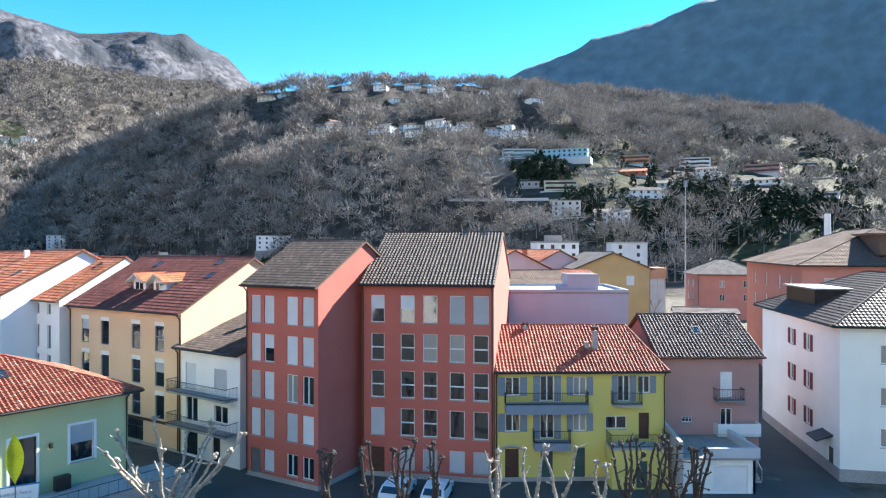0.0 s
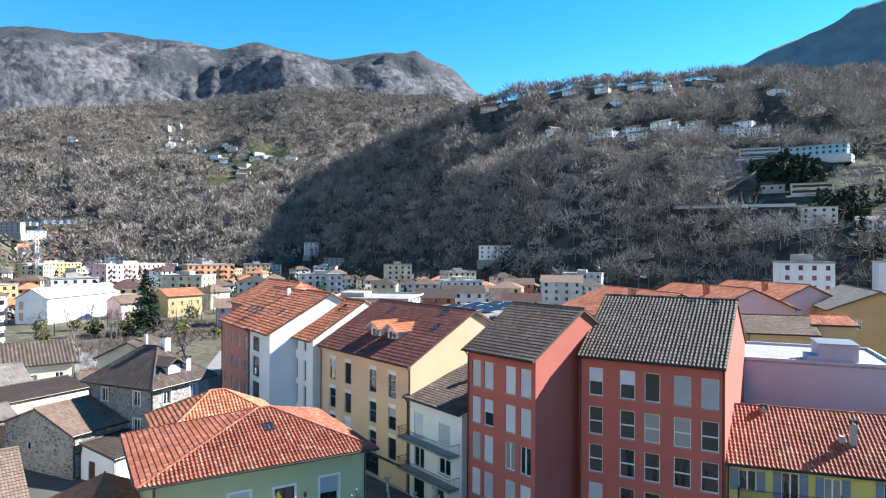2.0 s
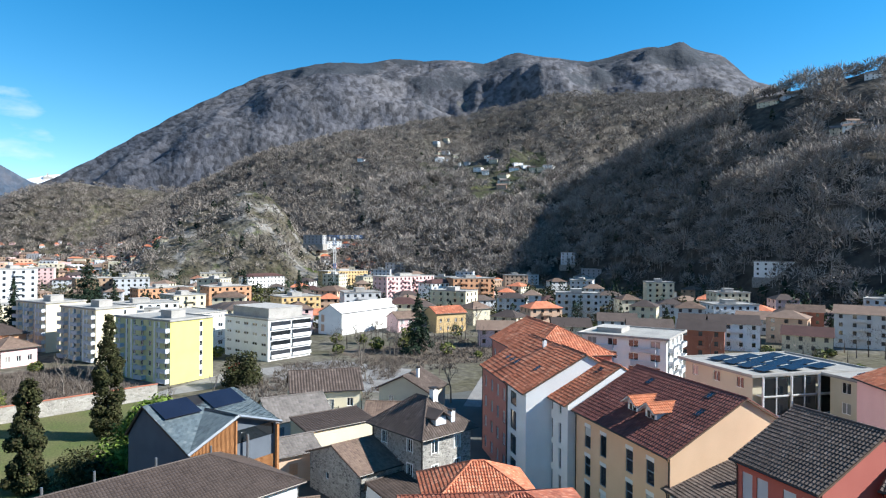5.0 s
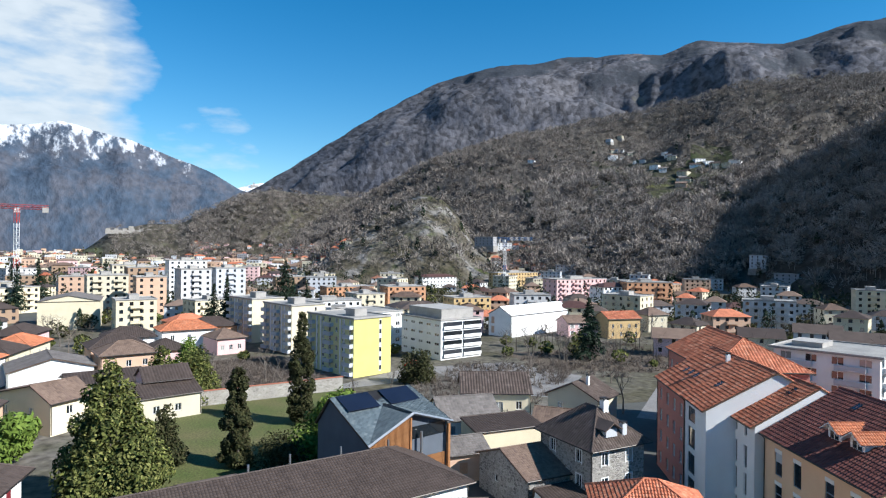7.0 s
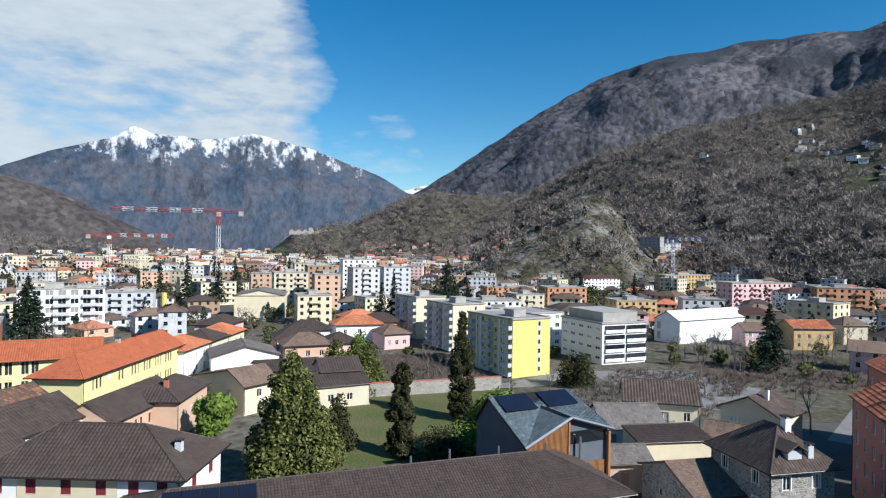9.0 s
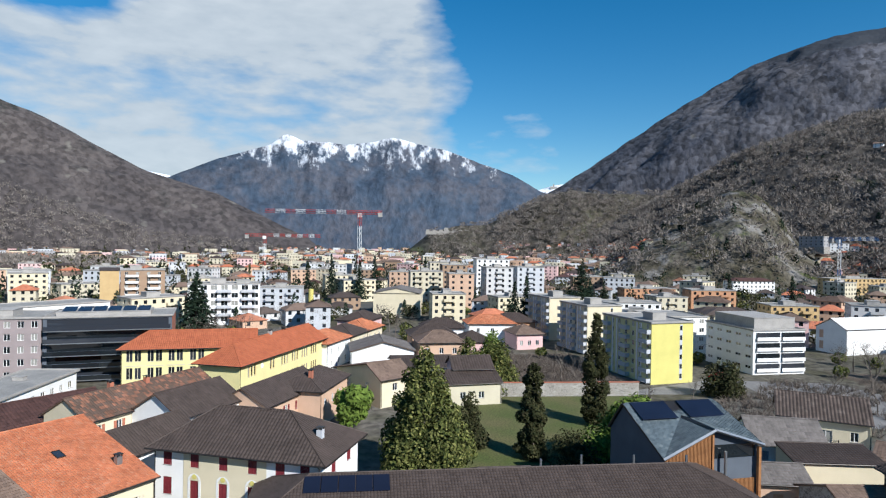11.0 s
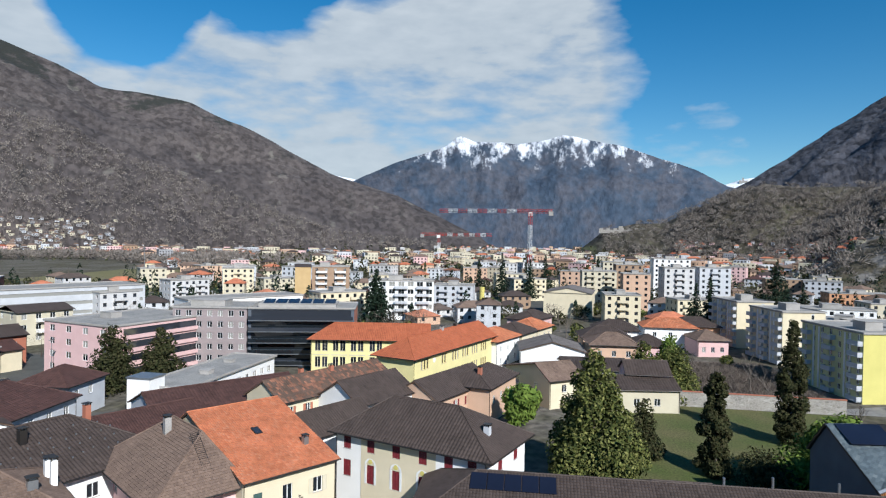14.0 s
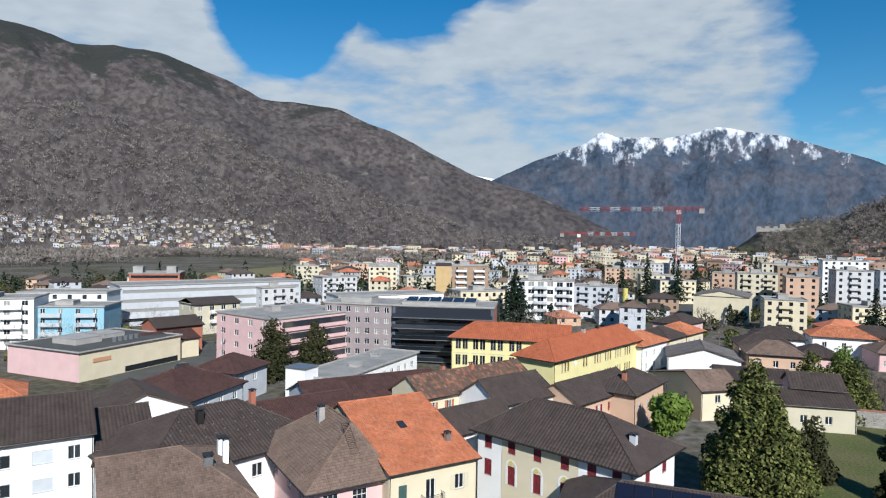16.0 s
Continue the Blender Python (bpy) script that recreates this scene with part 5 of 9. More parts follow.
def white_row():
    g = [(1.4, 11.0, 2.6, 1.9, "s"), (1.4, 7.7, 2.6, 2.6, "s"), (1.4, 4.4, 2.6, 2.6, "s"), (1.4, 1.2, 2.6, 2.6, "s")]
    a = house("terraced_house", -53.2, 71.3, -36, 8.0, 16.5, 14.0, "white", "white plastered terraced house with tall loggia openings and red roof", dict(rise=4.6, kind="rust", og=0.2, oe=0.5),
              {"f": [(o[0], o[1], o[2], o[3], o[4], {"glass": DARKGLASS, "frame_m": METAL, "sill": False}) for o in g]})
    roof_light(a, 8, 16.5, 14, 4.6, 2.4, 0.35)
    p = house("terraced_house", -64.3, 79.4, -36, 13.6, 16.5, 13.8, "salmon", "rose-red plastered terraced house with rust tiled roof", dict(rise=4.6, kind="rust", og=0.1, oe=0.5),
              {"f": grid([1.4, 5.0, 8.2, 11.4], [10.6, 7.4, 4.2, 1.0], 1.1, 1.7, "w", shutters=None)})
    for x in (4.0, 6.2, 8.4):
        roof_light(p, 13.6, 16.5, 13.8, 4.6, x, 0.3)
    chimney(p, 9.5, 7.0, 17.4, 1.3, 0.5, STUCCO["white"], pot=True)
    b = house("terraced_house", -45.8, 70.1, -33, 6.2, 14.5, 13.5, "white", "white set-back terraced house with dark window strips", dict(rise=4.3, kind="rust", og=0.05, oe=0.5),
              {"f": grid([1.1, 3.6], [11.7], 0.75, 1.2, "s", glass=DARKGLASS, sill=False) + grid([1.1, 3.6], [8.0, 4.8, 1.4], 0.75, 2.6, "s", glass=DARKGLASS, sill=False)})
    roof_light(b, 6.2, 14.5, 13.5, 4.3, 3.2, 0.7)
    house("terraced_house", -81.0, 103.0, -36, 24.0, 15, 14.3, "salmon", "long rose-red house with faded rust tiled roof", dict(rise=4.0, kind="rust", og=0.3, oe=0.6, hipr=7.0), {"f": grid([1.5, 5, 8.5, 12, 15.5, 19], [10.5, 7.2, 4], 1.1, 1.6, "w"), "r": grid([2, 7, 11], [10.5, 7.2], 1.1, 1.6, "w")})


def green_house():
    w, d, h = 15.6, 12.5, 8.9
    f = [(1.4, 4.4, 1.5, 2.5, "b"), (5.0, 4.4, 1.5, 2.5, "b"), (8.3, 3.0, 1.5, 3.7, "f", {"sill": False, "glass": DARKGLASS, "frame_m": METAL}), (11.8, 4.4, 1.5, 2.5, "h")]
    ob = house("shop_house", -32.6, 33.3, 50.4, w, d, h, "green", "pale green plastered house with white window surrounds and red hipped roof", dict(rise=2.3, kind="red", hipl=8.6, hipr=6.0, oe=0.75), {"f": f, "r": [(2, 3.4, 1.3, 1.8, "b"), (6, 3.4, 1.3, 1.8, "w")]}, plinth=0.5)
    for x, z, ww, hh, *_ in f:
        t = 0.16
        part("window_surround", boxes((x - t, -0.05, z - 0.05, x, -0.003, z + hh + t), (x + ww, -0.05, z - 0.05, x + ww + t, 0.0, z + hh + t), (x, -0.05, z + hh, x + ww, 0.0, z + hh + t)), WHITE, ob)
    part("cornice", boxes((-0.3, -0.3, h - 0.42, w + 0.3, 0.0, h - 0.2), (w, -0.02, h - 0.42, w + 0.3, d, h - 0.2)), WHITE, ob)
    roof_light(ob, w, d, h, 2.3, 8.4, 0.5)
    for x, z in ((7.3, 5.9), (10.6, 5.9), (3.9, 5.9)):
        lamp = bmesh.new()
        tube(lamp, (x, -0.16, z - 0.16), (x, -0.16, z + 0.16), 0.13, n=10)
        part("wall_lamp", lamp, METAL, ob)
    part("air_unit", boxes((10.7, -0.75, 2.95, 11.6, -0.25, 3.85)), METAL, ob)
    # a taller hipped wing behind
    wing = part("wing", boxes((2.0, 10.0, 0, 12.0, 19.0, 8.9)), STUCCO["green"], ob)
    roof(ob, 10.0, 9.0, 8.9, 2.4, "rust", hipl=4.4, hipr=4.4, oe=0.6, base=(2.0, 10.0), pipes=False)
    part("terrace", boxes((0.0, -4.0, 0, w + 2.5, -0.06, 2.9)), CONCRETE, ob)
    part("railing", rail_bm(w + 2.4, 3.9, 0.9, 0.6), METAL, ob, at=Matrix.Translation((0.05, -0.05, 2.9)))
    fl = thing("beach_flag", -24.6, 36.2, 0, 0, "yellow-green leaf-shaped advertising flag on a pole", "flag")
    bm = bmesh.new()
    rim = [(0.46 * math.sin(math.pi * k / 10) * (1 if s else -1), 0, 5.3 + 2.9 * k / 10) for s in (1, 0) for k in (range(0, 11) if s else range(9, 0, -1))]
    bm.faces.new([bm.verts.new(p) for p in rim])
    bmesh.ops.solidify(bm, geom=bm.faces[:], thickness=0.03)
    part("cloth", bm, surf("flag_cloth", (0.62, 0.66, 0.05), None, 1, 0.7, 0), fl, at=pose(0, 0, 0, 0, 0, 25))
    bd = thing("sign_board", -27.2, 39.6, 0, 30, "white advertising board with blue lettering on two legs", "sign")
    part("panel", boxes((-1.5, -0.03, 2.2, 1.5, 0.03, 3.8)), WHITE, bd)
    part("rim", boxes((-1.58, -0.05, 3.803, 1.58, 0.05, 3.88), (-1.58, -0.05, 2.12, 1.58, 0.05, 2.197)), surf("blue_rim", (0.05, 0.25, 0.5), None, 1, 0.5, 0), bd)
    for lx in (-1.2, 1.2):
        part("leg", boxes((lx - 0.04, -0.03, 0, lx + 0.04, 0.03, 2.117)), METAL, bd)
    txt = bpy.data.curves.new("words", "FONT")
    txt.body, txt.size, txt.align_x, txt.extrude = "Per qualsiasi Festa", 0.31, "CENTER", 0.004
    words = new("words", txt)
    words.parent, words.matrix_basis = bd, pose(0, -0.045, 3.3, 90, 0, 0)
    txt.materials.append(BLUEGREY)
    part("text_bar", boxes((-1.0, -0.045, 2.8, 1.1, -0.035, 3.0)), BLUEGREY, bd)
    pole = bmesh.new()
    tube(pole, (0, 0.05, 0.02), (0, 0.05, 8.1), 0.03)
    part("pole", pole, METAL, fl)
    # low neighbours beside the lane
    house("shed", -41.5, 30.0, 40, 9, 8, 4.2, "salmon", "small salmon shed with an orange tiled roof", dict(rise=1.8, kind="orange", oe=0.4, og=0.3, axis="y"), {"f": [(3, 1, 1.2, 1.4)]})
    house("cottage", -50.0, 26.2, 62, 9, 9, 5.8, "beige", "beige cottage with a taupe tiled roof", dict(rise=2.4, kind="taupe", oe=0.5, og=0.3), {"f": grid([1.5, 5.5], [1, 3.6], 1, 1.3, "w")})


def stone_houses():
    S = STUCCO["stone"]
    w, d, h = 10.2, 8.4, 9.3
    f = grid([2.0, 7.2], [6.6], 1.0, 1.6, "w") + grid([2.0, 7.2], [3.5], 1.0, 1.6, "w") + [(4.4, 2.9, 1.1, 2.2, "f", {"sill": False}), (4.3, 0.2, 1.2, 2.1, "d", {"frame_m": WOOD}), (7.2, 0.6, 1.2, 1.7, "w")]
    ob = house("stone_house", -64.3, 56.0, -4.0, w, d, h, S, "old grey rubble stone tower house with dark tiled roof", dict(rise=3.3, kind="brown", hipl=4.0, hipr=4.0, oe=0.7), {"f": f, "r": grid([1.5, 5.4], [6.6, 3.5], 1.0, 1.6, "w")})
    for face, rows in (("f", f), ("r", grid([1.5, 5.4], [6.6, 3.5], 1.0, 1.6))):
        m = FACE[face](w, d)
        for x, z, ww, hh, *_ in rows:
            part("window_surround", boxes((x - 0.14, -0.04, z - 0.12, x, 0.0, z + hh + 0.14), (x + ww, -0.04, z - 0.12, x + ww + 0.14, 0.0, z + hh + 0.14), (x, -0.04, z + hh, x + ww, 0.0, z + hh + 0.14)), WHITE, ob, at=m)
    chimney(ob, 6.6, 5.0, 12.0, 1.6, 0.8, STUCCO["white"])
    chimney(ob, 9.4, 5.6, 9.8, 1.4, 0.7, STUCCO["palegrey"])
    dm = part("dormer", boxes((7.8, 2.4, 9.9, 9.9, 4.2, 10.9)), STUCCO["palegrey"], ob)
    part("dormer_roof", slab([(6.8, 1.9, 10.9), (10.4, 1.9, 10.9), (10.4, 3.3, 11.8), (6.8, 3.3, 11.8)], (0, 0, 0.15)), TILE["brown"], dm)
    part("dormer_roof", slab([(6.8, 3.3, 11.8), (10.4, 3.3, 11.8), (10.4, 4.7, 10.9), (6.8, 4.7, 10.9)], (0, 0, 0.15)), TILE["brown"], dm)
    b = house("stone_barn", -70.5, 50.2, -5, 11.7, 9.8, 4.9, S, "rubble stone barn with a brown tiled gable roof", dict(rise=2.1, kind="taupe", axis="y", oe=0.45, og=0.4), {"f": [(4.0, 2.2, 0.7, 0.9, "s")], "r": [(1.0, 1.8, 0.8, 1.1, "s"), (5.5, 0.3, 1.4, 2.2, "d", {"frame_m": WOOD})]})
    s = house("lean_to", -58.4, 49.8, -5, 5.0, 6.0, 2.9, "white", "white lean-to with a striped corrugated roof", dict(rise=0.9, kind="grey", axis="y", ry=4.9, oe=0.3, og=0.2), {"f": [(1.2, 0.1, 1.0, 2.0, "d", {"frame_m": WOOD})]})
    house("annex", -76.9, 54.2, 82, 11.6, 5.5, 5.3, "vanilla", "long cream plastered annex with a lean-to roof", dict(rise=0.9, kind="grey", ry=5.5, oe=0.25, og=0.2), {})
    house("annex", -73.3, 46.6, 80, 6.4, 6.0, 4.3, "peach", "peach cottage with a red closed shutter", dict(rise=1.4, kind="ash", oe=0.5, og=0.4), {"f": [(2.0, 1.2, 1.2, 1.6, "v", {"shutters": STUCCO["orange"]})], "l": [(2, 1, 0.9, 1.4)]})
    gy = house("cottage", -85.0, 53.0, 75, 10.0, 8.5, 5.6, "white", "white cottage with a pale ash-grey tiled roof", dict(rise=2.5, kind="ash", oe=0.7, og=0.3), {"f": grid([1.2, 3.4, 6.5], [2.6], 1.1, 1.7, "v", shutters=BLUEGREY)})
    balcony(gy, Matrix.Identity(4), 0.4, 2.4, 9.0, 1.1, 0.9, 0.15, WHITE, WHITE)
    hs = house("village_house", -96.6, 64.4, 59, 13.0, 9.5, 6.4, "vanilla", "cream village house with a dark ribbed roof", dict(rise=2.8, kind="brown", oe=0.5, og=0.3), {"f": [(6.0, 2.6, 1.8, 2.0, "f", {"sill": False}), (2, 3.4, 1, 1.4), (10.2, 3.2, 1.1, 1.5)]})
    balcony(hs, Matrix.Identity(4), 5.6, 2.4, 3.0, 1.0, 0.9)
    house("cottage", -80.5, 68.0, 40, 12, 7, 4.2, "beige", "low cottage with an old brown tiled roof", dict(rise=1.8, kind="taupe", oe=0.4, og=0.3), {"f": grid([2, 6, 9], [1.2], 1, 1.4)})
    house("village_house", -88.0, 78.0, 20, 10, 8, 6.6, "beige", "pale village house with a dark ribbed roof", dict(rise=2.4, kind="brown", oe=0.5, og=0.4, axis="y"), {"f": grid([2, 6], [1.2, 3.8], 1, 1.4), "r": [(2, 2, 1, 1.4)]})
    chimney(bpy.data.objects["village_house.001"], 6.5, 3.0, 8.6, 1.4, 0.5, STUCCO["white"])


def folded_house():
    """Dark modern house with a slate roof that folds into a front gable of larch slats."""
    ob = thing("modern_house", -69.6, 33.0, 0, 98, "dark modern house with slate roof and larch slatted gable", "house")
    w, d, h, zr, ry = 13.0, 13.0, 8.6, 12.7, 9.6
    D = STUCCO["slate"]
    ax, az_ = 6.6, 11.6
    front = bmesh.new()
    front.faces.new([front.verts.new(p) for p in ((0, 0.6, 0), (w, 0.6, 0), (w, 0.6, 9.6), (ax, 0.6, az_), (0, 0.6, 8.6))])
    part("wall", front, D, ob)
    part("wall", facade(d, h, [], (d - ry, zr)), D, ob, at=FACE["l"](w, d))
    part("wall", facade(d, h, [], (ry, zr)), D, ob, at=FACE["r"](w, d))
    part("wall", facade(w, h, grid([2, 8], [3, 6], 2, 1.6)), D, ob, at=FACE["b"](w, d))
    A, B, E, F = Vector((-0.3, -0.2, 8.5)), Vector((w + 0.3, -0.2, 9.5)), Vector((-0.3, ry, zr)), Vector((w + 0.3, ry, zr))
    apex, valley = Vector((ax, -0.2, az_)), Vector((ax, 6.8, az_ - 0.1))
    planes = [[A, valley, Vector((4.0, ry, zr)), E], [valley, B, F, Vector((4.0, ry, zr))], [A, apex, valley], [apex, B, valley],
              [Vector((w + 0.3, d + 0.4, h)), Vector((-0.3, d + 0.4, h)), E, F]]
    planes[2] = [A, apex, valley]
    for poly in planes:
        n = (poly[1] - poly[0]).cross(poly[2] - poly[0]).normalized()
        part("roof", slab(poly, n * 0.2), METAL, ob)
        v, f = tiled(poly, "slate")
        me = bpy.data.meshes.new("tiles")
        me.from_pydata(v.tolist(), [], f.tolist())
        me.materials.append(TILE["slate"])
        tagged(part("roof_slating", me, parent=ob), kind="stuff")
    fas = bmesh.new()
    for a, b in ((A, apex), (apex, B)):
        tube(fas, a, b, 0.2, n=4)
    part("fascia", fas, ZINC, ob)
    n = 34
    slat = done(boxes((0, 0.40, 0, 0.10, 0.52, 1.0)), LARCH)
    for i in range(n):
        x = 0.15 + i * 0.185
        top = 8.45 + (az_ - 8.9) * x / ax
        part("slat", slat, parent=ob, at=Matrix.Translation((x, 0, 4.6)) @ Matrix.Diagonal((1, 1, top - 4.6, 1)))
    for i in range(32):
        x = ax + 0.1 + i * 0.185
        part("slat", slat, parent=ob, at=Matrix.Translation((x, 0, 3.2)) @ Matrix.Diagonal((1, 1, 2.2, 1)))
    part("post", boxes((w - 0.35, -0.1, 0, w, 0.3, 9.2)), LARCH, ob)
    part("post", boxes((ax - 0.1, 0.3, 0, ax + 0.15, 0.62, 11.2)), LARCH, ob)
    part("glazing", boxes((ax + 0.3, 0.50, 8.0, w - 0.5, 0.58, 9.6)), DARKGLASS, ob)
    flue = bmesh.new()
    tube(flue, (ax + 1.4, -0.1, 4.5), (ax + 1.4, -0.1, 9.0), 0.17, n=10)
    part("flue", flue, ZINC, ob)
    up = (F - B).normalized()
    for x0, x1 in ((0.6, 5.6), (7.4, 12.4)):
        q = []
        for x, k in ((x0, 0.62), (x1, 0.62), (x1, 0.97), (x0, 0.97)):
            base = A.lerp(E, k)
            q.append(Vector((x, base.y, base.z + 0.18 + (0.25 if k < 0.9 else 0.05))))
        part("solar_panel", slab(q, (0, 0, 0.06)), SOLAR, ob)


def long_low_houses():
    a = house("long_house", -57.6, -13.0, 92, 27.5, 14.5, 6.2, "beige", "long low house with dark ribbed tiled roof and solar panels", dict(rise=2.9, kind="grey", hipl=6.0, oe=0.6), {"f": grid([2, 7, 12, 17, 22], [2.2], 1.2, 1.5)})
    for i in range(5):
        m = pose(5.5 + i * 1.75, 4.6, 6.2 + 2.9 * 4.6 / 7.25 + 0.16, math.degrees(math.atan2(2.9, 7.25)), 0, 0)
        part("solar_panel", boxes((0, 0, 0, 1.66, 2.3, 0.06)), SOLAR, a, at=m)
    b = house("long_house", -58.6, 14.9, 92, 26.0, 14.5, 6.2, "white", "long low white house with dark ribbed tiled roof", dict(rise=2.9, kind="grey", hipr=7.0, oe=0.6, og=0.1), {"f": grid([2, 7, 12, 17, 22], [2.2], 1.2, 1.5)})
    part("fire_wall", boxes((-0.2, -0.5, 6.0, 0.25, 7.4, 6.6)), ZINC, b)
    for x, y in ((3, 8.5), (8, 9.5), (14, 9.0), (20, 8.4)):
        f = bmesh.new()
        tube(f, (x, y, 7.6), (x, y, 9.6), 0.13, n=8)
        part("vent_pipe", f, ZINC, b)
    house("garden_shed", -75.5, 10.0, 92, 9, 5, 3.6, "beige", "low garden shed with a ribbed tiled roof", dict(rise=1.2, kind="grey", oe=0.4, og=0.2, hipl=2.4), {"f": [(2, 0.8, 1, 1.2)]})


red_houses()
yellow_house()
pink_house()
white_corner_house()
lilac_block()
cream_house()
white_row()
green_house()
stone_houses()
folded_house()
long_low_houses()


# ---- houses west of the garden ----
def shutter_house():
    """White and ochre villa with red closed shutters and arched windows."""
    w, d, h = 21.0, 11.0, 9.4
    R = REDSHUTTER
    f = [(1.2, 7.0, 1.1, 1.7, "v", {"shutters": R})] + [(x, 7.0, 1.1, 1.6, "v", {"shutters": R}) for x in (4.8, 8.5, 12.2, 15.6, 18.6)]
    f += [(1.2, 3.6, 1.1, 2.0, "v", {"shutters": R}), (15.6, 3.6, 1.1, 2.0, "v", {"shutters": R}), (18.6, 3.6, 1.1, 2.0, "v", {"shutters": R})] + [(x, 3.2, 1.1, 2.3, "v", {"shutters": R}) for x in (4.8, 8.5, 12.2)]
    ob = house("villa", -75.4, -26.4, 71, w, d, h, "white", "white villa with ochre centre, red shutters and dark hipped roof", dict(rise=3.4, kind="grey", hipl=5.0, hipr=6.5, oe=0.8), {"f": f, "r": [(3.0, 6.8, 1.1, 1.8, "v", {"shutters": R}), (7.5, 6.8, 1.1, 1.8, "v", {"shutters": R})]})
    holes = [(o[0], o[1], o[2], o[3]) for o in f if 4 < o[0] < 14]
    bm = facade(10.6, h - 0.05, [(o[0] - 3.9, o[1], o[2], o[3]) for o in holes], low=0.02)
    part("ochre_bay", bm, STUCCO["vanilla"], ob, at=Matrix.Translation((3.9, -0.05, 0)))
    for x in (4.8, 8.5, 12.2):
        arch = bmesh.new()
        ring = [(x + 0.55 + 0.85 * math.cos(math.pi * k / 10), -0.09, 5.5 + 0.85 * math.sin(math.pi * k / 10)) for k in range(11)]
        inner = [(x + 0.55 + 0.56 * math.cos(math.pi * k / 10), -0.09, 5.5 + 0.12 + 0.5 * math.sin(math.pi * k / 10)) for k in range(11)]
        vr, vi = [arch.verts.new(p) for p in ring], [arch.verts.new(p) for p in inner]
        for k in range(10):
            arch.faces.new((vr[k], vr[k + 1], vi[k + 1], vi[k]))
        for sx in (-0.3, 1.1):
            box(arch, x + sx, -0.09, 3.2, x + sx + 0.3, -0.06, 5.5)
        part("arch_surround", arch, WHITE, ob)
        disc = bmesh.new()
        tube(disc, (x + 0.55, -0.10, 5.95), (x + 0.55, -0.03, 5.95), 0.3, n=14)
        part("roundel", disc, STUCCO["yellow"], ob)
    chimney(ob, 19.0, 4.2, 10.2, 1.2, 0.7, STUCCO["palegrey"])
    chimney(ob, 7.0, 9.2, 10.0, 1.4, 0.7, STUCCO["palegrey"])


def roof_cluster():
    o = house("town_house", -59.6, -30.8, 144, 11.4, 22.0, 8.0, "vanilla", "cream town house with a long weathered orange roof", dict(rise=4.2, kind="orange", ry=14.0, oe=0.6, og=0.25),
              {"f": [(1.2, 4.6, 1.0, 1.7, "v", {"shutters": GREENPAINT}), (4.6, 4.0, 1.2, 2.4, "f", {"sill": False}), (8.4, 4.6, 1.2, 1.7, "w", {"shutters": STUCCO["beige"]}), (1.2, 1.0, 1.0, 1.7), (4.6, 0.3, 1.2, 2.4, "d", {"frame_m": WOOD}), (8.4, 1.0, 1.2, 1.7)]})
    roof_light(o, 11.4, 28, 8, 4.2, 5.0, 0.5, sw=0.9, sh=1.4)
    balcony(o, Matrix.Identity(4), 4.0, 3.9, 2.6, 0.9, 0.95, 0.12)
    chimney(o, 9.4, 3.4, 9.0, 0.9, 0.6, ZINC)
    t = house("corner_house", -54.3, -36.6, 144, 8.3, 17.0, 8.0, "rose", "rose-pink corner house with arched windows and taupe hipped roof", dict(rise=3.9, kind="taupe", axis="y", ry=2.2, hipl=4.8, hipr=4.2, oe=0.5), {"f": [(0.9, 4.4, 1.7, 1.9, "x"), (4.2, 4.4, 1.7, 1.9, "x"), (0.9, 1.0, 1.7, 1.8), (3.7, 1.0, 1.7, 1.8)], "l": grid([3, 8, 12], [4.4], 1.1, 1.7)})
    ladder = bmesh.new()
    for k in range(26):
        tube(ladder, (4.75, 0.3 + k * 0.176, 8.3 + k * 0.148), (5.65, 0.3 + k * 0.176, 8.3 + k * 0.148), 0.03, n=4)
    for x in (4.75, 5.65):
        tube(ladder, (x, 0.2, 8.2), (x, 4.8, 12.1), 0.03, n=4)
    part("roof_ladder", ladder, METAL, t)
    chimney(t, 4.5, 10.5, 11.4, 1.2, 0.7, CONCRETE)
    b = house("town_house", -47.6, -53.6, 160, 23.0, 18.0, 7.6, "white", "white town house under a wide dark brown hipped roof", dict(rise=3.9, kind="grey", hipl=8.5, hipr=7.0, oe=0.8), {"f": [(18.0, 4.4, 2.2, 1.6, "b"), (13.0, 4.4, 1.4, 1.6), (8, 4.4, 1.4, 1.6)], "l": grid([3, 9], [4.4], 1.2, 1.5)})
    dots = bmesh.new()
    for i in range(11):
        for k in range(3 + i % 2):
            x, y = 4.5 + i * 1.35 + k * 0.45, 2.0 + k * 1.5 + (i % 3) * 0.35
            box(dots, x, y, 7.6 + 3.9 * y / 9 + 0.1, x + 0.14, y + 0.14, 7.6 + 3.9 * y / 9 + 0.3)
    tagged(part("snow_guards", dots, ZINC, b), kind="stuff")
    chimney(b, 9.5, 6.2, 10.3, 1.5, 0.75, METAL)
    chimney(b, 18.5, 9.5, 10.4, 1.7, 0.7, STUCCO["brick"])
    g = house("town_house", -36.5, -45.0, 144, 12.0, 15.0, 9.4, "white", "near town house with a taupe tiled roof", dict(rise=3.0, kind="taupe", oe=0.6, og=0.4, hipr=5.0), {"f": grid([2, 7], [6.0, 3.0], 1.2, 1.5)})
    chimney(g, 9.0, 4.6, 11.0, 1.0, 0.8, ZINC)
    chimney(g, 11.4, 8.2, 10.6, 1.6, 0.55, STUCCO["white"])
    chimney(g, 11.6, 11.0, 9.9, 1.6, 0.8, STUCCO["white"])
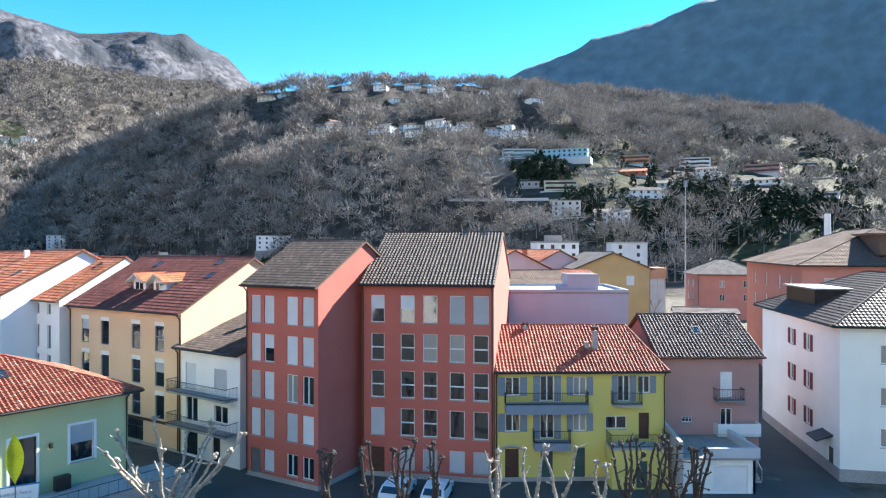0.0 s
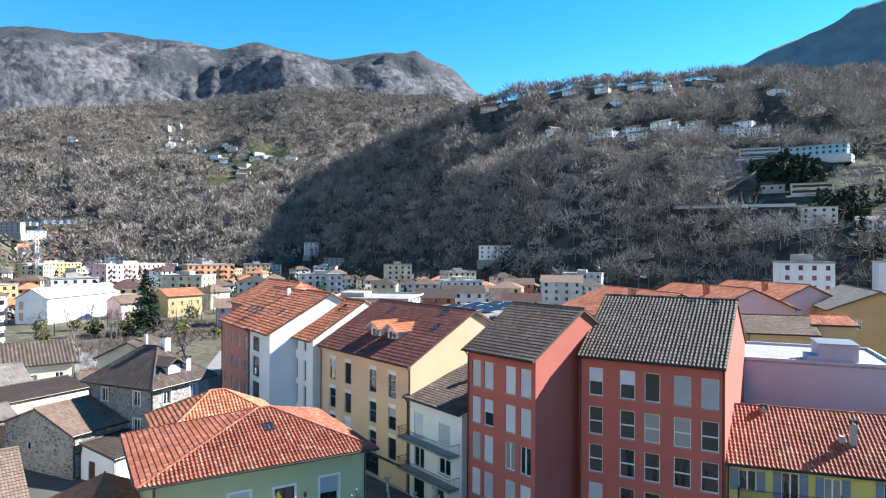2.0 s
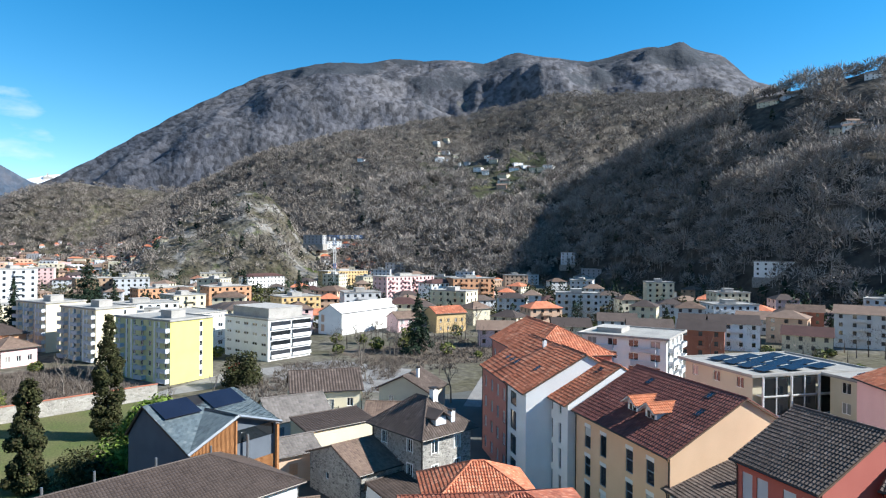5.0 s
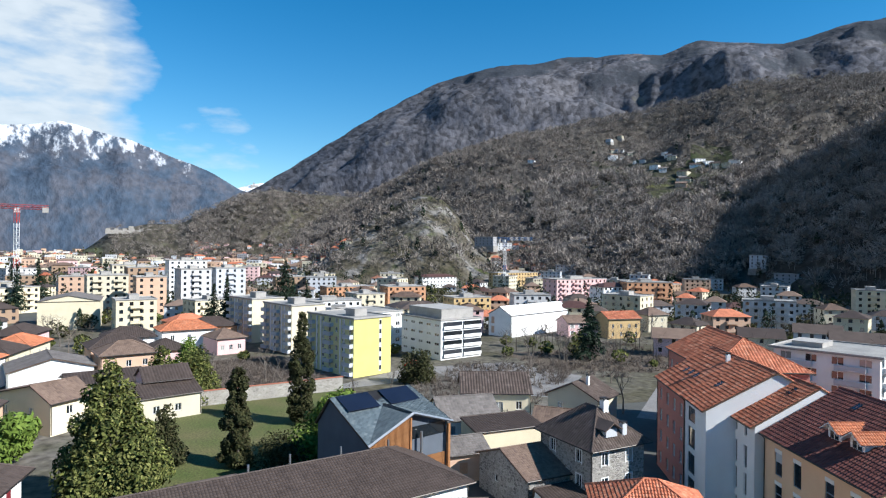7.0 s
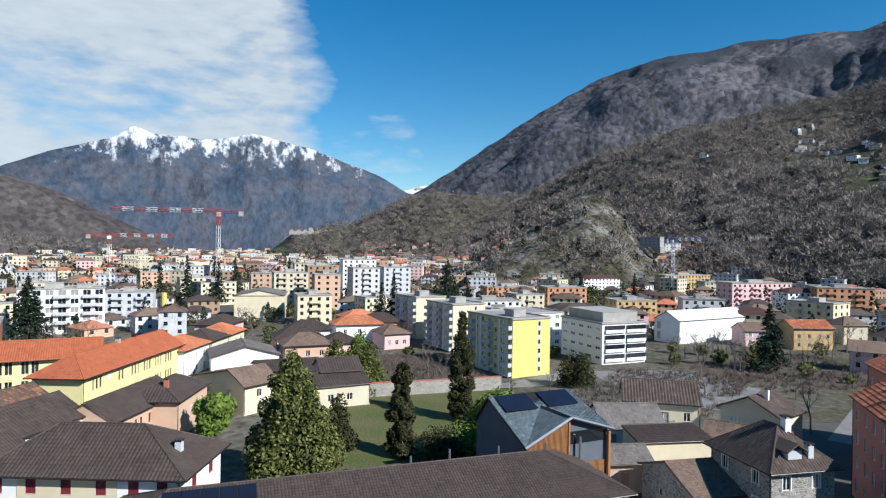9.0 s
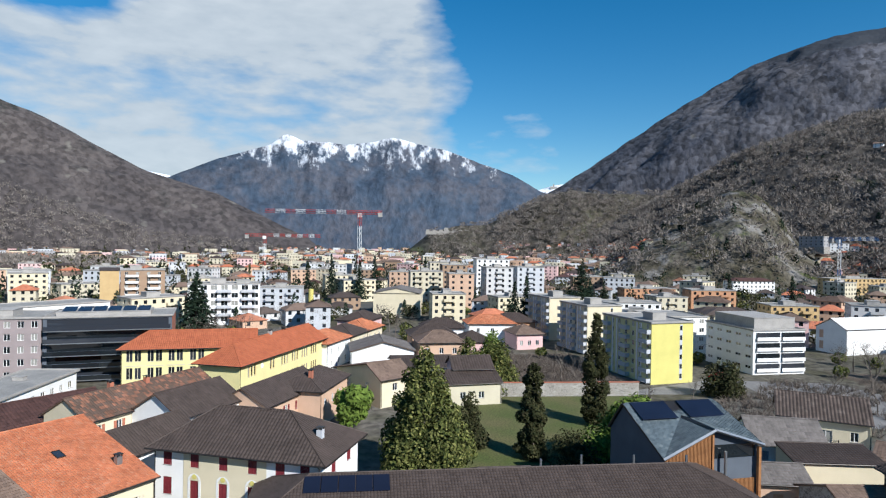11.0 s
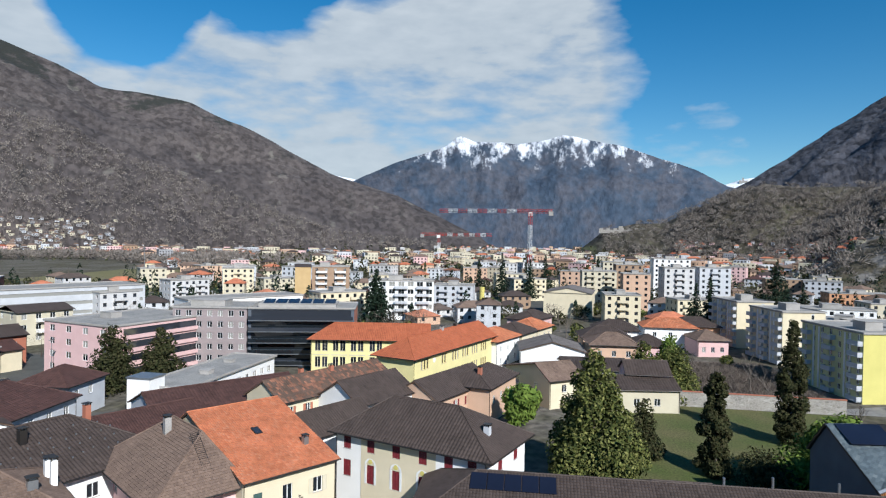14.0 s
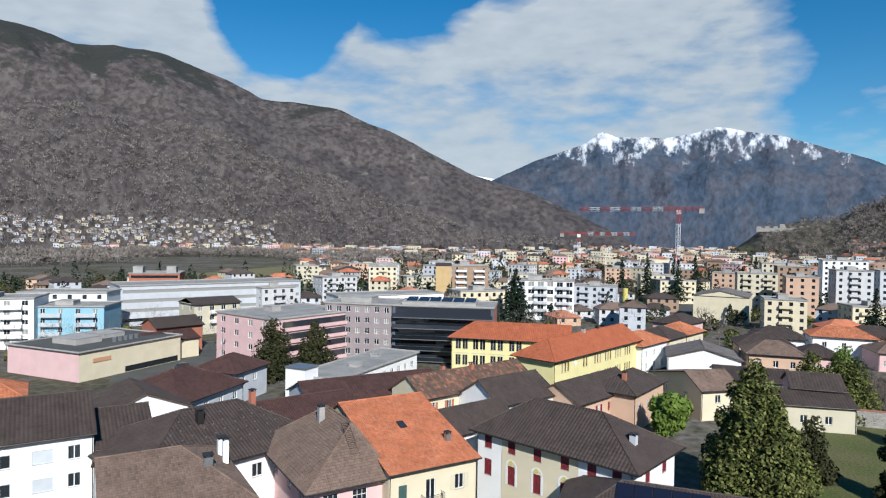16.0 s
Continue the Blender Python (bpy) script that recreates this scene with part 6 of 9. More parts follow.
    wl = house("apartment_house", -35.4, -76.2, 146, 19.5, 13.5, 10.2, "white", "white apartment house with grey tiled roof and blinds", dict(rise=3.2, kind="grey", oe=0.6, og=0.3), {"f": grid([1.5, 5.5, 9.5, 13.5], [7.2, 4.0, 0.9], 2.0, 1.5, "bbwb") + grid([16.9], [7.2, 4.0, 0.9], 1.3, 1.6, "w")})
    house("town_house", -51.9, -65.3, 146, 6.4, 13.0, 8.0, "vanilla", "narrow cream town house with red shutters and grey shingle roof", dict(rise=3.0, kind="grey", oe=0.4, og=0.1), {"f": [(1.2, 5.2, 1.0, 1.5), (4.0, 5.2, 1.0, 1.5), (1.2, 2.0, 1.0, 1.6, "w", {"shutters": REDSHUTTER}), (4.0, 2.0, 1.0, 1.6, "w", {"shutters": REDSHUTTER})]})
    house("village_house", -48.0, -92.0, 146, 11, 10, 10.4, "beige", "village house with an orange hipped roof", dict(rise=2.2, kind="orange", hipl=4, hipr=4, oe=0.5), {"f": grid([2, 6], [6], 1.2, 1.5)})
    tr = house("terrace_house", -63.5, -79.5, 150, 12.5, 12.0, 6.8, "white", "white house with a planted terrace under a dark gable", dict(rise=2.6, kind="grey", oe=0.4, og=0.4, axis="y"), {"f": [(2.0, 4.0, 2.0, 2.2, "f", {"sill": False}), (8, 4.2, 1.4, 1.6)]})
    balcony(tr, Matrix.Identity(4), 0.3, 3.9, 8.0, 2.2, 1.0, 0.2, WHITE, IRON)
    house("village_house", -75.5, -76.5, 186, 17.0, 15.0, 6.4, "palegrey", "grey village house with a wide plum-brown hipped roof", dict(rise=3.3, kind="plum", hipl=7, hipr=6, oe=0.7), {"f": grid([2, 6, 10, 14], [3.6], 1.2, 1.5), "l": grid([3, 8], [3.6], 1.2, 1.5)})
    house("village_house", -97.0, -84.0, 186, 11.0, 10.0, 6.4, "palegrey", "grey village house with a plum-brown hipped roof", dict(rise=2.4, kind="plum", hipl=4.5, hipr=4.5, oe=0.6), {"f": grid([2, 6], [3.6], 1.2, 1.5)})
    house("village_house", -66.0, -62.5, 150, 24.0, 11.0, 5.4, "white", "white house with a long plum-brown tiled roof", dict(rise=2.4, kind="plum", hipl=6, oe=0.6, og=0.3), {"f": grid([3, 8, 13, 18], [2.6], 1.2, 1.5)})
    lm = house("village_house", -85.6, -58.6, 142, 25.0, 13.0, 5.6, "palegrey", "pale blue-grey house with a long plum-brown roof and white balcony", dict(rise=2.6, kind="plum", oe=0.8, og=0.4), {"f": grid([4, 9, 14], [2.8], 1.4, 1.6), "r": [(3, 3.2, 2.0, 1.4), (7.5, 2.8, 1.6, 2.2, "f", {"sill": False})]})
    balcony(lm, FACE["r"](25, 13), 7.0, 2.6, 3.0, 1.1, 1.0, 0.16, WHITE, WHITE, True)
    sh = house("town_house", -93.0, -42.0, 152, 26.0, 9.0, 7.2, "vanilla", "cream shuttered town house with a patchy rust tiled roof", dict(rise=2.6, kind="patchy", oe=0.6, og=0.3), {"f": grid([1.5, 5, 8.5, 12, 15.5, 19, 22.5], [4.4, 1.4], 1.0, 1.6, "w", shutters=STUCCO["brick"])})
    chimney(sh, 8, 5.0, 9.4, 1.2, 0.7, STUCCO["brick"])
    chimney(sh, 14, 4.0, 9.2, 1.2, 0.7, STUCCO["brick"])
    house("town_house", -78.5, -31.0, 152, 12.0, 7.0, 6.8, "white", "small white house with dark roof behind the villa", dict(rise=2.4, kind="grey", oe=0.5, og=0.3), {"f": grid([2, 6], [3.6], 1, 1.5)})
    n = house("town_house", -95.0, -29.5, 152, 13.0, 10.0, 7.0, "white", "white gabled house with a round attic window", dict(rise=3.0, kind="grey", oe=0.5, og=0.5), {"f": grid([2, 8], [4], 1.1, 1.5), "r": [(4.2, 4.5, 1.1, 1.6)]})
    house("town_house", -104.0, -19.0, 158, 20.0, 9.0, 6.2, "peach", "peach town house with a dark stepped roof", dict(rise=2.6, kind="grey", oe=0.5, og=0.3), {"f": grid([2, 6, 10, 14], [3.4], 1.0, 1.5, "w", shutters=REDSHUTTER), "r": [(3, 3, 1, 1.6)]})
    k = house("town_house", -112.5, -11.0, 165, 15.0, 9.0, 6.8, "peach", "peach house with a terrace under a dark hipped roof", dict(rise=2.2, kind="grey", hipl=4, hipr=4, oe=0.6), {"f": grid([2, 6, 10], [3.4], 1.0, 1.5)})
    chimney(k, 3.0, 3.0, 8.2, 1.4, 0.7, STUCCO["brick"])
    house("village_house", -138.5, -10.0, 37, 16.0, 8.0, 6.0, "vanilla", "pale cream house with a shallow brown gable roof", dict(rise=2.4, kind="taupe", oe=0.7, og=0.5, axis="y", ry=4.5), {"f": [(10.6, 3.0, 1.2, 1.5, "x"), (4, 3, 1.1, 1.4)], "r": grid([3], [3.2], 1.2, 1.5)})
    house("workshop", -161.0, -8.0, 95, 16.0, 14.0, 5.6, "white", "white workshop hall with a shallow grey gable roof", dict(rise=2.3, kind="ash", oe=0.5, og=0.5, axis="y"), {})
    house("workshop", -143.5, 2.5, 95, 14.0, 12.0, 4.8, "palegrey", "workshop with a low dark brown roof", dict(rise=1.6, kind="grey", oe=0.5, og=0.5), {})
    house("village_house", -126.0, 8.0, 100, 17.0, 10.0, 4.6, "beige", "low shed range with dark tiled roof", dict(rise=1.8, kind="grey", oe=0.4, og=0.3), {"f": grid([3, 8, 12], [1.4], 1.2, 1.4)})
    v = house("village_house", -132.0, 15.0, 95, 8.5, 8.0, 6.8, "rose", "pale plastered house with brown shutters by the garden wall", dict(rise=2.0, kind="grey", oe=0.5, og=0.4), {"f": grid([2.2, 5.4], [3.9, 1.0], 0.9, 1.4, "w", shutters=STUCCO["brick"]), "r": grid([3], [3.9, 1.0], 0.9, 1.4, "w")})


def school():
    B = STUCCO["beige"]
    ob = house("school_building", -127.0, -28.3, 161, 40.0, 9.4, 8.9, "lemon", "long yellow school wing with an orange hipped roof", dict(rise=3.0, kind="coral", hipl=5.0, oe=0.9, og=0.3, coarse=1.7),
               {"f": [(x + k * 1.2, z, 0.75, 2.1, "s", {"frame_m": STUCCO["ochre"]}) for z in (5.5, 1.6) for x, n in ((3, 3), (12, 2), (17, 3), (22, 3), (27, 3), (32, 3)) for k in range(n)]}, category="school")
    oculus = bmesh.new()
    tube(oculus, (8.6, -0.06, 6.9), (8.6, 0.05, 6.9), 0.55, n=16)
    part("round_window", oculus, WHITE, ob)
    ob2 = house("school_building", -146.0, -58.5, 100, 29.0, 10.0, 8.9, "lemon", "yellow school wing with tall dark windows and orange roof", dict(rise=3.0, kind="coral", hipl=5.0, oe=0.9, og=0.3, coarse=1.7),
                {"f": [(x + k * 1.75, z, 1.35, h, "w", {"glass": DARKGLASS, "frame_m": B}) for z, h in ((5.6, 2.6), (1.6, 2.6)) for x in (1.0, 5.4, 9.8, 14.4) for k in range(2)]}, category="school")
    for x in (0.6, 5.0, 9.4, 14.0):
        part("string_course", boxes((x, -0.06, 4.55, x + 4.0, -0.003, 4.75)), B, ob2)
    chimney(ob, 20, 4.6, 11.6, 1.0, 0.8, CONCRETE)
    chimney(ob, 27, 4.9, 11.6, 0.9, 0.7, METAL)
    low = block_low("low_building", -103.0, -65.0, 178, 34.0, 10.0, 5.4)
    return low


def block_low(name, x, y, turn, w, d, h):
    """A low flat-roofed range with a stair tower at its end."""
    ob = thing(name, x, y, 0, turn, "low white building with a grey gravel roof and brick end", "building")
    m = Matrix.Identity(4)
    holes = [(2.0 + i * 3.2, 2.6, 1.4, 1.3) for i in range(10)]
    part("wall", facade(w, h, holes), STUCCO["white"], ob)
    for o in holes:
        window(ob, m, *o)
    part("wall", facade(d, h, []), STUCCO["white"], ob, at=FACE["l"](w, d))
    part("wall", facade(d, h, []), STUCCO["brick"], ob, at=FACE["r"](w, d))
    part("wall", facade(w, h, []), STUCCO["white"], ob, at=FACE["b"](w, d))
    flat_top(ob, w, d, h, 0.3, 0.5, boxes_on=((12, 3, 14, 5, 0.9), (24, 5, 25.5, 7, 0.8)))
    t = thing("stair_tower", x + 3.0, y - 5.0, 0, turn, "white box-shaped stair tower with a pale metal cap", "building")
    part("wall", boxes((0, 0, 0, 4.2, 4.6, 7.6)), STUCCO["white"], t)
    part("roof", boxes((-0.15, -0.15, 7.603, 4.35, 4.75, 7.9)), ZINC, t)
    return ob


shutter_house()
roof_cluster()
school()


# ---- the town beyond ----
def quick_window(w, h):
    bm = frame_bm(w, h, "w")
    me = done(bm, WHITE)
    me.materials.append(GLASS)
    b2 = bmesh.new()
    b2.from_mesh(me)
    vs = [b2.verts.new(p) for p in ((0.02, 0.14, 0.02), (w - 0.02, 0.14, 0.02), (w - 0.02, 0.14, h - 0.02), (0.02, 0.14, h - 0.02))]
    b2.faces.new(vs).material_index = 1
    b2.to_mesh(me)
    b2.free()
    return me


def block(name, x, y, turn, w, d, floors, plaster, label, fh=2.85, faces="flr", step=3.2, ww=1.3, wh=1.5, balconies="", roofing=None, top=(), over=0.25, z=0.0, single=True, rail=None, category="apartment block", group="", base=0.6, glass=None, bands=False, accents=None, topping=None):
    """A block of flats or offices: storeys of windows in real openings, balconies, a flat or pitched roof."""
    ob = thing(name, x, y, z, turn, label, category, group)
    h = base + floors * fh
    shell = bmesh.new()
    for face in "frbl":
        L = w if face in "fb" else d
        m = FACE[face](w, d)
        holes = []
        if face in faces:
            if bands:
                holes = [(0.8, base + k * fh + 0.9, L - 1.6, wh) for k in range(floors)]
            else:
                n = max(1, int((L - 0.8) / step))
                gap = L / n
                holes = [(gap * (i + 0.5) - ww / 2, base + k * fh + 0.85, ww, wh) for k in range(floors) for i in range(n)]
        sheet = facade(L, h, holes)
        if single or bands:
            part("wall", sheet, STUCCO[(accents or {}).get(face, plaster)], ob, at=m)
        else:
            sheet.transform(m)
            tmp = bpy.data.meshes.new("t")
            sheet.to_mesh(tmp)
            sheet.free()
            shell.from_mesh(tmp)
            bpy.data.meshes.remove(tmp)
        if holes and single and not bands:
            key = (round(ww, 2), round(wh, 2))
            if ("qw", key) not in POOL:
                POOL[("qw", key)] = quick_window(ww, wh)
            for o in holes:
                part("window", POOL[("qw", key)], parent=ob, at=m @ Matrix.Translation((o[0], 0, o[1])))
        elif holes and bands:
            for k in range(floors):
                part("window_band", pooled(("wb", round(L, 1), round(wh, 2), (glass or DARKGLASS).name), lambda: boxes((0.3, 0.15, 0, L - 0.3, 0.2, wh + 0.4)), glass or DARKGLASS), parent=ob, at=m @ Matrix.Translation((0, 0, base + k * fh + 0.75)))
        if face in balconies:
            n = max(1, int(L / 9.0))
            for k in range(1, floors):
                for i in range(n):
                    bw = min(4.5 if not single else 5.5, L / n - 1.5)
                    at_x, at_z = L * (i + 0.5) / n - bw / 2, base + k * fh + 0.02
                    if single:
                        balcony(ob, m, at_x, at_z, bw, 1.3, 0.95, 0.16, rail or WHITE, rail or WHITE, True)
                    else:
                        tone = STUCCO[plaster]
                        part("balcony", pooled(("fb", round(bw, 1), tone.name), lambda: boxes((0, -1.2, -0.15, bw, -0.003, 0), (0, -1.2, 0.002, bw, -1.1, 0.95), (0, -1.1, 0.002, 0.08, -0.003, 0.95), (bw - 0.08, -1.1, 0.002, bw, -0.003, 0.95)), tone), parent=ob, at=m @ Matrix.Translation((at_x, 0, at_z)))
    if single or bands:
        shell.free()
    else:
        bmesh.ops.remove_doubles(shell, verts=shell.verts[:], dist=0.0005)
        part("wall", shell, STUCCO[plaster], ob)
        for k in range(floors):
            part("window_band", pooled(("ring", round(w, 1), round(d, 1), round(wh, 2)), lambda: boxes((0.24, 0.24, 0, w - 0.24, d - 0.24, wh + 0.3)), glass or DARKGLASS), parent=ob, at=Matrix.Translation((0, 0, base + k * fh + 0.7)))
    if roofing:
        roof(ob, w, d, h, **{**dict(tiles=False, pipes=False), **roofing})
    else:
        flat_top(ob, w, d, h, 0.3, over, top=topping, boxes_on=top)
    return ob


def middle_town():
    # three slab blocks with balconies on the long side
    for x, y, s, lab in ((-145.8, 64.4, "canary", "six-storey lemon yellow apartment block with white balconies"), (-187.0, 62.0, "vanilla", "six-storey cream apartment block with white balconies"), (-216.0, 57.8, "vanilla", "six-storey cream apartment block with white balconies")):
        d = 21.0 if s == "canary" else 17.0
        ob = block("apartment_block", x, y, 103, 12.2, d, 6, s, lab, 2.36, "l", 2.6, 1.0, 1.3, "", None, ((4, 5, 8, 9, 2.0),), group="slab blocks", accents={"l": "lime"} if s == "canary" else None)
        m = FACE["l"](12.2, d)
        strip = boxes((8.2, -0.02, 0.8, 9.0, -0.003, 14.4))
        part("stair_glazing", strip, STUCCO["palegrey"], ob)
        for k in range(6):
            part("stair_window", boxes((8.28, -0.05, 1.2 + k * 2.36, 8.92, -0.024, 2.3 + k * 2.36)), DARKGLASS, ob)
            bays = ((0.2, 3.4), (d - 3.6, 3.4), (d * 0.5 - 1.6, 3.2))
            for u, bw in bays:
                balcony(ob, m, u, 0.55 + k * 2.36, bw, 1.2, 0.9, 0.14, STUCCO["palegrey"], STUCCO["palegrey"], True)
        for u in (4.3, 6.2, d - 6.0, d - 4.3):
            part("pilaster", boxes((u, -0.12, 0.3, u + 0.5, -0.003, 14.5)), WHITE, ob, at=m)
    wt = block("apartment_block", -156.8, 97.0, 96, 15.6, 20.5, 4, "white", "white apartment block with dark loggias and a set-back top floor", 2.75, "l", 3.4, 2.2, 0.8, "", None, ((2.5, 3, 15, 20, 3.0),))
    for k in range(4):
        for u in (1.0, 8.6):
            lg = part("loggia", boxes((u, -0.35, 0.9 + k * 2.75, u + 6.8, -0.02, 2.9 + k * 2.75)), DARKGLASS, wt)
            part("railing", boxes((u - 0.1, -0.55, 0.75 + k * 2.75, u + 6.9, -0.45, 1.7 + k * 2.75)), WHITE, lg)
    block("apartment_block", -186.0, 86.0, 98, 15.0, 18.0, 4, "white", "white apartment block with rounded balconies", 2.75, "fl", 3.4, 1.6, 1.3, "f")
    house("hall", -185.2, 145.3, 103, 39.0, 11.0, 8.2, "white", "white plastered hall with a pale metal gable roof", dict(rise=3.0, kind="pale", oe=0.25, og=0.25), {"l": [(1.2, 4.6, 1.6, 2.6, "d", {"frame_m": STUCCO["peach"]}), (1.2, 1.0, 1.6, 2.6, "d", {"frame_m": STUCCO["peach"]})]}, category="hall")
    house("town_house", -176.0, 165.0, 75, 13, 9, 5.6, "rose", "pink house with a brown tiled roof", dict(rise=2.2, kind="taupe", oe=0.5, og=0.3, coarse=1.6), {"f": grid([1.5, 5, 8.5], [1, 3.4], 1, 1.4, "w", shutters=WHITE)})
    house("town_house", -166.0, 176.0, 75, 14, 10, 7.5, "ochre", "ochre house with a brown tiled roof", dict(rise=2.2, kind="rust", oe=0.5, og=0.3, coarse=1.6), {"f": grid([1.5, 5, 8.5, 11.5], [1, 4], 1, 1.4, "w")})
    house("town_house", -172.0, 205.0, 80, 10, 9, 7.2, "beige", "beige hipped house behind bare trees", dict(rise=2.4, kind="taupe", hipl=4, hipr=4, oe=0.6, coarse=1.6), {"f": grid([1.5, 6.5], [1, 4], 1, 1.4, "w")})
    # white blocks and long rows north of the square
    wb = block("apartment_block", -77.4, 132.9, 11, 19.5, 18.0, 4, "white", "white flat-roofed apartment block with glass balconies", 2.95, "fr", 3.9, 2.2, 1.6, "fr", None, ((2, 5, 8, 12, 1.2),), over=0.8, rail=STUCCO["palegrey"])
    for x, y, ang, w, d in ((-44.2, 112.0, -31, 16.0, 22.0), (-22.0, 113.5, -31, 17.0, 28.0)):
        sb = block("apartment_block", x, y, ang, w, d, 4, "beige", "beige flat-roofed apartment block with loggias and solar panels", 3.1, "f", 4.5, 1.6, 1.7, "", None, (), over=0.9)
        m = FACE["r"](w, d)
        for k in range(4):
            for i in range(int(d / 5.5)):
                lg = part("loggia", boxes((0.6 + i * 5.4, -1.6, 0.75 + k * 3.1, 5.4 + i * 5.4, -0.02, 0.95 + k * 3.1), (0.5 + i * 5.4, -1.6, 0.95 + k * 3.1, 0.75 + i * 5.4, -1.3, 3.8 + k * 3.1), (3.0 + i * 5.4, -1.6, 0.95 + k * 3.1, 3.15 + i * 5.4, -1.46, 3.8 + k * 3.1)), STUCCO["chalk"], sb, at=m)
                part("glazing", boxes((0.8 + i * 5.4, -1.45, 0.953 + k * 3.1, 5.3 + i * 5.4, -1.4, 3.6 + k * 3.1)), DARKGLASS, lg)
        for i in range(4):
            for j in range(3):
                part("solar_panel", slab([(2 + i * 3.4, 3 + j * 5.5, 13.5), (4.8 + i * 3.4, 3 + j * 5.5, 13.5), (4.8 + i * 3.4, 6.5 + j * 5.5, 13.95), (2 + i * 3.4, 6.5 + j * 5.5, 13.95)], (0, 0, 0.06)), SOLAR, sb)
    for i, (x, y) in enumerate(((-5.2, 86.0), (5.4, 102.4), (16.0, 118.6))):
        pr = house("row_house", x, y, 37, 17.0, 18.5, 15.4, "rose", "pink terraced house with a shallow red-brown tiled roof", dict(rise=3.2, kind="rust", oe=0.5, og=0.4, axis="y", coarse=1.4), {"r": grid([2, 6, 10, 14], [12.2, 9.2], 1.4, 1.7, "w"), "f": []}, group="pink row")
        for u in (3.0, 10.0):
            balcony(pr, FACE["r"](17, 18.5), u, 12.0, 4.6, 1.4, 1.0, 0.16, WHITE, WHITE)
        chimney(pr, 5, 6, 17.2, 1.4, 0.7, STUCCO["brick"])
    part("base_wall", boxes((-0.3, -0.3, 0, 17.3, -0.05, 14.0)), STUCCO["bordeaux"], bpy.data.objects["row_house"])
    # behind the yellow and pink houses
    oc = house("town_house", 24.3, 115.0, 0, 13.4, 22.0, 15.4, "ochre", "tall ochre plastered house with a grey gable roof", dict(rise=2.8, kind="ash", axis="y", oe=0.7, og=0.5, coarse=1.5), {"f": [(9.2, 12.2, 1.4, 1.7, "v", {"shutters": WHITE}), (3, 12.2, 1.3, 1.6)], "r": grid([3, 9, 15], [9, 12], 1.3, 1.6, "w")})
    house("town_house", 10.2, 94.0, 4, 8.4, 10.0, 13.6, "ochre", "ochre house with a brown roof and a lower wing", dict(rise=1.8, kind="taupe", oe=0.5, og=0.3, coarse=1.4), {"f": grid([1.5, 5], [10.6], 1.2, 1.4, "w")})
    house("town_house", 18.6, 97.0, 4, 5.0, 9.0, 14.6, "ochre", "ochre wing with a flat rust roof", dict(rise=0.8, kind="rust", oe=0.3, og=0.3, coarse=1.4), {"f": grid([1.5], [11], 1.2, 1.4, "w")})
    sa = house("apartment_house", 45.6, 80.0, -15, 24.0, 34.0, 17.0, "salmon", "large salmon-red house with brown hipped roof and dormer", dict(rise=4.6, kind="taupe", axis="y", hipl=11, hipr=11, oe=0.8), {"f": grid([2.5, 8, 13.5, 19], [13.2, 9.8], 1.4, 1.9, "bwwb"), "l": grid([6, 14, 22, 28], [13.2, 9.8], 1.2, 1.9, "w")})
    dm = part("dormer", boxes((9, 1.2, 18.0, 17, 8.0, 20.6)), ROOFLINING, sa)
    part("dormer_roof", boxes((8.4, 0.5, 20.603, 17.6, 9.0, 20.85)), TILE["taupe"], dm)
    part("dormer_window", frame_bm(2.2, 1.6, "w"), WHITE, dm, at=Matrix.Translation((11.8, 1.06, 18.7)))
    part("pane", pane_bm(2.2, 1.6), GLASS, dm, at=Matrix.Translation((11.8, 1.04, 18.7)))
    ph = house("town_house", 68.0, 168.0, -8, 16.0, 14.0, 12.4, "salmon", "salmon-pink villa with a grey-brown hipped roof", dict(rise=3.4, kind="ash", hipl=6.5, hipr=6.5, oe=0.8, coarse=1.6), {"f": grid([5.5, 11.5], [8.6, 5.0], 1.2, 1.8, "w"), "l": grid([3, 8], [8.6, 5.0], 1.2, 1.8, "w")})
    house("shed", 47.0, 128.0, -15, 12, 5, 6.0, "palegrey", "low grey shed along the lane", dict(rise=0.8, kind="ash", oe=0.3, og=0.3, coarse=1.6), {})
    sc = thing("scaffolded_house", 54.0, 186.0, 0, -8, "house under repair with orange netting and scaffold", "building")
    part("wall", boxes((0, 0, 0, 11, 9, 13.0)), STUCCO["palegrey"], sc)
    part("netting", boxes((-0.6, -0.8, 10.2, 11.4, -0.6, 13.2), (-0.8, -0.8, 10.2, -0.6, 9, 13.2)), STUCCO["orange"], sc)
    part("roof", boxes((-0.4, -0.4, 13.0, 11.4, 9.4, 13.3)), STUCCO["orange"], sc)
    pole = bmesh.new()
    for i in range(6):
        tube(pole, (i * 2.2, -1.0, 0), (i * 2.2, -1.0, 14), 0.06, n=4)
    part("scaffold", pole, ZINC, sc)
    block("apartment_block", 31.0, 208.0, 2, 14.0, 12.0, 7, "white", "white flat-roofed block at the foot of the hill", 2.9, "f", 3.0, 1.2, 1.4, "", None, ((4, 3, 9, 8, 2.4),), single=False)
    block("apartment_block", 62.0, 232.0, -4, 13.0, 10.0, 7, "palegrey", "grey flat-roofed tower block", 2.9, "f", 5.0, 1.2, 1.4, single=False)
    # blocks seen along the school road
    block("office_block", -146.0, -96.0, 100, 19.0, 16.0, 5, "mauve", "grey-brown office block with square windows", 2.85, "fl", 2.4, 1.3, 1.5, "", None, ((3, 4, 12, 10, 1.6),), category="office block")
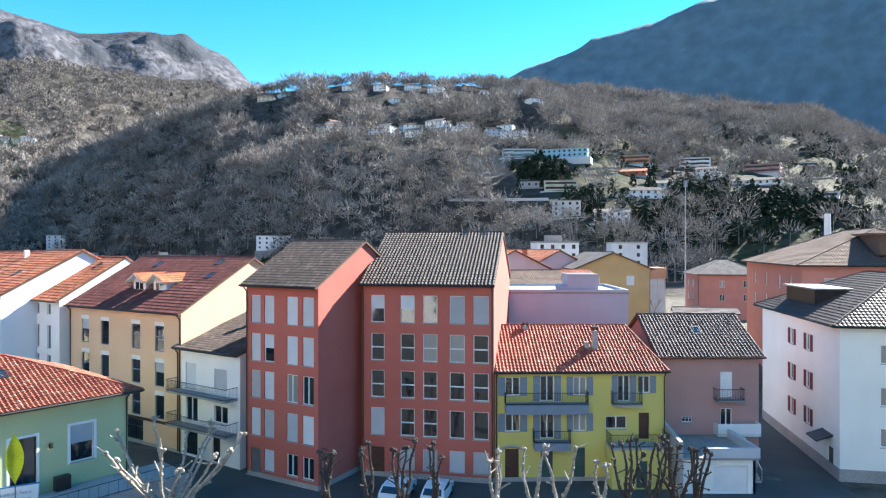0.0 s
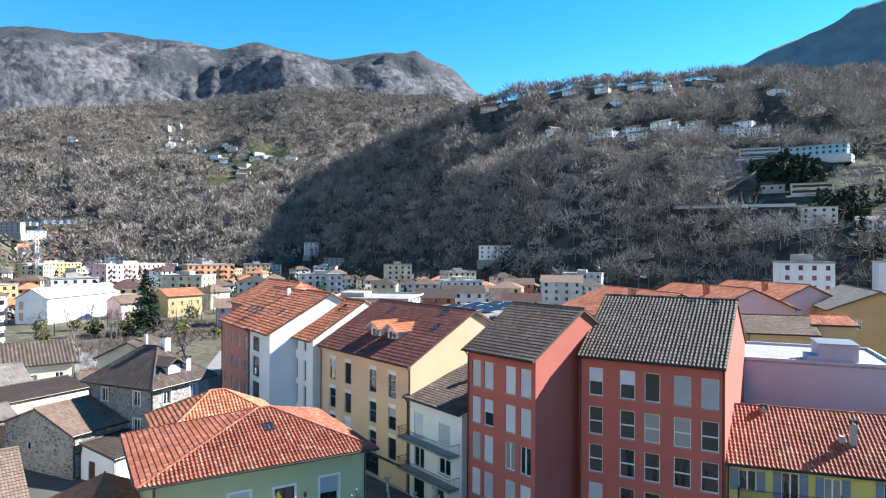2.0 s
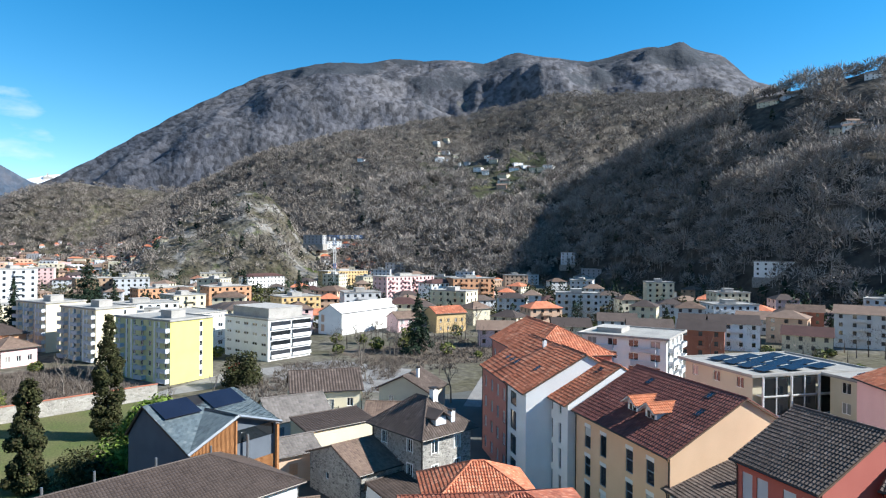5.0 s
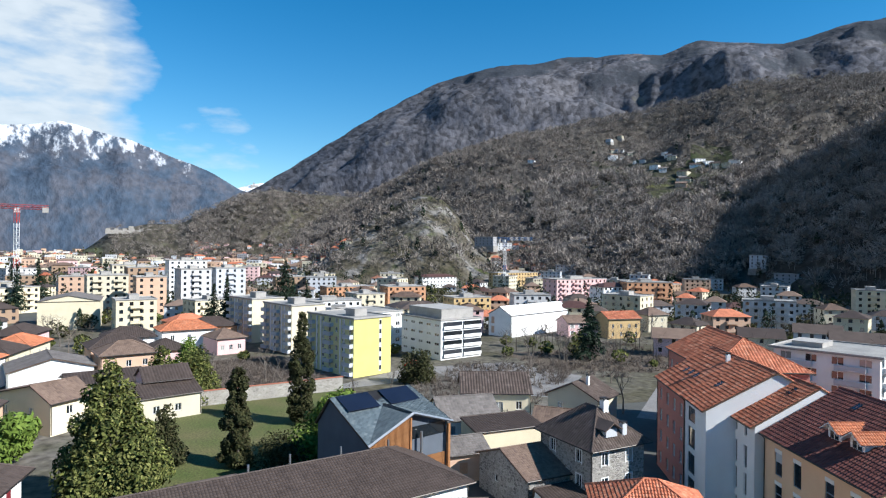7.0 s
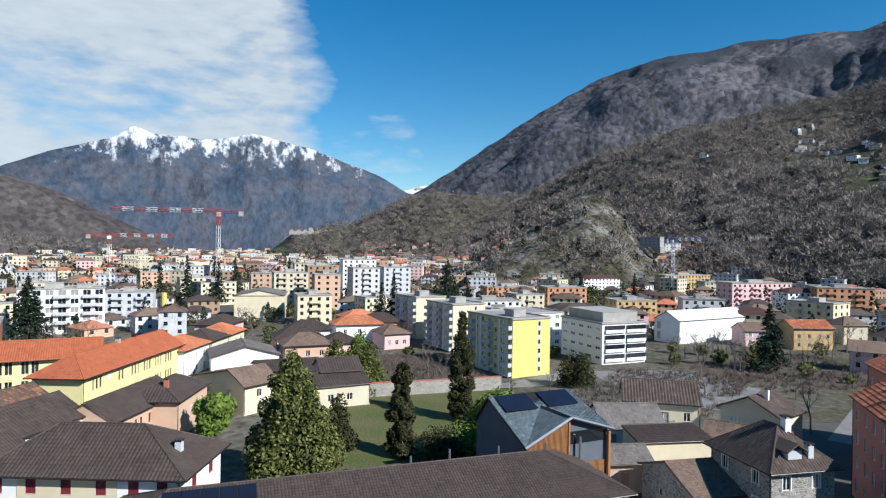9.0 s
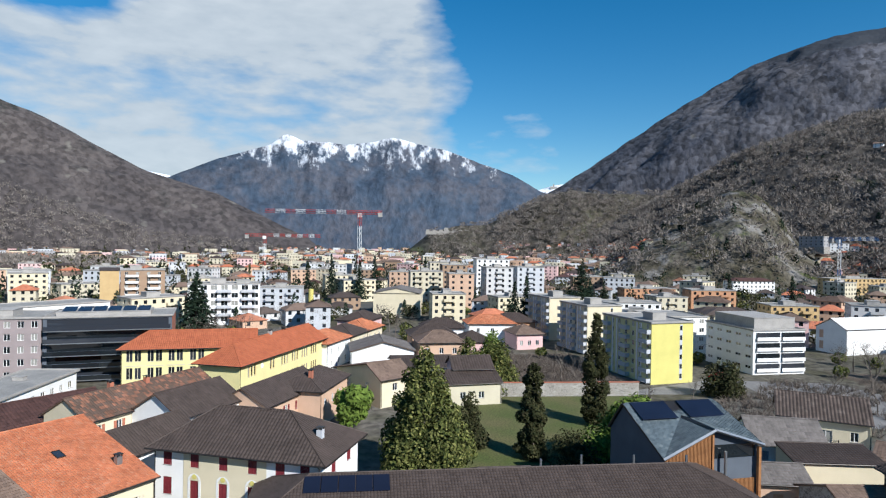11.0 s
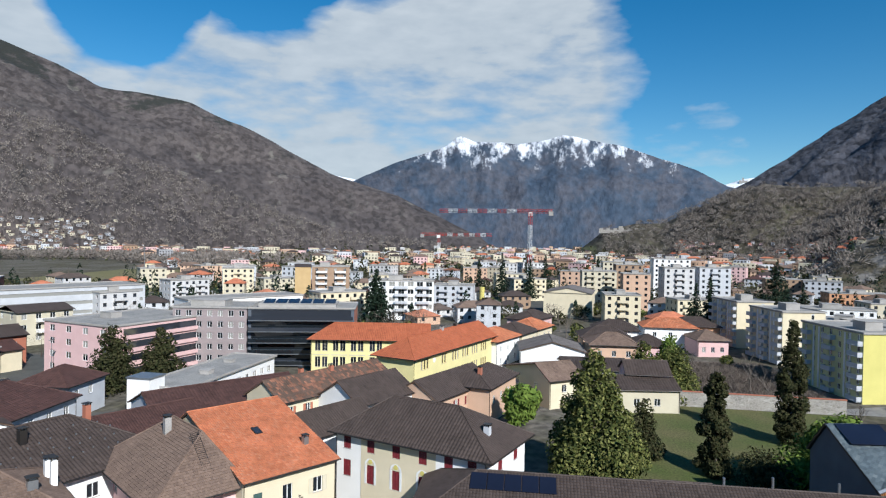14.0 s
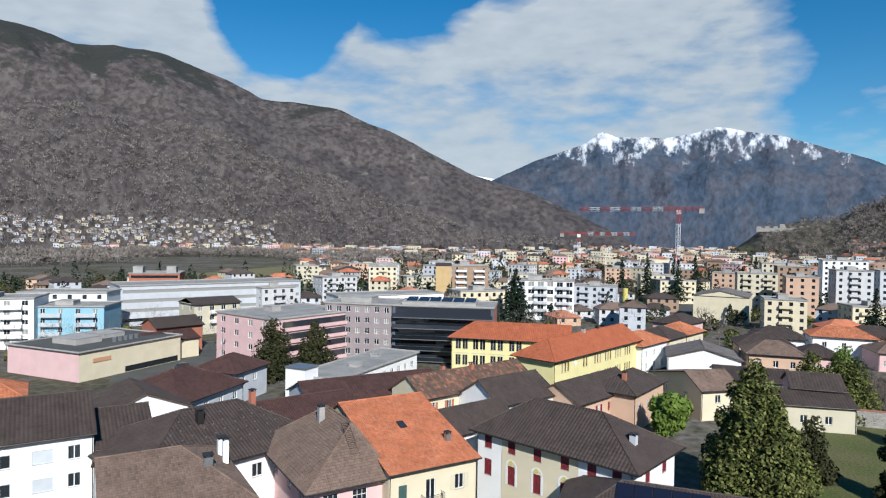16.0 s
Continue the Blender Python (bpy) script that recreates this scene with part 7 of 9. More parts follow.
    db = block("apartment_block", -149.4, -77.0, 105, 27.0, 16.0, 5, "slate", "dark glass apartment block with long balconies", 2.85, "f", bands=True, wh=1.7, top=((2, 3, 22, 12, 1.0),), accents={"r": "brick"})
    for k in range(5):
        balcony(db, Matrix.Identity(4), 0.3, 0.7 + k * 2.85, 26.4, 1.5, 1.0, 0.18, ZINC, DARKGLASS, True)
    for i in range(6):
        part("solar_panel", slab([(3 + i * 3.2, 4, 16.1), (5.8 + i * 3.2, 4, 16.1), (5.8 + i * 3.2, 8, 16.8), (3 + i * 3.2, 8, 16.8)], (0, 0, 0.06)), SOLAR, db)
    pk = block("office_block", -130.0, -119.0, 75, 23.5, 28.5, 4, "rose", "pink office block with ribbon windows and grey flat roof", 3.0, "f", 4.6, 1.8, 1.5, "", None, ((6, 10, 10, 13, 1.5),), category="office block")
    m = FACE["r"](23.5, 28.5)
    for k in range(4):
        part("window_ribbon", boxes((3.0, -0.06, 1.4 + k * 3.0, 26.0, -0.003, 2.9 + k * 3.0)), DARKGLASS, pk, at=m)
        part("band", boxes((2.8, -0.5, 0.5 + k * 3.0, 26.2, -0.003, 1.35 + k * 3.0)), STUCCO["rose"], pk, at=m)
    cp = block("supermarket", -96.5, -127.0, 180, 29.0, 24.0, 2, "vanilla", "pale yellow supermarket with a flat gravel roof and orange sign", 2.9, "", over=0.4, topping=ASPHALT, top=((6, 9, 13, 17, 1.6), (16, 12, 22, 18, 1.2)), category="supermarket", accents={"r": "rose", "l": "rose"})
    part("shop_window", boxes((12, -0.1, 0.2, 28, -0.003, 1.5)), DARKGLASS, cp)
    sign = boxes((3.4, -0.16, 3.85, 8.0, -0.05, 4.75))
    part("sign", sign, STUCCO["orange"], cp)
    for i in range(5):
        vent = bmesh.new()
        tube(vent, (14 + i * 1.6, 6, 6.5), (14 + i * 1.6, 6, 7.6), 0.5, n=8)
        part("vent", vent, ZINC, cp)
    block("apartment_block", -121.0, -178.0, 121, 19.0, 14.0, 4, "sky", "sky-blue apartment block with balconies", 2.7, "fl", 4.0, 1.3, 1.4, "f", None, ((4, 4, 9, 9, 1.4),), rail=STUCCO["palegrey"])
    block("apartment_block", -105.0, -192.0, 130, 22.0, 14.0, 5, "white", "white apartment block with dark balconies", 2.7, "f", 4.0, 1.6, 1.4, "f", None, ((5, 4, 12, 9, 1.4),))
    block("apartment_block", -128.0, -196.0, 121, 26.0, 12.0, 5, "white", "white apartment block with a strip of blue windows", 2.7, "fl", 4.0, 1.3, 1.4, single=False)
    gl = block("school_building", -160.0, -190.0, 150, 68.0, 20.0, 4, "palegrey", "long pale grey metal-clad building with window bands", 3.4, "f", bands=True, wh=1.2, category="building", glass=GLASS)
    house("town_house", -128.0, -138.0, 160, 13, 10, 7.5, "brick", "red-brick house with a dark roof and balcony", dict(rise=2.0, kind="grey", oe=0.7, og=0.4, coarse=1.5), {"f": grid([2, 6, 9.5], [1.2, 4.2], 1.2, 1.5, "w")})
    house("house", -119.0, -131.0, 165, 14, 9, 5.2, "vanilla", "cream house with a dark brown roof and wall lettering", dict(rise=1.8, kind="plum", oe=0.5, og=0.3, coarse=1.5), {"f": [(2, 1, 1.2, 1.4)]})
    block("apartment_block", -158.0, -154.0, 158, 16.0, 12.0, 3, "beige", "beige house with recessed balconies and dark roof", 3.2, "fl", 3.8, 1.5, 1.6, "f", dict(rise=1.6, kind="grey", oe=0.8, og=0.4))
    block("office_block", -203.4, -236.2, 128, 21.0, 16.0, 5, "brick", "rose brick office block with roof cabins", 2.9, "fl", bands=True, wh=1.2, top=((1, 3, 5, 9, 3), (15, 3, 19, 9, 3)), category="office block", glass=GLASS)
    block("warehouse", -199.0, -125.0, 141, 44.0, 15.0, 3, "white", "long white flat-roofed building", 3.4, "f", 3.6, 1.4, 1.4, single=False, category="building")
    block("apartment_block", -306.0, -123.0, 112, 19.0, 15.0, 6, "brown", "brown brick apartment tower with balconies", 3.0, "fl", 4.4, 1.4, 1.4, "f", None, ((4, 4, 9, 9, 2.0),))
    block("apartment_block", -304.0, -131.5, 112, 8.0, 14.0, 6, "ochre", "yellow apartment tower beside a brown one", 3.0, "l", 4.4, 1.4, 1.4, "", dict(rise=1.2, kind="grey", oe=0.4, og=0.3))
    block("apartment_block", -251.0, -76.0, 103, 27.0, 13.0, 5, "white", "white apartment block with deep dark balconies", 3.1, "fr", 3.3, 2.5, 1.9, "f", None, ((8, 4, 14, 9, 2.0), (18, 4, 23, 9, 1.4)), rail=STUCCO["palegrey"])
    for x, y, a, w, s, k, lab in ((-163.0, -14.5, 160, 15, "white", "orange", "white house at the end of the school with orange roof"), (-178.0, -9.0, 160, 12, "vanilla", "grey", "cream house with dark roof on the school road"),
                                  (-189.0, -5.0, 160, 13, "vanilla", "orange", "cream house with an orange roof on the school road"), (-212.0, -6.0, 160, 15, "rose", "grey", "pink house with a dark hipped roof"),
                                  (-166.0, 9.5, 95, 12, "peach", "taupe", "peach house with a brown gable roof"), (-179.0, 8.0, 95, 13, "peach", "grey", "peach house with a dark hipped roof"),
                                  (-196.0, 12.0, 90, 13, "white", "grey", "white house with a dark hipped roof"), (-181.0, 22.0, 92, 9, "rose", "grey", "small pink house with a grey roof"),
                                  (-206.0, 28.0, 92, 16, "white", "orange", "white house with an orange hipped roof"), (-196.0, 42.0, 100, 9, "rose", "taupe", "small pink house beside bare trees"),
                                  (-212.0, 38.0, 92, 14, "orange", "grey", "orange-red house with a dark hipped roof")):
        hh = 5.2 if "small" in lab else 7.2
        house("town_house", x, y, a, w, 10.5, hh, s, lab, dict(rise=2.3, kind=k, hipl=4.5, hipr=4.5, oe=0.7, coarse=1.6), {"f": grid([w * q - 0.6 for q in (0.2, 0.5, 0.8)], [1, 4] if hh > 6 else [1.4], 1.1, 1.5, "w")})
    for x, y, a, w, d, fl, st, k, lab in ((-77, 188, 18, 13, 10, 3, "brick", "grey", "brick-red gabled house beyond the white row"), (-76, 212, 24, 15, 11, 3, "white", "grey", "white three-storey house with a dark gable roof"), (-101, 204, 30, 15, 10, 2, "white", "brown", "low white house with a dark brown roof"),
                                       (-84, 262, 14, 20, 11, 2, "chalk", "taupe", "long off-white house with a taupe roof"), (-70, 278, 12, 13, 11, 3, "brick", "patchy", "dark red house with an old patched roof"), (-48, 250, 8, 16, 12, 4, "chalk", "taupe", "tall off-white house with a taupe roof"),
                                       (-120, 186, 36, 13, 10, 2, "beige", "grey", "beige house with a dark roof among gardens"), (-118, 214, 30, 14, 10, 2, "palegrey", "brown", "grey house with a brown roof among gardens"), (-57, 222, 12, 14, 10, 2, "vanilla", "plum", "cream house with a plum roof"),
                                       (-20, 196, 4, 30, 11, 3, "chalk", "taupe", "long off-white school-like house with a taupe roof"), (8, 222, -2, 16, 11, 3, "ochre", "taupe", "ochre house with a taupe roof"), (-132, 160, 40, 12, 9, 2, "rose", "taupe", "pale pink house behind bare trees"), (-96, 236, 22, 12, 9, 2, "grey", "grey", "small grey house with a dark roof")):
        block("town_house", x, y, a, w, d, fl, st, lab, 2.8, "flr", 3.2, 1.1, 1.4, "f" if fl > 2 else "", dict(rise=2.4, kind=k, oe=0.6, og=0.5), single=False, category="house")
    house("hall", -283.0, -5.0, 84, 21.0, 25.0, 11.0, "vanilla", "large cream hall with a shallow vaulted roof", dict(rise=2.2, kind="ash", axis="y", oe=0.3, og=0.4, tiles=False), {}, category="hall")


FAR_TONES = ["chalk", "vanilla", "beige", "palegrey", "palegrey", "chalk", "beige", "chalk", "rose", "vanilla", "palegrey", "peach", "brown", "beige", "brown"]
TAKEN = []


def far_blocks():
    """The spread of the town across the valley floor, each block a house of its own."""
    rng = random.Random(5)
    named = [(-283, 256, 88, 40, 5, "rose", "pale pink four-storey block"), (-255, 266, 82, 20, 4, "white", "white house block with brown roof"), (-232, 258, 82, 12, 3, "white", "white villa with grey hipped roof"),
             (-246, 275, 60, 26, 5, "orange", "orange apartment block with a stepped top"), (-252, 163, 82, 20, 3, "ochre", "ochre house with deep balconies"), (-250, 130, 82, 24, 2, "white", "white house under a wide dark roof"),
             (-262, 92, 82, 26, 3, "white", "white flat-roofed office with window bands"), (-352, 138, 87, 30, 3, "orange", "brick-orange terraced block"), (-300, 152, 83, 22, 4, "orange", "orange block with white bands"),
             (-450, 260, 92, 34, 3, "white", "white block with a red roof under the rocks"), (-440, 330, 92, 46, 4, "ochre", "ochre school below the hill"), (-338, 55, 95, 15, 7, "chalk", "white apartment tower"),
             (-352, 75, 95, 16, 7, "palegrey", "grey-white apartment tower"), (-372, 34, 93, 15, 7, "brown", "brown-pink apartment tower"), (-322, 33, 91, 13, 6, "peach", "peach apartment tower"),
             (-345, 14, 93, 18, 6, "beige", "beige apartment tower"), (-262, 20, 92, 14, 4, "vanilla", "pale yellow block"), (-410, 60, 92, 22, 8, "white", "white apartment tower"), (-420, 30, 92, 20, 7, "beige", "beige apartment tower")]
    spots = []
    for x, y, a, w, fl, s, lab in named:
        spots.append((x, y, a, w, 13.0, fl, s, lab + " in the town"))
        TAKEN.append((x, y, 24))
    tries = 0
    while len(spots) < 330 and tries < 16000:
        tries += 1
        az, r = rng.uniform(2, 148), 235 * (720 / 235) ** rng.random()
        x, y = -r * math.sin(radians(az)), r * math.cos(radians(az))
        if az > 126 and r > 430 or r < 225 and az < 60:
            continue
        if az < 30 and r > 420 or az < 12 and r < 260:
            continue
        if height_at(x, y) > 1.5 or height_at(x * 1.04, y * 1.04) > 2.5:
            continue
        if any((x - o.location.x) ** 2 + (y - o.location.y) ** 2 < 19 ** 2 for o in BIG) or any((x - a) ** 2 + (y - b) ** 2 < (c * 0.95) ** 2 for a, b, c in TAKEN):
            continue
        if abs((y + 9) + (x + 330) * 0.016) < 9:
            continue
        low = rng.random() < (0.85 if r < 420 else 0.72)
        w = rng.uniform(9, 15) if low else rng.uniform(13, 21)
        fl = rng.choice((1, 2, 2, 2, 3)) if low else rng.choice((3, 3, 4, 4, 5))
        s = rng.choice(FAR_TONES)
        TAKEN.append((x, y, max(16.5, w * 1.02)))
        words = {"white": "white", "chalk": "off-white", "vanilla": "cream", "beige": "beige", "brown": "brown", "palegrey": "pale grey", "rose": "pale pink", "peach": "peach", "ochre": "ochre", "orange": "orange", "salmon": "salmon", "cream": "warm cream"}[s]
        spots.append((x, y, az + rng.choice((-8, 0, 10, 25, -30)), w, rng.uniform(9, 12) if low else rng.uniform(11, 15), fl, s, words + (" plastered house with a pitched tiled roof" if low else " plastered flat-roofed apartment block")))
    for x, y, a, w, d, fl, s, lab in spots:
        pitched = "roof" in lab and "flat" not in lab
        block("town_house" if pitched else "apartment_block", x, y, a, w, d, fl, s, lab, 2.9, "flr", 3.1, 1.3, 1.4, "f" if fl > 2 and w > 13 and x * x + y * y < 400 ** 2 else "",
              dict(rise=2.2, kind=rng.choice(("grey", "taupe", "rust", "brown", "grey", "plum", "taupe", "patchy")), oe=0.6, og=0.4, hipl=d * 0.45, hipr=d * 0.45) if pitched else None,
              () if pitched else ((w * 0.35, d * 0.3, w * 0.6, d * 0.7, 1.8),), single=False, category="house" if pitched else "apartment block")


BIG = [o for o in bpy.data.objects if o.type == "EMPTY"]


def distant_town():
    """The far half of the town, too small to pick apart."""
    rng = np.random.default_rng(8)
    shells = {k: ([], []) for k in ("chalk", "vanilla", "rose", "peach", "palegrey", "beige", "grey", "brown", "roof_grey", "roof_rust", "roof_taupe", "roof_ash", "glass")}

    def add(key, vs, fs):
        V, F = shells[key]
        n = len(V)
        V.extend(vs)
        F.extend([tuple(i + n for i in f) for f in fs])
    made = 0
    while made < 4000:
        az = rng.uniform(48, 150)
        r = 640 * (2700 / 640) ** rng.random()
        if 2950 < made <= 3300:
            # the quarter below the castle spur
            az, r = 61 + 20 * rng.random(), 930 + 420 * rng.random()
        if made > 3300:
            # the village under the western mountain
            az, r = 116 + 36 * rng.random(), 1080 + 560 * rng.random() ** 1.5
        x, y = -r * math.sin(radians(az)), r * math.cos(radians(az))
        if az < 61 and r > 800 or (112 < az and r < 950 and rng.random() < 0.93) or (az > 126 and r < 1120):
            continue
        if az > 100 and r > 1250 and rng.random() < 0.72:
            continue
        z = height_at(x, y)
        if z > ((36 if az < 80 and r < 1420 else 9) if az < 90 else 14 if az < 127 else 60) or (z > 14 and r > 1600):
            continue
        big = rng.random() < 0.17 and z < 5
        w, d, h = (rng.uniform(11, 20), rng.uniform(10, 13), rng.uniform(8, 17)) if big else (rng.uniform(8, 13), rng.uniform(7, 10), rng.uniform(5.0, 8.5))
        if z > 9:
            w, d, h = w * 0.62, d * 0.62, h * 0.66
        c, s = math.cos(radians(az + rng.uniform(-25, 25))), math.sin(radians(az + rng.uniform(-25, 25)))
        tone = rng.choice(["chalk", "palegrey", "palegrey", "vanilla", "beige", "rose", "beige", "beige", "brown", "grey", "peach", "brown"] if z < 9 else ["palegrey", "beige", "palegrey", "beige", "grey", "grey"] if az > 100 else ["chalk", "rose", "beige", "vanilla", "palegrey"])
        P = lambda u, v, q: (x + c * u - s * v, y + s * u + c * v, z + q)
        add(tone, [P(u, v, q) for q in (-2, h) for u, v in ((0, 0), (w, 0), (w, d), (0, d))], [(0, 1, 5, 4), (1, 2, 6, 5), (2, 3, 7, 6), (3, 0, 4, 7), (4, 5, 6, 7)])
        if not big or rng.random() < 0.3:
            o, e = 0.6, min(w, d) * 0.42
            add(rng.choice(["roof_grey", "roof_grey", "roof_taupe", "roof_taupe", "roof_rust"] if z < 9 else ["roof_grey", "roof_ash", "roof_taupe", "roof_taupe"] if az > 100 else ["roof_rust", "roof_taupe", "roof_rust", "roof_grey"]), [P(-o, -o, h), P(w + o, -o, h), P(w + o, d + o, h), P(-o, d + o, h), P(e, d / 2, h + 2.4), P(w - e, d / 2, h + 2.4)],
                [(0, 1, 5, 4), (1, 2, 5), (2, 3, 4, 5), (3, 0, 4), (3, 2, 1, 0)])
        fl = int(h / 3.0)
        if r < 1700:
            for k in range(fl):
                n = int(w / 3.4)
                for i in range(n):
                    u0, z0 = (i + 0.5) * w / n - 0.7, k * 3.0 + 1.0
                    add("glass", [P(u0, -0.05, z0), P(u0 + 1.4, -0.05, z0), P(u0 + 1.4, -0.05, z0 + 1.5), P(u0, -0.05, z0 + 1.5)], [(0, 1, 2, 3)])
                v0 = d * 0.3
                add("glass", [P(w + 0.05, v0, k * 3.0 + 1.0), P(w + 0.05, v0 + 3, k * 3.0 + 1.0), P(w + 0.05, v0 + 3, k * 3.0 + 2.5), P(w + 0.05, v0, k * 3.0 + 2.5)], [(0, 1, 2, 3)])
        made += 1
    for key, (V, F) in shells.items():
        m = DARKGLASS if key == "glass" else TILE[key[5:]] if key.startswith("roof") else STUCCO[key]
        ob = new("distant_town", mesh_of(V, F, m))
        tagged(ob, "crowded pale houses of the town far across the valley", "town", kind="stuff")


def hill_houses():
    """Villas on the slopes, on their own cut platforms."""
    crest = [(16.4, 12.6), (14.5, 13.0), (9.1, 13.9), (6.3, 14.0), (3.5, 14.1), (1.4, 13.9), (-2.1, 14.1), (-3.4, 13.6), (-6.6, 13.7), (-9.4, 13.5), (-7.9, 12.8), (4.6, 12.9)]
    shelf = [(11.3, 10.27), (10.1, 10.79), (10.6, 9.55), (6.8, 10.14), (5.3, 10.17), (3.8, 10.44), (1.6, 10.81), (-0.5, 10.4), (-3.9, 10.2), (-5.2, 9.9), (8.4, 10.3), (2.7, 10.5)]
    # bearing, height angle, width, storeys, plaster, roof tiles ("" for a flat roof), window bands
    east = [(-6.9, 8.2, 24, 2, "chalk", "", True), (-10.7, 8.05, 36, 2, "sky", "", False), (-16.9, 7.35, 22, 2, "orange", "", True), (-16.8, 6.35, 17, 1, "brick", "rust", False), (-21.8, 6.65, 22, 3, "white", "", True),
            (-22.8, 5.95, 16, 2, "white", "brown", False), (-26.8, 6.1, 24, 2, "pink", "", True), (-10.6, 5.2, 21, 2, "beige", "", True), (-19.2, 5.25, 12, 1, "palegrey", "ash", False), (-11.1, 2.85, 16, 3, "chalk", "", False),
            (-15.0, 2.3, 19, 2, "white", "ash", False), (-18.1, 4.25, 21, 2, "white", "grey", False), (-26.5, 5.2, 30, 1, "white", "grey", False), (-29.9, 6.5, 15, 1, "white", "", True), (-31.2, 3.55, 14, 2, "palegrey", "", True), (-7.8, 5.55, 13, 1, "grey", "", False)]
    sunny = [(43.8, 9.59), (43.3, 8.64), (41.9, 8.36), (39.7, 8.44), (40.1, 7.18), (37.7, 5.99), (36.4, 7.63), (34.6, 7.16), (38.9, 8.06), (41.1, 7.74), (37.9, 6.59), (50.1, 7.59), (42.5, 8.0), (35.6, 7.4)]
    feet = [(32.2, -1.0), (30.4, -2.2), (16.5, -1.6), (55.3, 0.59), (53.2, 0.14), (48.0, -1.8)]
    rng = random.Random(12)
    spots = []
    plots = []
    for eye, group, fl, size in ((18.8, crest, 2, 16), (18.8, shelf, 2, 14), (29.8, sunny, 2, 12), (29.8, feet, 3, 17)):
        near = [] if group is feet or group is crest else [(a + rng.uniform(-1.1, 1.1), e + rng.uniform(-0.5, 0.35)) for a, e in group]
        for az, el in group + near:
            plots.append((az, group, fl, size) + slope_spot(az, el, eye, 300 if group is feet else 240))
    for az, group, fl, size, x, y, z, r in plots:
        if r > 0:
            w = rng.uniform(0.8, 1.25) * size
            if group is feet:
                # stands forward of the slope, on a walled platform
                x, y = x * (1 - 13 / r), y * (1 - 13 / r)
            s = rng.choice(("white", "white", "palegrey", "palegrey", "beige", "white", "white", "peach"))
            if group is feet:
                s = rng.choice(("white", "palegrey", "grey", "white"))
            pitched = rng.random() < 0.78 and group is not feet
            words = {"white": "white", "vanilla": "cream", "palegrey": "pale grey", "grey": "grey", "beige": "beige", "peach": "peach"}[s]
            ob = block("hill_house", x, y, az + rng.uniform(-35, 35), w, 9.5, fl if group is not feet else rng.choice((3, 3, 4)), s, words + (" hillside villa with a pitched roof" if pitched else " hillside villa with a flat roof"), 2.8, "flr", 3.7, 1.1, 1.25, "",
                       dict(rise=2.2, kind=rng.choice(("grey", "taupe", "taupe", "ash")), oe=0.7, og=0.6) if pitched else None, single=False, z=z - 0.4, category="house")
            part("retaining_wall", boxes((-0.8, -0.9, -6.0, w + 0.8, 10.5, -0.02)), STUCCO["stone"], ob)
            spots.append((x, y, 22 if group is crest else 15))
    words = {"chalk": "whitewashed", "sky": "long pale blue", "orange": "orange", "brick": "brick-red", "white": "white", "pink": "dusty pink", "beige": "beige", "palegrey": "pale grey", "grey": "grey"}
    for az, el, w, fl, s, tile, bands in east:
        x, y, z, r = slope_spot(az, el, 18.8, 240)
        a, turn = radians(az), az + rng.uniform(-14, 14)
        x, y = x - math.cos(a) * w / 2, y - math.sin(a) * w / 2
        ob = block("hill_house", x, y, turn, w, 10.0, fl, s, words[s] + (" hillside villa with a low pitched roof" if tile else " hillside villa with a flat roof and long terraces"), 3.0, "flr", 3.4, 1.4, 1.5, "" if tile or not bands else "f",
                   dict(rise=1.9, kind=tile, oe=0.8, og=0.6) if tile else None, single=False, z=z - 0.3, category="house", bands=bands)
        part("retaining_wall", boxes((-2.5, -2.6, -5.0, w + 2.5, 11.0, -0.02)), STUCCO["stone"] if fl == 1 else STUCCO["chalk"], ob)
        spots.append((x + math.cos(a) * w / 2, y + math.sin(a) * w / 2, 8 + w * 0.55))
    TAKEN.extend(spots)


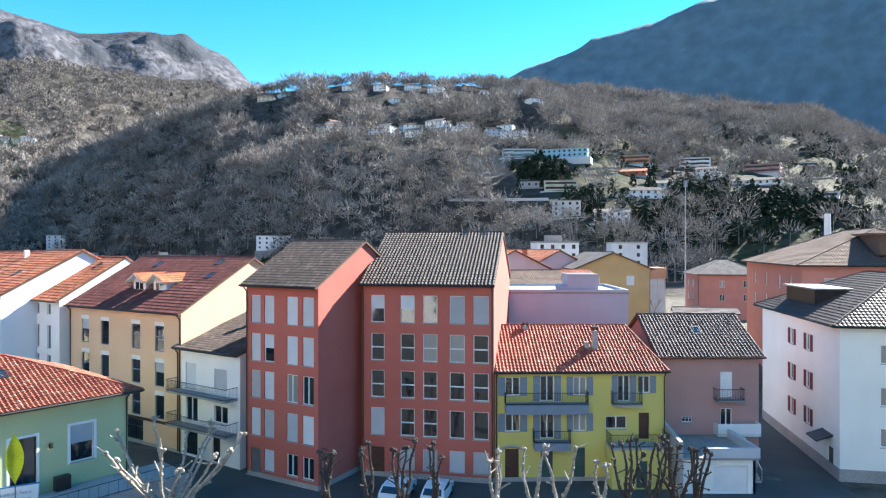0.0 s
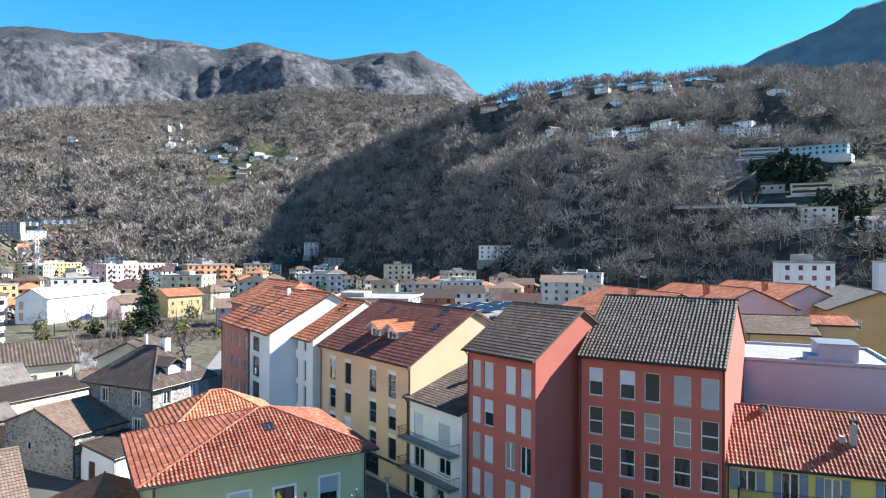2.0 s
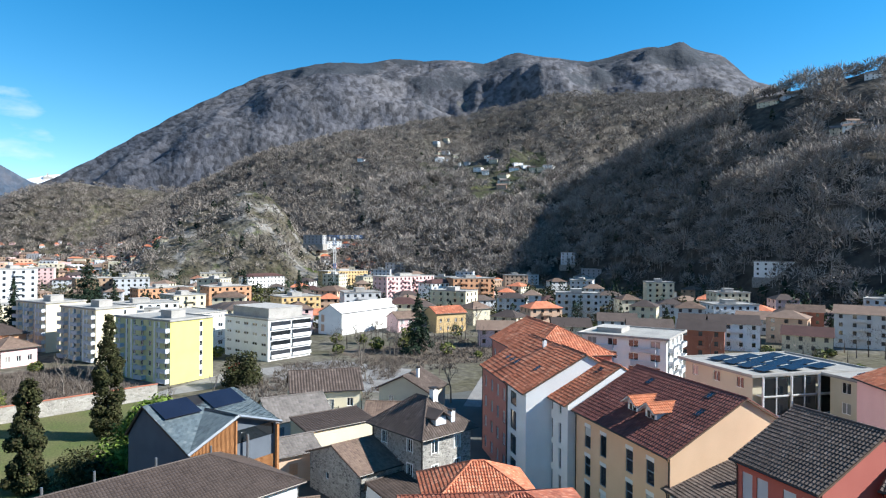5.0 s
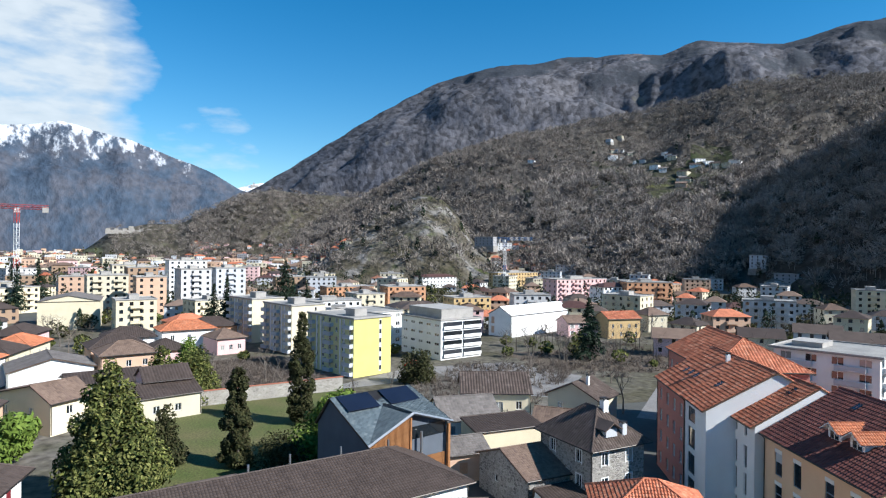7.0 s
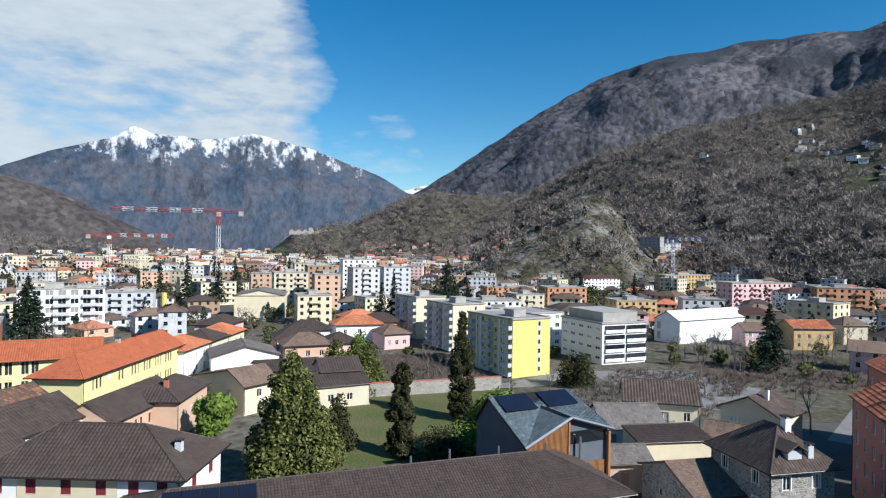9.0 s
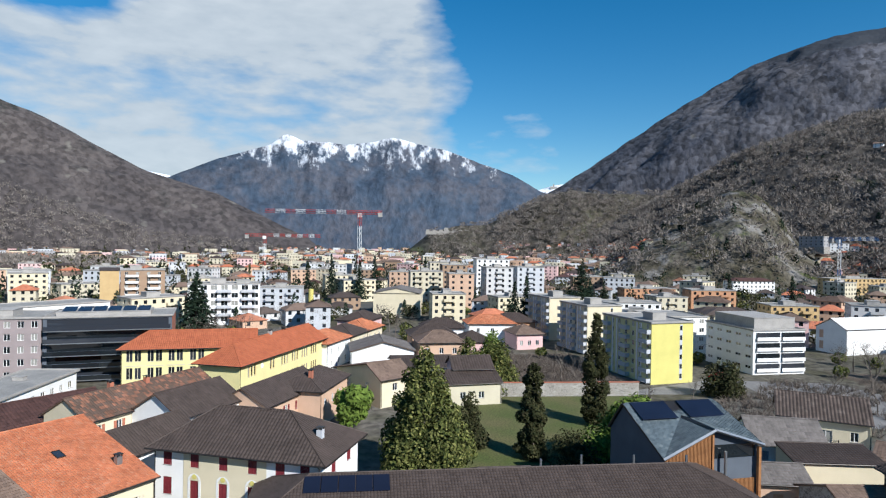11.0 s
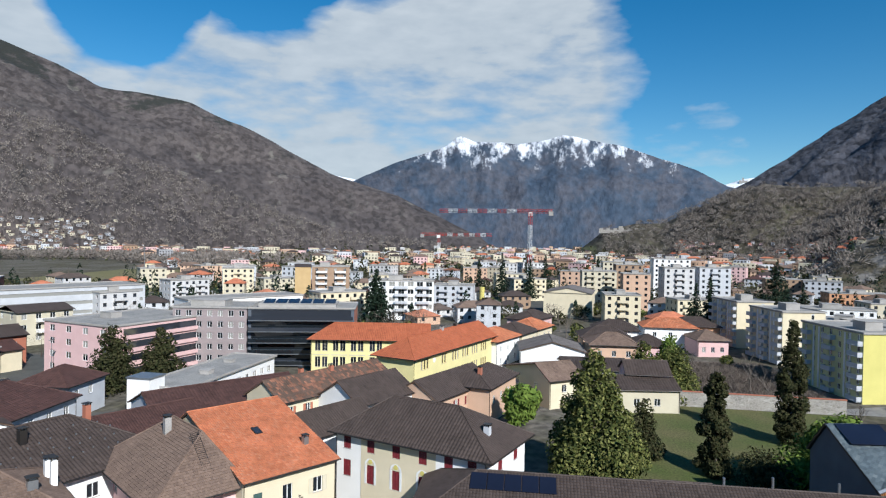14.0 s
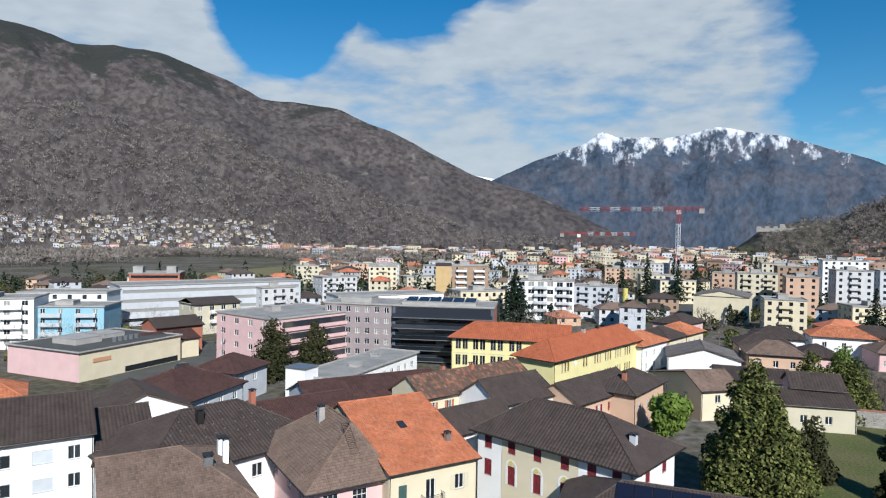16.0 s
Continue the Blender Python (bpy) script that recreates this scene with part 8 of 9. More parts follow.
def terrace_walls():
    """Low walls along the contour of the eastern slope, and the parapet of its road."""
    for (a0, a1), el, tall, material, label in (((-0.5, -9.5), 4.35, 1.6, "chalk", "pale parapet of the road along the hillside"), ((-12.2, -17.4), 4.55, 1.4, "chalk", "pale parapet of the road along the hillside"), ((-21.0, -30.0), 3.9, 1.4, "chalk", "pale parapet of the road along the hillside"),
                                               ((-12.5, -15.4), 6.5, 1.1, "stone", "dry-stone terrace wall on the meadow slope"), ((-12.0, -15.8), 7.0, 1.1, "stone", "dry-stone terrace wall on the meadow slope"), ((-18.0, -20.8), 6.4, 1.1, "stone", "dry-stone terrace wall on the meadow slope"),
                                               ((-18.2, -20.6), 7.1, 1.1, "stone", "dry-stone terrace wall on the meadow slope"), ((-13.0, -15.2), 5.7, 1.1, "stone", "dry-stone terrace wall on the meadow slope"), ((-28.0, -33.0), 5.4, 1.2, "stone", "dry-stone terrace wall on the meadow slope"), ((-27.5, -33.5), 7.6, 1.2, "stone", "dry-stone terrace wall on the meadow slope")):
        n = max(6, int(abs(a1 - a0) * 3))
        P = [slope_spot(a0 + (a1 - a0) * k / n, el, 18.8, 240) for k in range(n + 1)]
        P = [p for p in P if p[3] < 900]
        bm = bmesh.new()
        rings = []
        for x, y, z, r in P:
            u = Vector((x, y, 0)).normalized() * 0.25
            rings.append([bm.verts.new((x + q * u.x, y + q * u.y, z + h)) for q, h in ((-1, -1.5), (-1, tall), (1, tall), (1, -1.5))])
        for a, b in zip(rings, rings[1:]):
            for k in range(4):
                bm.faces.new((a[k], a[(k + 1) % 4], b[(k + 1) % 4], b[k]))
        bm.faces.new(rings[0]), bm.faces.new(rings[-1][::-1])
        bmesh.ops.recalc_face_normals(bm, faces=bm.faces)
        tagged(part("hillside_wall", bm, STUCCO[material]), label, "wall")


middle_town()
BIG = [o for o in bpy.data.objects if o.type == "EMPTY"]
far_blocks()
distant_town()
hill_houses()
terrace_walls()


# ---- trees, gardens, ground ----
def cards(centres, normals, size, rng, stretch=1.6):
    """Small four-cornered leaves at the given places, roughly facing the given ways."""
    n = len(centres)
    nrm = normals + rng.normal(0, 0.55, (n, 3))
    nrm /= np.linalg.norm(nrm, axis=1)[:, None] + 1e-9
    ref = rng.normal(0, 1, (n, 3))
    u = np.cross(nrm, ref)
    u /= np.linalg.norm(u, axis=1)[:, None] + 1e-9
    v = np.cross(nrm, u)
    k = size * rng.uniform(0.55, 1.25, (n, 1))
    u, v = u * k * stretch * 0.5, v * k * 0.5
    P = np.stack([centres - u, centres - v * 0.9, centres + u, centres + v * 0.9], 1).reshape(-1, 3)
    F = np.arange(4 * n).reshape(-1, 4)
    return P, F


def leaf_mesh(lobes, count, size, material, seed, shell=0.35, stretch=1.6):
    rng = np.random.default_rng(seed)
    L = np.array(lobes, float)
    weight = (L[:, 3] * L[:, 4] * L[:, 5]) ** (2 / 3)
    pick = rng.choice(len(L), count, p=weight / weight.sum())
    d = rng.normal(0, 1, (count, 3))
    d /= np.linalg.norm(d, axis=1)[:, None]
    rad = 1 - shell * rng.random((count, 1)) ** 1.6
    c = L[pick, :3] + d * L[pick, 3:6] * rad
    P, F = cards(c, d + np.array([0, 0, 0.35]), size, rng, stretch)
    me = bpy.data.meshes.new("leaves")
    me.from_pydata(P.tolist(), [], F.tolist())
    me.materials.append(material)
    return me


def trunk_bm(h, r, lean=0.0, limbs=0, seed=0, reach=2.0):
    rng = random.Random(seed)
    bm = bmesh.new()
    p, n = Vector((0, 0, -0.1)), 5
    for i in range(n):
        q = Vector((lean * (i + 1) / n + rng.uniform(-0.1, 0.1) * r, rng.uniform(-0.1, 0.1) * r, h * (i + 1) / n))
        tube(bm, p, q, r * (1 - 0.13 * i), r * (1 - 0.13 * (i + 1)), 8)
        p = q
    for i in range(limbs):
        a, z = rng.uniform(0, 6.28), h * rng.uniform(0.45, 0.95)
        e = Vector((math.cos(a) * reach, math.sin(a) * reach, z + reach * rng.uniform(0.3, 0.9)))
        tube(bm, (0, 0, z), e, r * 0.45, r * 0.12, 6)
    return bm


def leafy(name, x, y, lobes, count, size, material, label, h, r, seed, category="tree", shell=0.35, z=0.0, stretch=1.6, turn=0.0):
    ob = thing(name, x, y, z, turn, label, category)
    part("trunk", trunk_bm(h, r, limbs=5, seed=seed), BARK, ob)
    part("crown", leaf_mesh(lobes, count, size, material, seed, shell, stretch), parent=ob)
    return ob


def lumps(rng, n, height, radius, start, taper, out_at=None, lobe=None):
    """Lobes of a crown between start and height; taper gives the share of the radius at a share of the height."""
    out = []
    for i in range(n):
        k = (i + rng.random()) / n
        R = radius * taper(k)
        a, q = rng.uniform(0, 6.28), R * (rng.uniform(0.25, 0.72) if out_at is None else out_at * rng.uniform(0.55, 1.1))
        s = max(0.5, R * (rng.uniform(0.42, 0.62) if lobe is None else lobe * rng.uniform(0.75, 1.2)))
        out.append((math.cos(a) * q, math.sin(a) * q, start + (height - start) * k, s, s, s * rng.uniform(0.75, 1.15)))
    return out


def conifer(name, x, y, h, radius, label, seed, z=0.0, droop=0.25, dense=1.0, material=None, start=0.12, category="tree"):
    """A needle tree: whorls of branches with hanging sprays."""
    rng = np.random.default_rng(seed)
    ob = thing(name, x, y, z, float(rng.uniform(0, 360)), label, category)
    part("trunk", trunk_bm(h * 0.97, 0.02 * h, seed=seed), BARK, ob)
    C, D = [], []
    levels = int(h * 1.5)
    for i in range(levels):
        k = i / levels
        zz = h * (start + (1 - start) * k)
        R = radius * (1 - k) ** 0.85 * rng.uniform(0.75, 1.1) + 0.15
        for b in range(int(7 + 4 * (1 - k))):
            a = rng.uniform(0, 2 * np.pi)
            n = max(3, int(R * 5 * dense))
            t = rng.uniform(0.12, 1, n)
            side = rng.normal(0, 0.22 * R * 0.5, n) * t
            C.append(np.stack([np.cos(a) * R * t - np.sin(a) * side, np.sin(a) * R * t + np.cos(a) * side, zz - droop * R * t ** 1.6 + rng.normal(0, 0.12, n)], 1))
            D.append(np.tile([0.3 * np.cos(a), 0.3 * np.sin(a), 1.0], (n, 1)))
    P, F = cards(np.concatenate(C), np.concatenate(D), 0.55, rng, 2.2)
    me = bpy.data.meshes.new("needles")
    me.from_pydata(P.tolist(), [], F.tolist())
    me.materials.append(material or CONIFER)
    part("crown", me, parent=ob)
    return ob


def limb_mesh(h, seed, spread=0.55, thick=0.16, depth=5, rod=6):
    """A leafless tree: forking limbs down to twigs."""
    rng = random.Random(seed)
    bm = bmesh.new()

    def grow(p, d, length, r, k):
        q = p + d * length
        tube(bm, p, q, r, r * 0.68, rod if k < 2 else 3)
        if k >= depth:
            return
        for i in range(2 if k == 0 else rng.choice((2, 3))):
            e = (d + Vector((rng.uniform(-1, 1), rng.uniform(-1, 1), rng.uniform(-0.15, 0.55))) * spread).normalized()
            grow(p.lerp(q, rng.uniform(0.7, 1.0)), e, length * rng.uniform(0.62, 0.85), r * 0.62, k + 1)
    grow(Vector((0, 0, -0.1)), Vector((0, 0, 1)), h * 0.3, thick, 0)
    return bm


def pollard(name, x, y, arms, h, fork, label, seed, reach=0.6, material=None, z=0.0):
    """A plane tree cut back hard: thick arms that end in knuckles."""
    rng = random.Random(seed)
    ob = thing(name, x, y, z, rng.uniform(0, 360), label, "tree")
    bm = bmesh.new()
    tube(bm, (0, 0, -0.1), (0, 0, fork), 0.24, 0.2, 9)
    part("trunk", bm, material or PALEBARK, ob)
    for i in range(arms):
        a = 2 * math.pi * (i + rng.uniform(-0.3, 0.3)) / arms
        bm = bmesh.new()
        p, d, r = Vector((0, 0, fork - 0.15)), Vector((math.cos(a) * reach, math.sin(a) * reach, 0.55)).normalized(), 0.13
        top = h * rng.uniform(0.82, 1.0)
        n = 9
        for k in range(n):
            step = (top - fork) / n * 1.15
            d = (d * 0.8 + Vector((math.cos(a) * reach * 0.35, math.sin(a) * reach * 0.35, 1.0)) * 0.3 + Vector((rng.uniform(-1, 1), rng.uniform(-1, 1), 0)) * 0.22).normalized()
            q = p + d * step
            tube(bm, p, q, r, r * 0.93, 7)
            if rng.random() < 0.75:
                bmesh.ops.create_icosphere(bm, subdivisions=1, radius=r * rng.uniform(1.15, 1.6), matrix=Matrix.Translation(q + Vector((rng.uniform(-1, 1), rng.uniform(-1, 1), 0)) * r * 0.5))
            if rng.random() < 0.3 and k > 1:
                b = q + Vector((rng.uniform(-1, 1), rng.uniform(-1, 1), rng.uniform(0.1, 0.9))) * 0.7
                tube(bm, q, b, r * 0.6, r * 0.4, 5)
                bmesh.ops.create_icosphere(bm, subdivisions=1, radius=r * 0.75, matrix=Matrix.Translation(b))
            p, r = q, r * 0.93
        for k in range(5):
            bmesh.ops.create_icosphere(bm, subdivisions=1, radius=rng.uniform(0.09, 0.16), matrix=Matrix.Translation(p + Vector((rng.uniform(-1, 1), rng.uniform(-1, 1), rng.uniform(-0.4, 0.8))) * 0.16))
        part("arm", bm, material or PALEBARK, ob)
    return ob


def triangles(P, material):
    """One mesh of loose triangles."""
    F = np.arange(len(P)).reshape(-1, 3)
    me = bpy.data.meshes.new("twigs")
    me.vertices.add(len(P)), me.loops.add(F.size), me.polygons.add(len(F))
    me.vertices.foreach_set("co", P.ravel())
    me.loops.foreach_set("vertex_index", F.ravel().astype(np.int32))
    me.polygons.foreach_set("loop_start", np.arange(0, F.size, 3, dtype=np.int32))
    me.materials.append(material)
    me.update(calc_edges=True)
    return me


def fuzzy(x, y, z, h, R, blades, rng, wide=0.2, material=None):
    """Leafless crowns: each tree a thin trunk under a dome of fine twigs that point outwards."""
    n = len(x)
    base = np.stack([x, y, z], 1)
    size = np.stack([R, R, h * 0.40], 1)[:, None, :]
    d = rng.normal(0, 1, (n, blades, 3))
    d[..., 2] = np.abs(d[..., 2]) * 1.1 - 0.35
    d /= np.linalg.norm(d, axis=2)[..., None]
    lump = 1 + 0.22 * np.sin(d[..., 0] * 5 + x[:, None]) * np.sin(d[..., 1] * 5 + y[:, None])
    root = base[:, None, :] + np.stack([np.zeros(n), np.zeros(n), h * 0.60], 1)[:, None, :] + d * size * (rng.uniform(0.3, 1.0, (n, blades)) ** 0.6 * lump)[..., None]
    way = d + rng.normal(0, 0.45, d.shape) + [0, 0, 0.45]
    way /= np.linalg.norm(way, axis=2)[..., None]
    tip = root + way * (R[:, None] * rng.uniform(0.35, 0.75, (n, blades)))[..., None]
    side = np.cross(way, rng.normal(0, 1, d.shape))
    side *= (wide * np.clip(np.hypot(x, y) / 650, 0.5, 1.0))[:, None, None] * rng.uniform(0.5, 1.4, (n, blades, 1)) / (np.linalg.norm(side, axis=2)[..., None] + 1e-9)
    P = np.stack([root - side, root + side, tip], 2).reshape(-1, 3)
    stem = np.stack([base + [-0.22, 0, 0], base + [0.22, 0, 0], base + np.stack([np.zeros(n), np.zeros(n), h * 0.8], 1)], 1).reshape(-1, 3)
    return triangles(np.concatenate([P, stem]), material or TWIG)


def bare_woods():
    """The leafless woods on the slopes: thousands of fuzzy crowns."""
    rng = np.random.default_rng(21)
    for label, count, azr, rr, size, blades, zmin, crest, wide in (("bare grey-brown winter trees covering the near hillside", 11500, (-37, 50), (300, 900), 13.5, 84, 1.5, 0, 0.34),
                                                                   ("bare winter woods on the sunny hill", 11000, (14, 80), (560, 1480), 12.5, 42, 3.0, 1, 0.48), ("bare poplars and brush along the river", 7000, (104, 149), (700, 1120), 10.0, 16, -1, 1, 0.8),
                                                                   ("bare scrub and trees on the western slope", 6500, (100, 150), (1050, 1750), 11.0, 12, 10.0, 7, 0.9),
                                                                   ("bare woods on the castle spur", 1500, (58, 86), (1150, 1510), 10.0, 30, 4.0, 3, 0.55)):
        az, r = rng.uniform(*azr, count), np.sqrt(rng.uniform(rr[0] ** 2, rr[1] ** 2, count))
        z, kind = land(az, r)
        x, y = -r * np.sin(np.radians(az)), r * np.cos(np.radians(az))
        keep = z > zmin
        if zmin > 0:
            keep &= r < along(RANGES[crest]["dist"], az) * 1.015
            bald = fbm(x, y, 70, 3, 77)
            keep &= bald > 0.25
            keep &= (kind != 9) | (rng.random(count) < 0.16)
            keep &= (kind != 3) | (rng.random(count) < 0.5)
        else:
            keep &= z < 6
            keep &= (np.abs(r - 1000 - 60 * np.sin(az * 0.2)) < 95) | (fbm(x, y, 120, 3, 45) > 0.56)
        for a, b, c in TAKEN:
            if a * a + b * b > 150000:
                back = (x * a + y * b) / (math.hypot(a, b) * np.hypot(x, y) + 1e-6)
                keep &= ~((np.hypot(x - a, y - b) < c * 0.75) | ((back > 1 - ((13 if c > 20 else 9.5) / math.hypot(a, b)) ** 2 / 2) & (np.hypot(x, y) < math.hypot(a, b) + 4) & (np.hypot(x, y) > math.hypot(a, b) - (70 if c > 20 else 36))))
        x, y, z = x[keep], y[keep], z[keep]
        h = size * rng.uniform(0.6, 1.25, len(x)) * (0.6 + 0.8 * fbm(x, y, 55, 3, 91))
        tagged(new("bare_woods", fuzzy(x, y, z - 0.5, h, h * rng.uniform(0.40, 0.58, len(x)), blades, rng, wide, LITTWIG if crest == 0 else WOODTWIG)), label, "woods", kind="stuff")


def town_trees():
    rng = random.Random(4)
    tip = lambda k: math.sin(math.pi * min(1, 0.12 + k * 0.95)) ** 0.7 * (1.05 - 0.75 * k)
    leafy("magnolia_tree", -88.5, 6.0, lumps(rng, 105, 18.4, 7.5, 0.6, lambda k: min(1.0, 0.72 + k * 2.2) * (1.0 - k) ** 0.72 + 0.06, 0.7, 0.36), 32000, 0.36, LEAF, "large dark green evergreen magnolia in the garden", 12, 0.35, 3)
    leafy("cypress_tree", -95.5, 23.5, lumps(rng, 90, 14.6, 3.4, 0.4, lambda k: (1 - k ** 1.8 * 0.6) * (0.86 + 0.14 * math.sin(k * 17)), 0.6, 0.34), 15000, 0.3, DARKLEAF, "broad dark cypress with a lumpy crown", 9, 0.25, 5)
    leafy("cypress_tree", -113.0, 39.5, lumps(rng, 130, 20.6, 3.2, 0.4, lambda k: (1.0 - k ** 3.0 * 0.85) * (0.92 + 0.06 * math.sin(k * 14)), 0.62, 0.34), 20000, 0.28, DARKLEAF, "tall slender dark cypress in the garden", 13, 0.25, 6)
    leafy("bamboo_clump", -90.5, 37.0, lumps(rng, 46, 9.6, 6.6, 0.3, lambda k: 1.1 - 0.6 * k), 12000, 0.36, BRIGHTLEAF, "bright green bamboo thicket beside the modern house", 5, 0.08, 8, "bamboo", stretch=2.6)
    leafy("evergreen_shrub", -92.0, 29.0, lumps(rng, 26, 4.2, 5.4, 0.2, lambda k: 1.1 - 0.6 * k), 4200, 0.3, DARKLEAF, "dark evergreen shrubs at the foot of the cypresses", 2, 0.08, 9, "shrub")
    leafy("evergreen_shrub", -101.5, 14.0, lumps(rng, 20, 8.5, 3.4, 0.3, lambda k: 1.1 - 0.7 * k), 3600, 0.34, DARKLEAF, "dark yew-like evergreen by the garden lawn", 4, 0.12, 10, "shrub")
    leafy("hedge_tree", -141.0, 26.0, lumps(rng, 34, 10.5, 6.4, 0.4, lambda k: 1.1 - 0.7 * k), 9500, 0.4, LEAF, "tall evergreen trees beyond the garden wall", 6, 0.18, 11, "tree")
    leafy("hedge_tree", -153.0, 21.0, lumps(rng, 24, 10.0, 4.6, 0.4, lambda k: 1.1 - 0.7 * k), 4600, 0.42, LEAF, "tall evergreen trees beyond the garden wall", 6, 0.18, 12, "tree")
    leafy("hedge_tree", -172.0, 30.0, lumps(rng, 22, 9.0, 4.4, 0.4, lambda k: 1.1 - 0.7 * k), 3600, 0.42, BRIGHTLEAF, "yellow-green evergreen tree between houses", 6, 0.18, 13, "tree")
    leafy("hedge_tree", -133.0, 75.5, lumps(rng, 26, 7.5, 5.0, 0.4, lambda k: 1.1 - 0.6 * k), 5000, 0.4, DARKLEAF, "round dark evergreen beside the yellow block", 4, 0.18, 14, "tree")
    leafy("palm_shrub", -111.5, -5.5, lumps(rng, 18, 6.6, 3.0, 1.5, lambda k: 0.6 + 0.6 * k), 3000, 0.5, BRIGHTLEAF, "yellow-green palm-like shrub in a courtyard", 4, 0.16, 15, "shrub", stretch=3.0)
    leafy("evergreen_tree", -119.0, -92.0, lumps(rng, 46, 13.5, 6.2, 0.6, lambda k: 1.1 - 0.8 * k), 9000, 0.42, DARKLEAF, "dark evergreen tree beside the pink office block", 7, 0.2, 16)
    leafy("evergreen_tree", -128.0, -86.5, lumps(rng, 40, 12.0, 5.6, 0.6, lambda k: 1.1 - 0.8 * k), 8000, 0.42, DARKLEAF, "dark evergreen tree beside the grey office block", 7, 0.2, 17)
    conifer("fir_tree", -138.0, 138.0, 19.0, 5.6, "large fir tree with layered hanging branches", 18, dense=0.8)
    conifer("cedar_tree", -330.0, 106.0, 26.0, 10.0, "broad dark cedar above the roofs", 19, dense=0.6, droop=0.1)
    conifer("spruce_tree", -228.0, -66.0, 22.5, 8.0, "broad blue-green spruce by the white block", 20, dense=1.1)
    conifer("spruce_tree", -236.0, 54.0, 22.0, 4.2, "slender dark spruce between apartment blocks", 21, dense=0.8)
    for i, (x, y, h) in enumerate(((-352, -14, 24), (-358, -30, 27), (-348, -42, 23), (-372, -6, 26), (-470, 30, 24), (-300, 205, 20), (-262, 330, 18), (-248, 52, 19), (-390, 62, 22), (-440, -20, 23), (-330, 118, 16), (-420, 240, 16), (84, 340, 22))):
        conifer("spruce_tree", x, y, h, h * 0.19, "dark spruce standing among the houses", 30 + i, z=height_at(x, y), dense=0.55)
    protos = []
    for i in range(3):
        ob = thing("bare_tree", -1, -1, 0, 0, "leafless grey-brown winter tree among the houses", "tree", "bare street trees")
        part("branchwork", limb_mesh(11, 50 + i, 0.6, 0.2, 5), BARK, ob)
        protos.append(ob)
    spots = [(-134, 112, 1.25), (-130, 122, 0.8), (-146, 170, 1.1), (-124, 64, 0.7), (-118, 52, 0.7), (-224, 50, 0.9), (-152, 44, 0.9), (-160, 33, 0.8), (-143, 45, 0.8), (-166, 48, 0.8), (-150, 55, 0.7), (-205, -52, 1.0), (-212, -46, 1.1), (-215, 4, 1.0),
             (-236, 2, 1.1), (-250, -2, 1.1), (-60, 145, 0.8), (-40, 140, 0.8), (-20, 150, 0.9), (-88, 98, 1.0), (-70, 106, 0.8), (-178, 100, 0.8), (-140, 130, 0.9), (-118, 100, 0.8), (50, 150, 0.9), (-270, -60, 1.0), (-100, 152, 0.9), (-16, 118, 0.7), (-154, 135, 1.0), (-148, 123, 1.1), (-146, 168, 1.0), (-157, 189, 1.1), (-131, 142, 0.8), (-157, 122, 0.9), (-142, 130, 0.9), (-125, 95, 0.8), (-160, 106, 0.8), (-120, 108, 0.7), (-110, 118, 0.8), (-170, 150, 0.8), (-136, 152, 0.9), (-126, 132, 0.7)]
    for i, (x, y, s) in enumerate(spots):
        if i < 3:
            protos[i].matrix_basis = pose(x, y, 0, 0, 0, i * 77) @ Matrix.Diagonal((s, s, s, 1))
            protos[i].scale = (s, s, s)
        else:
            c = copy_thing(protos[i % 3], pose(x, y, height_at(x, y), 0, 0, i * 77))
            c.scale = (s, s, s)
    # the pollarded planes of the square
    pollard("plane_tree", -17.6, 40.5, 14, 7.9, 2.2, "pollarded plane tree with pale spreading knuckled arms", 61, 1.9)
    # trees flagged dark get the bark tone that has shade painted in
    for i, (x, y, arms, h, dark) in enumerate(((-7.6, 41.0, 4, 5.8, 1), (-5.0, 41.8, 3, 6.2, 1), (-2.6, 41.0, 4, 5.9, 1), (-0.6, 42.0, 3, 5.6, 1), (3.4, 40.5, 3, 5.7, 0), (5.9, 40.8, 2, 6.6, 0), (7.6, 41.2, 2, 6.0, 0), (10.4, 41.0, 2, 5.6, 0), (12.2, 41.6, 4, 6.1, 1), (13.6, 40.6, 4, 6.5, 1), (15.4, 41.2, 5, 6.3, 1), (16.8, 41.6, 4, 5.8, 1))):
        pollard("plane_tree", x, y, arms, h, 2.0, "pollarded plane tree with knuckled arms in a shaded tone" if dark else "pollarded plane tree with pale knuckled arms", 70 + i, 0.28, SHADEBARK if dark else PALEBARK)


def scrub(name, label, area, count, h, material, seed, blades=18):
    """A thicket of leafless brush over a four-sided piece of ground."""
    rng = np.random.default_rng(seed)
    A = np.array(area, float)
    u, v = rng.random((count, 1)), rng.random((count, 1))
    p = (A[0] * (1 - u) + A[1] * u) * (1 - v) + (A[3] * (1 - u) + A[2] * u) * v
    root = np.concatenate([p, np.zeros((count, 1))], 1)[:, None, :] + rng.normal(0, 0.3, (count, blades, 3)) * [1, 1, 0]
    tip = root + rng.normal(0, 1, (count, blades, 3)) * [h * 0.45, h * 0.45, 0] + np.stack([np.zeros((count, blades))] * 2 + [h * rng.uniform(0.4, 1.1, (count, blades))], 2)
    side = np.cross(tip - root, rng.normal(0, 1, (count, blades, 3)))
    side *= 0.05 / (np.linalg.norm(side, axis=2)[..., None] + 1e-9)
    P = np.stack([root - side, root + side, tip], 2).reshape(-1, 3)
    me = bpy.data.meshes.new("brush")
    me.from_pydata(P.tolist(), [], np.arange(len(P)).reshape(-1, 3).tolist())
    me.materials.append(material)
    tagged(new(name, me), label, "brush", kind="stuff")


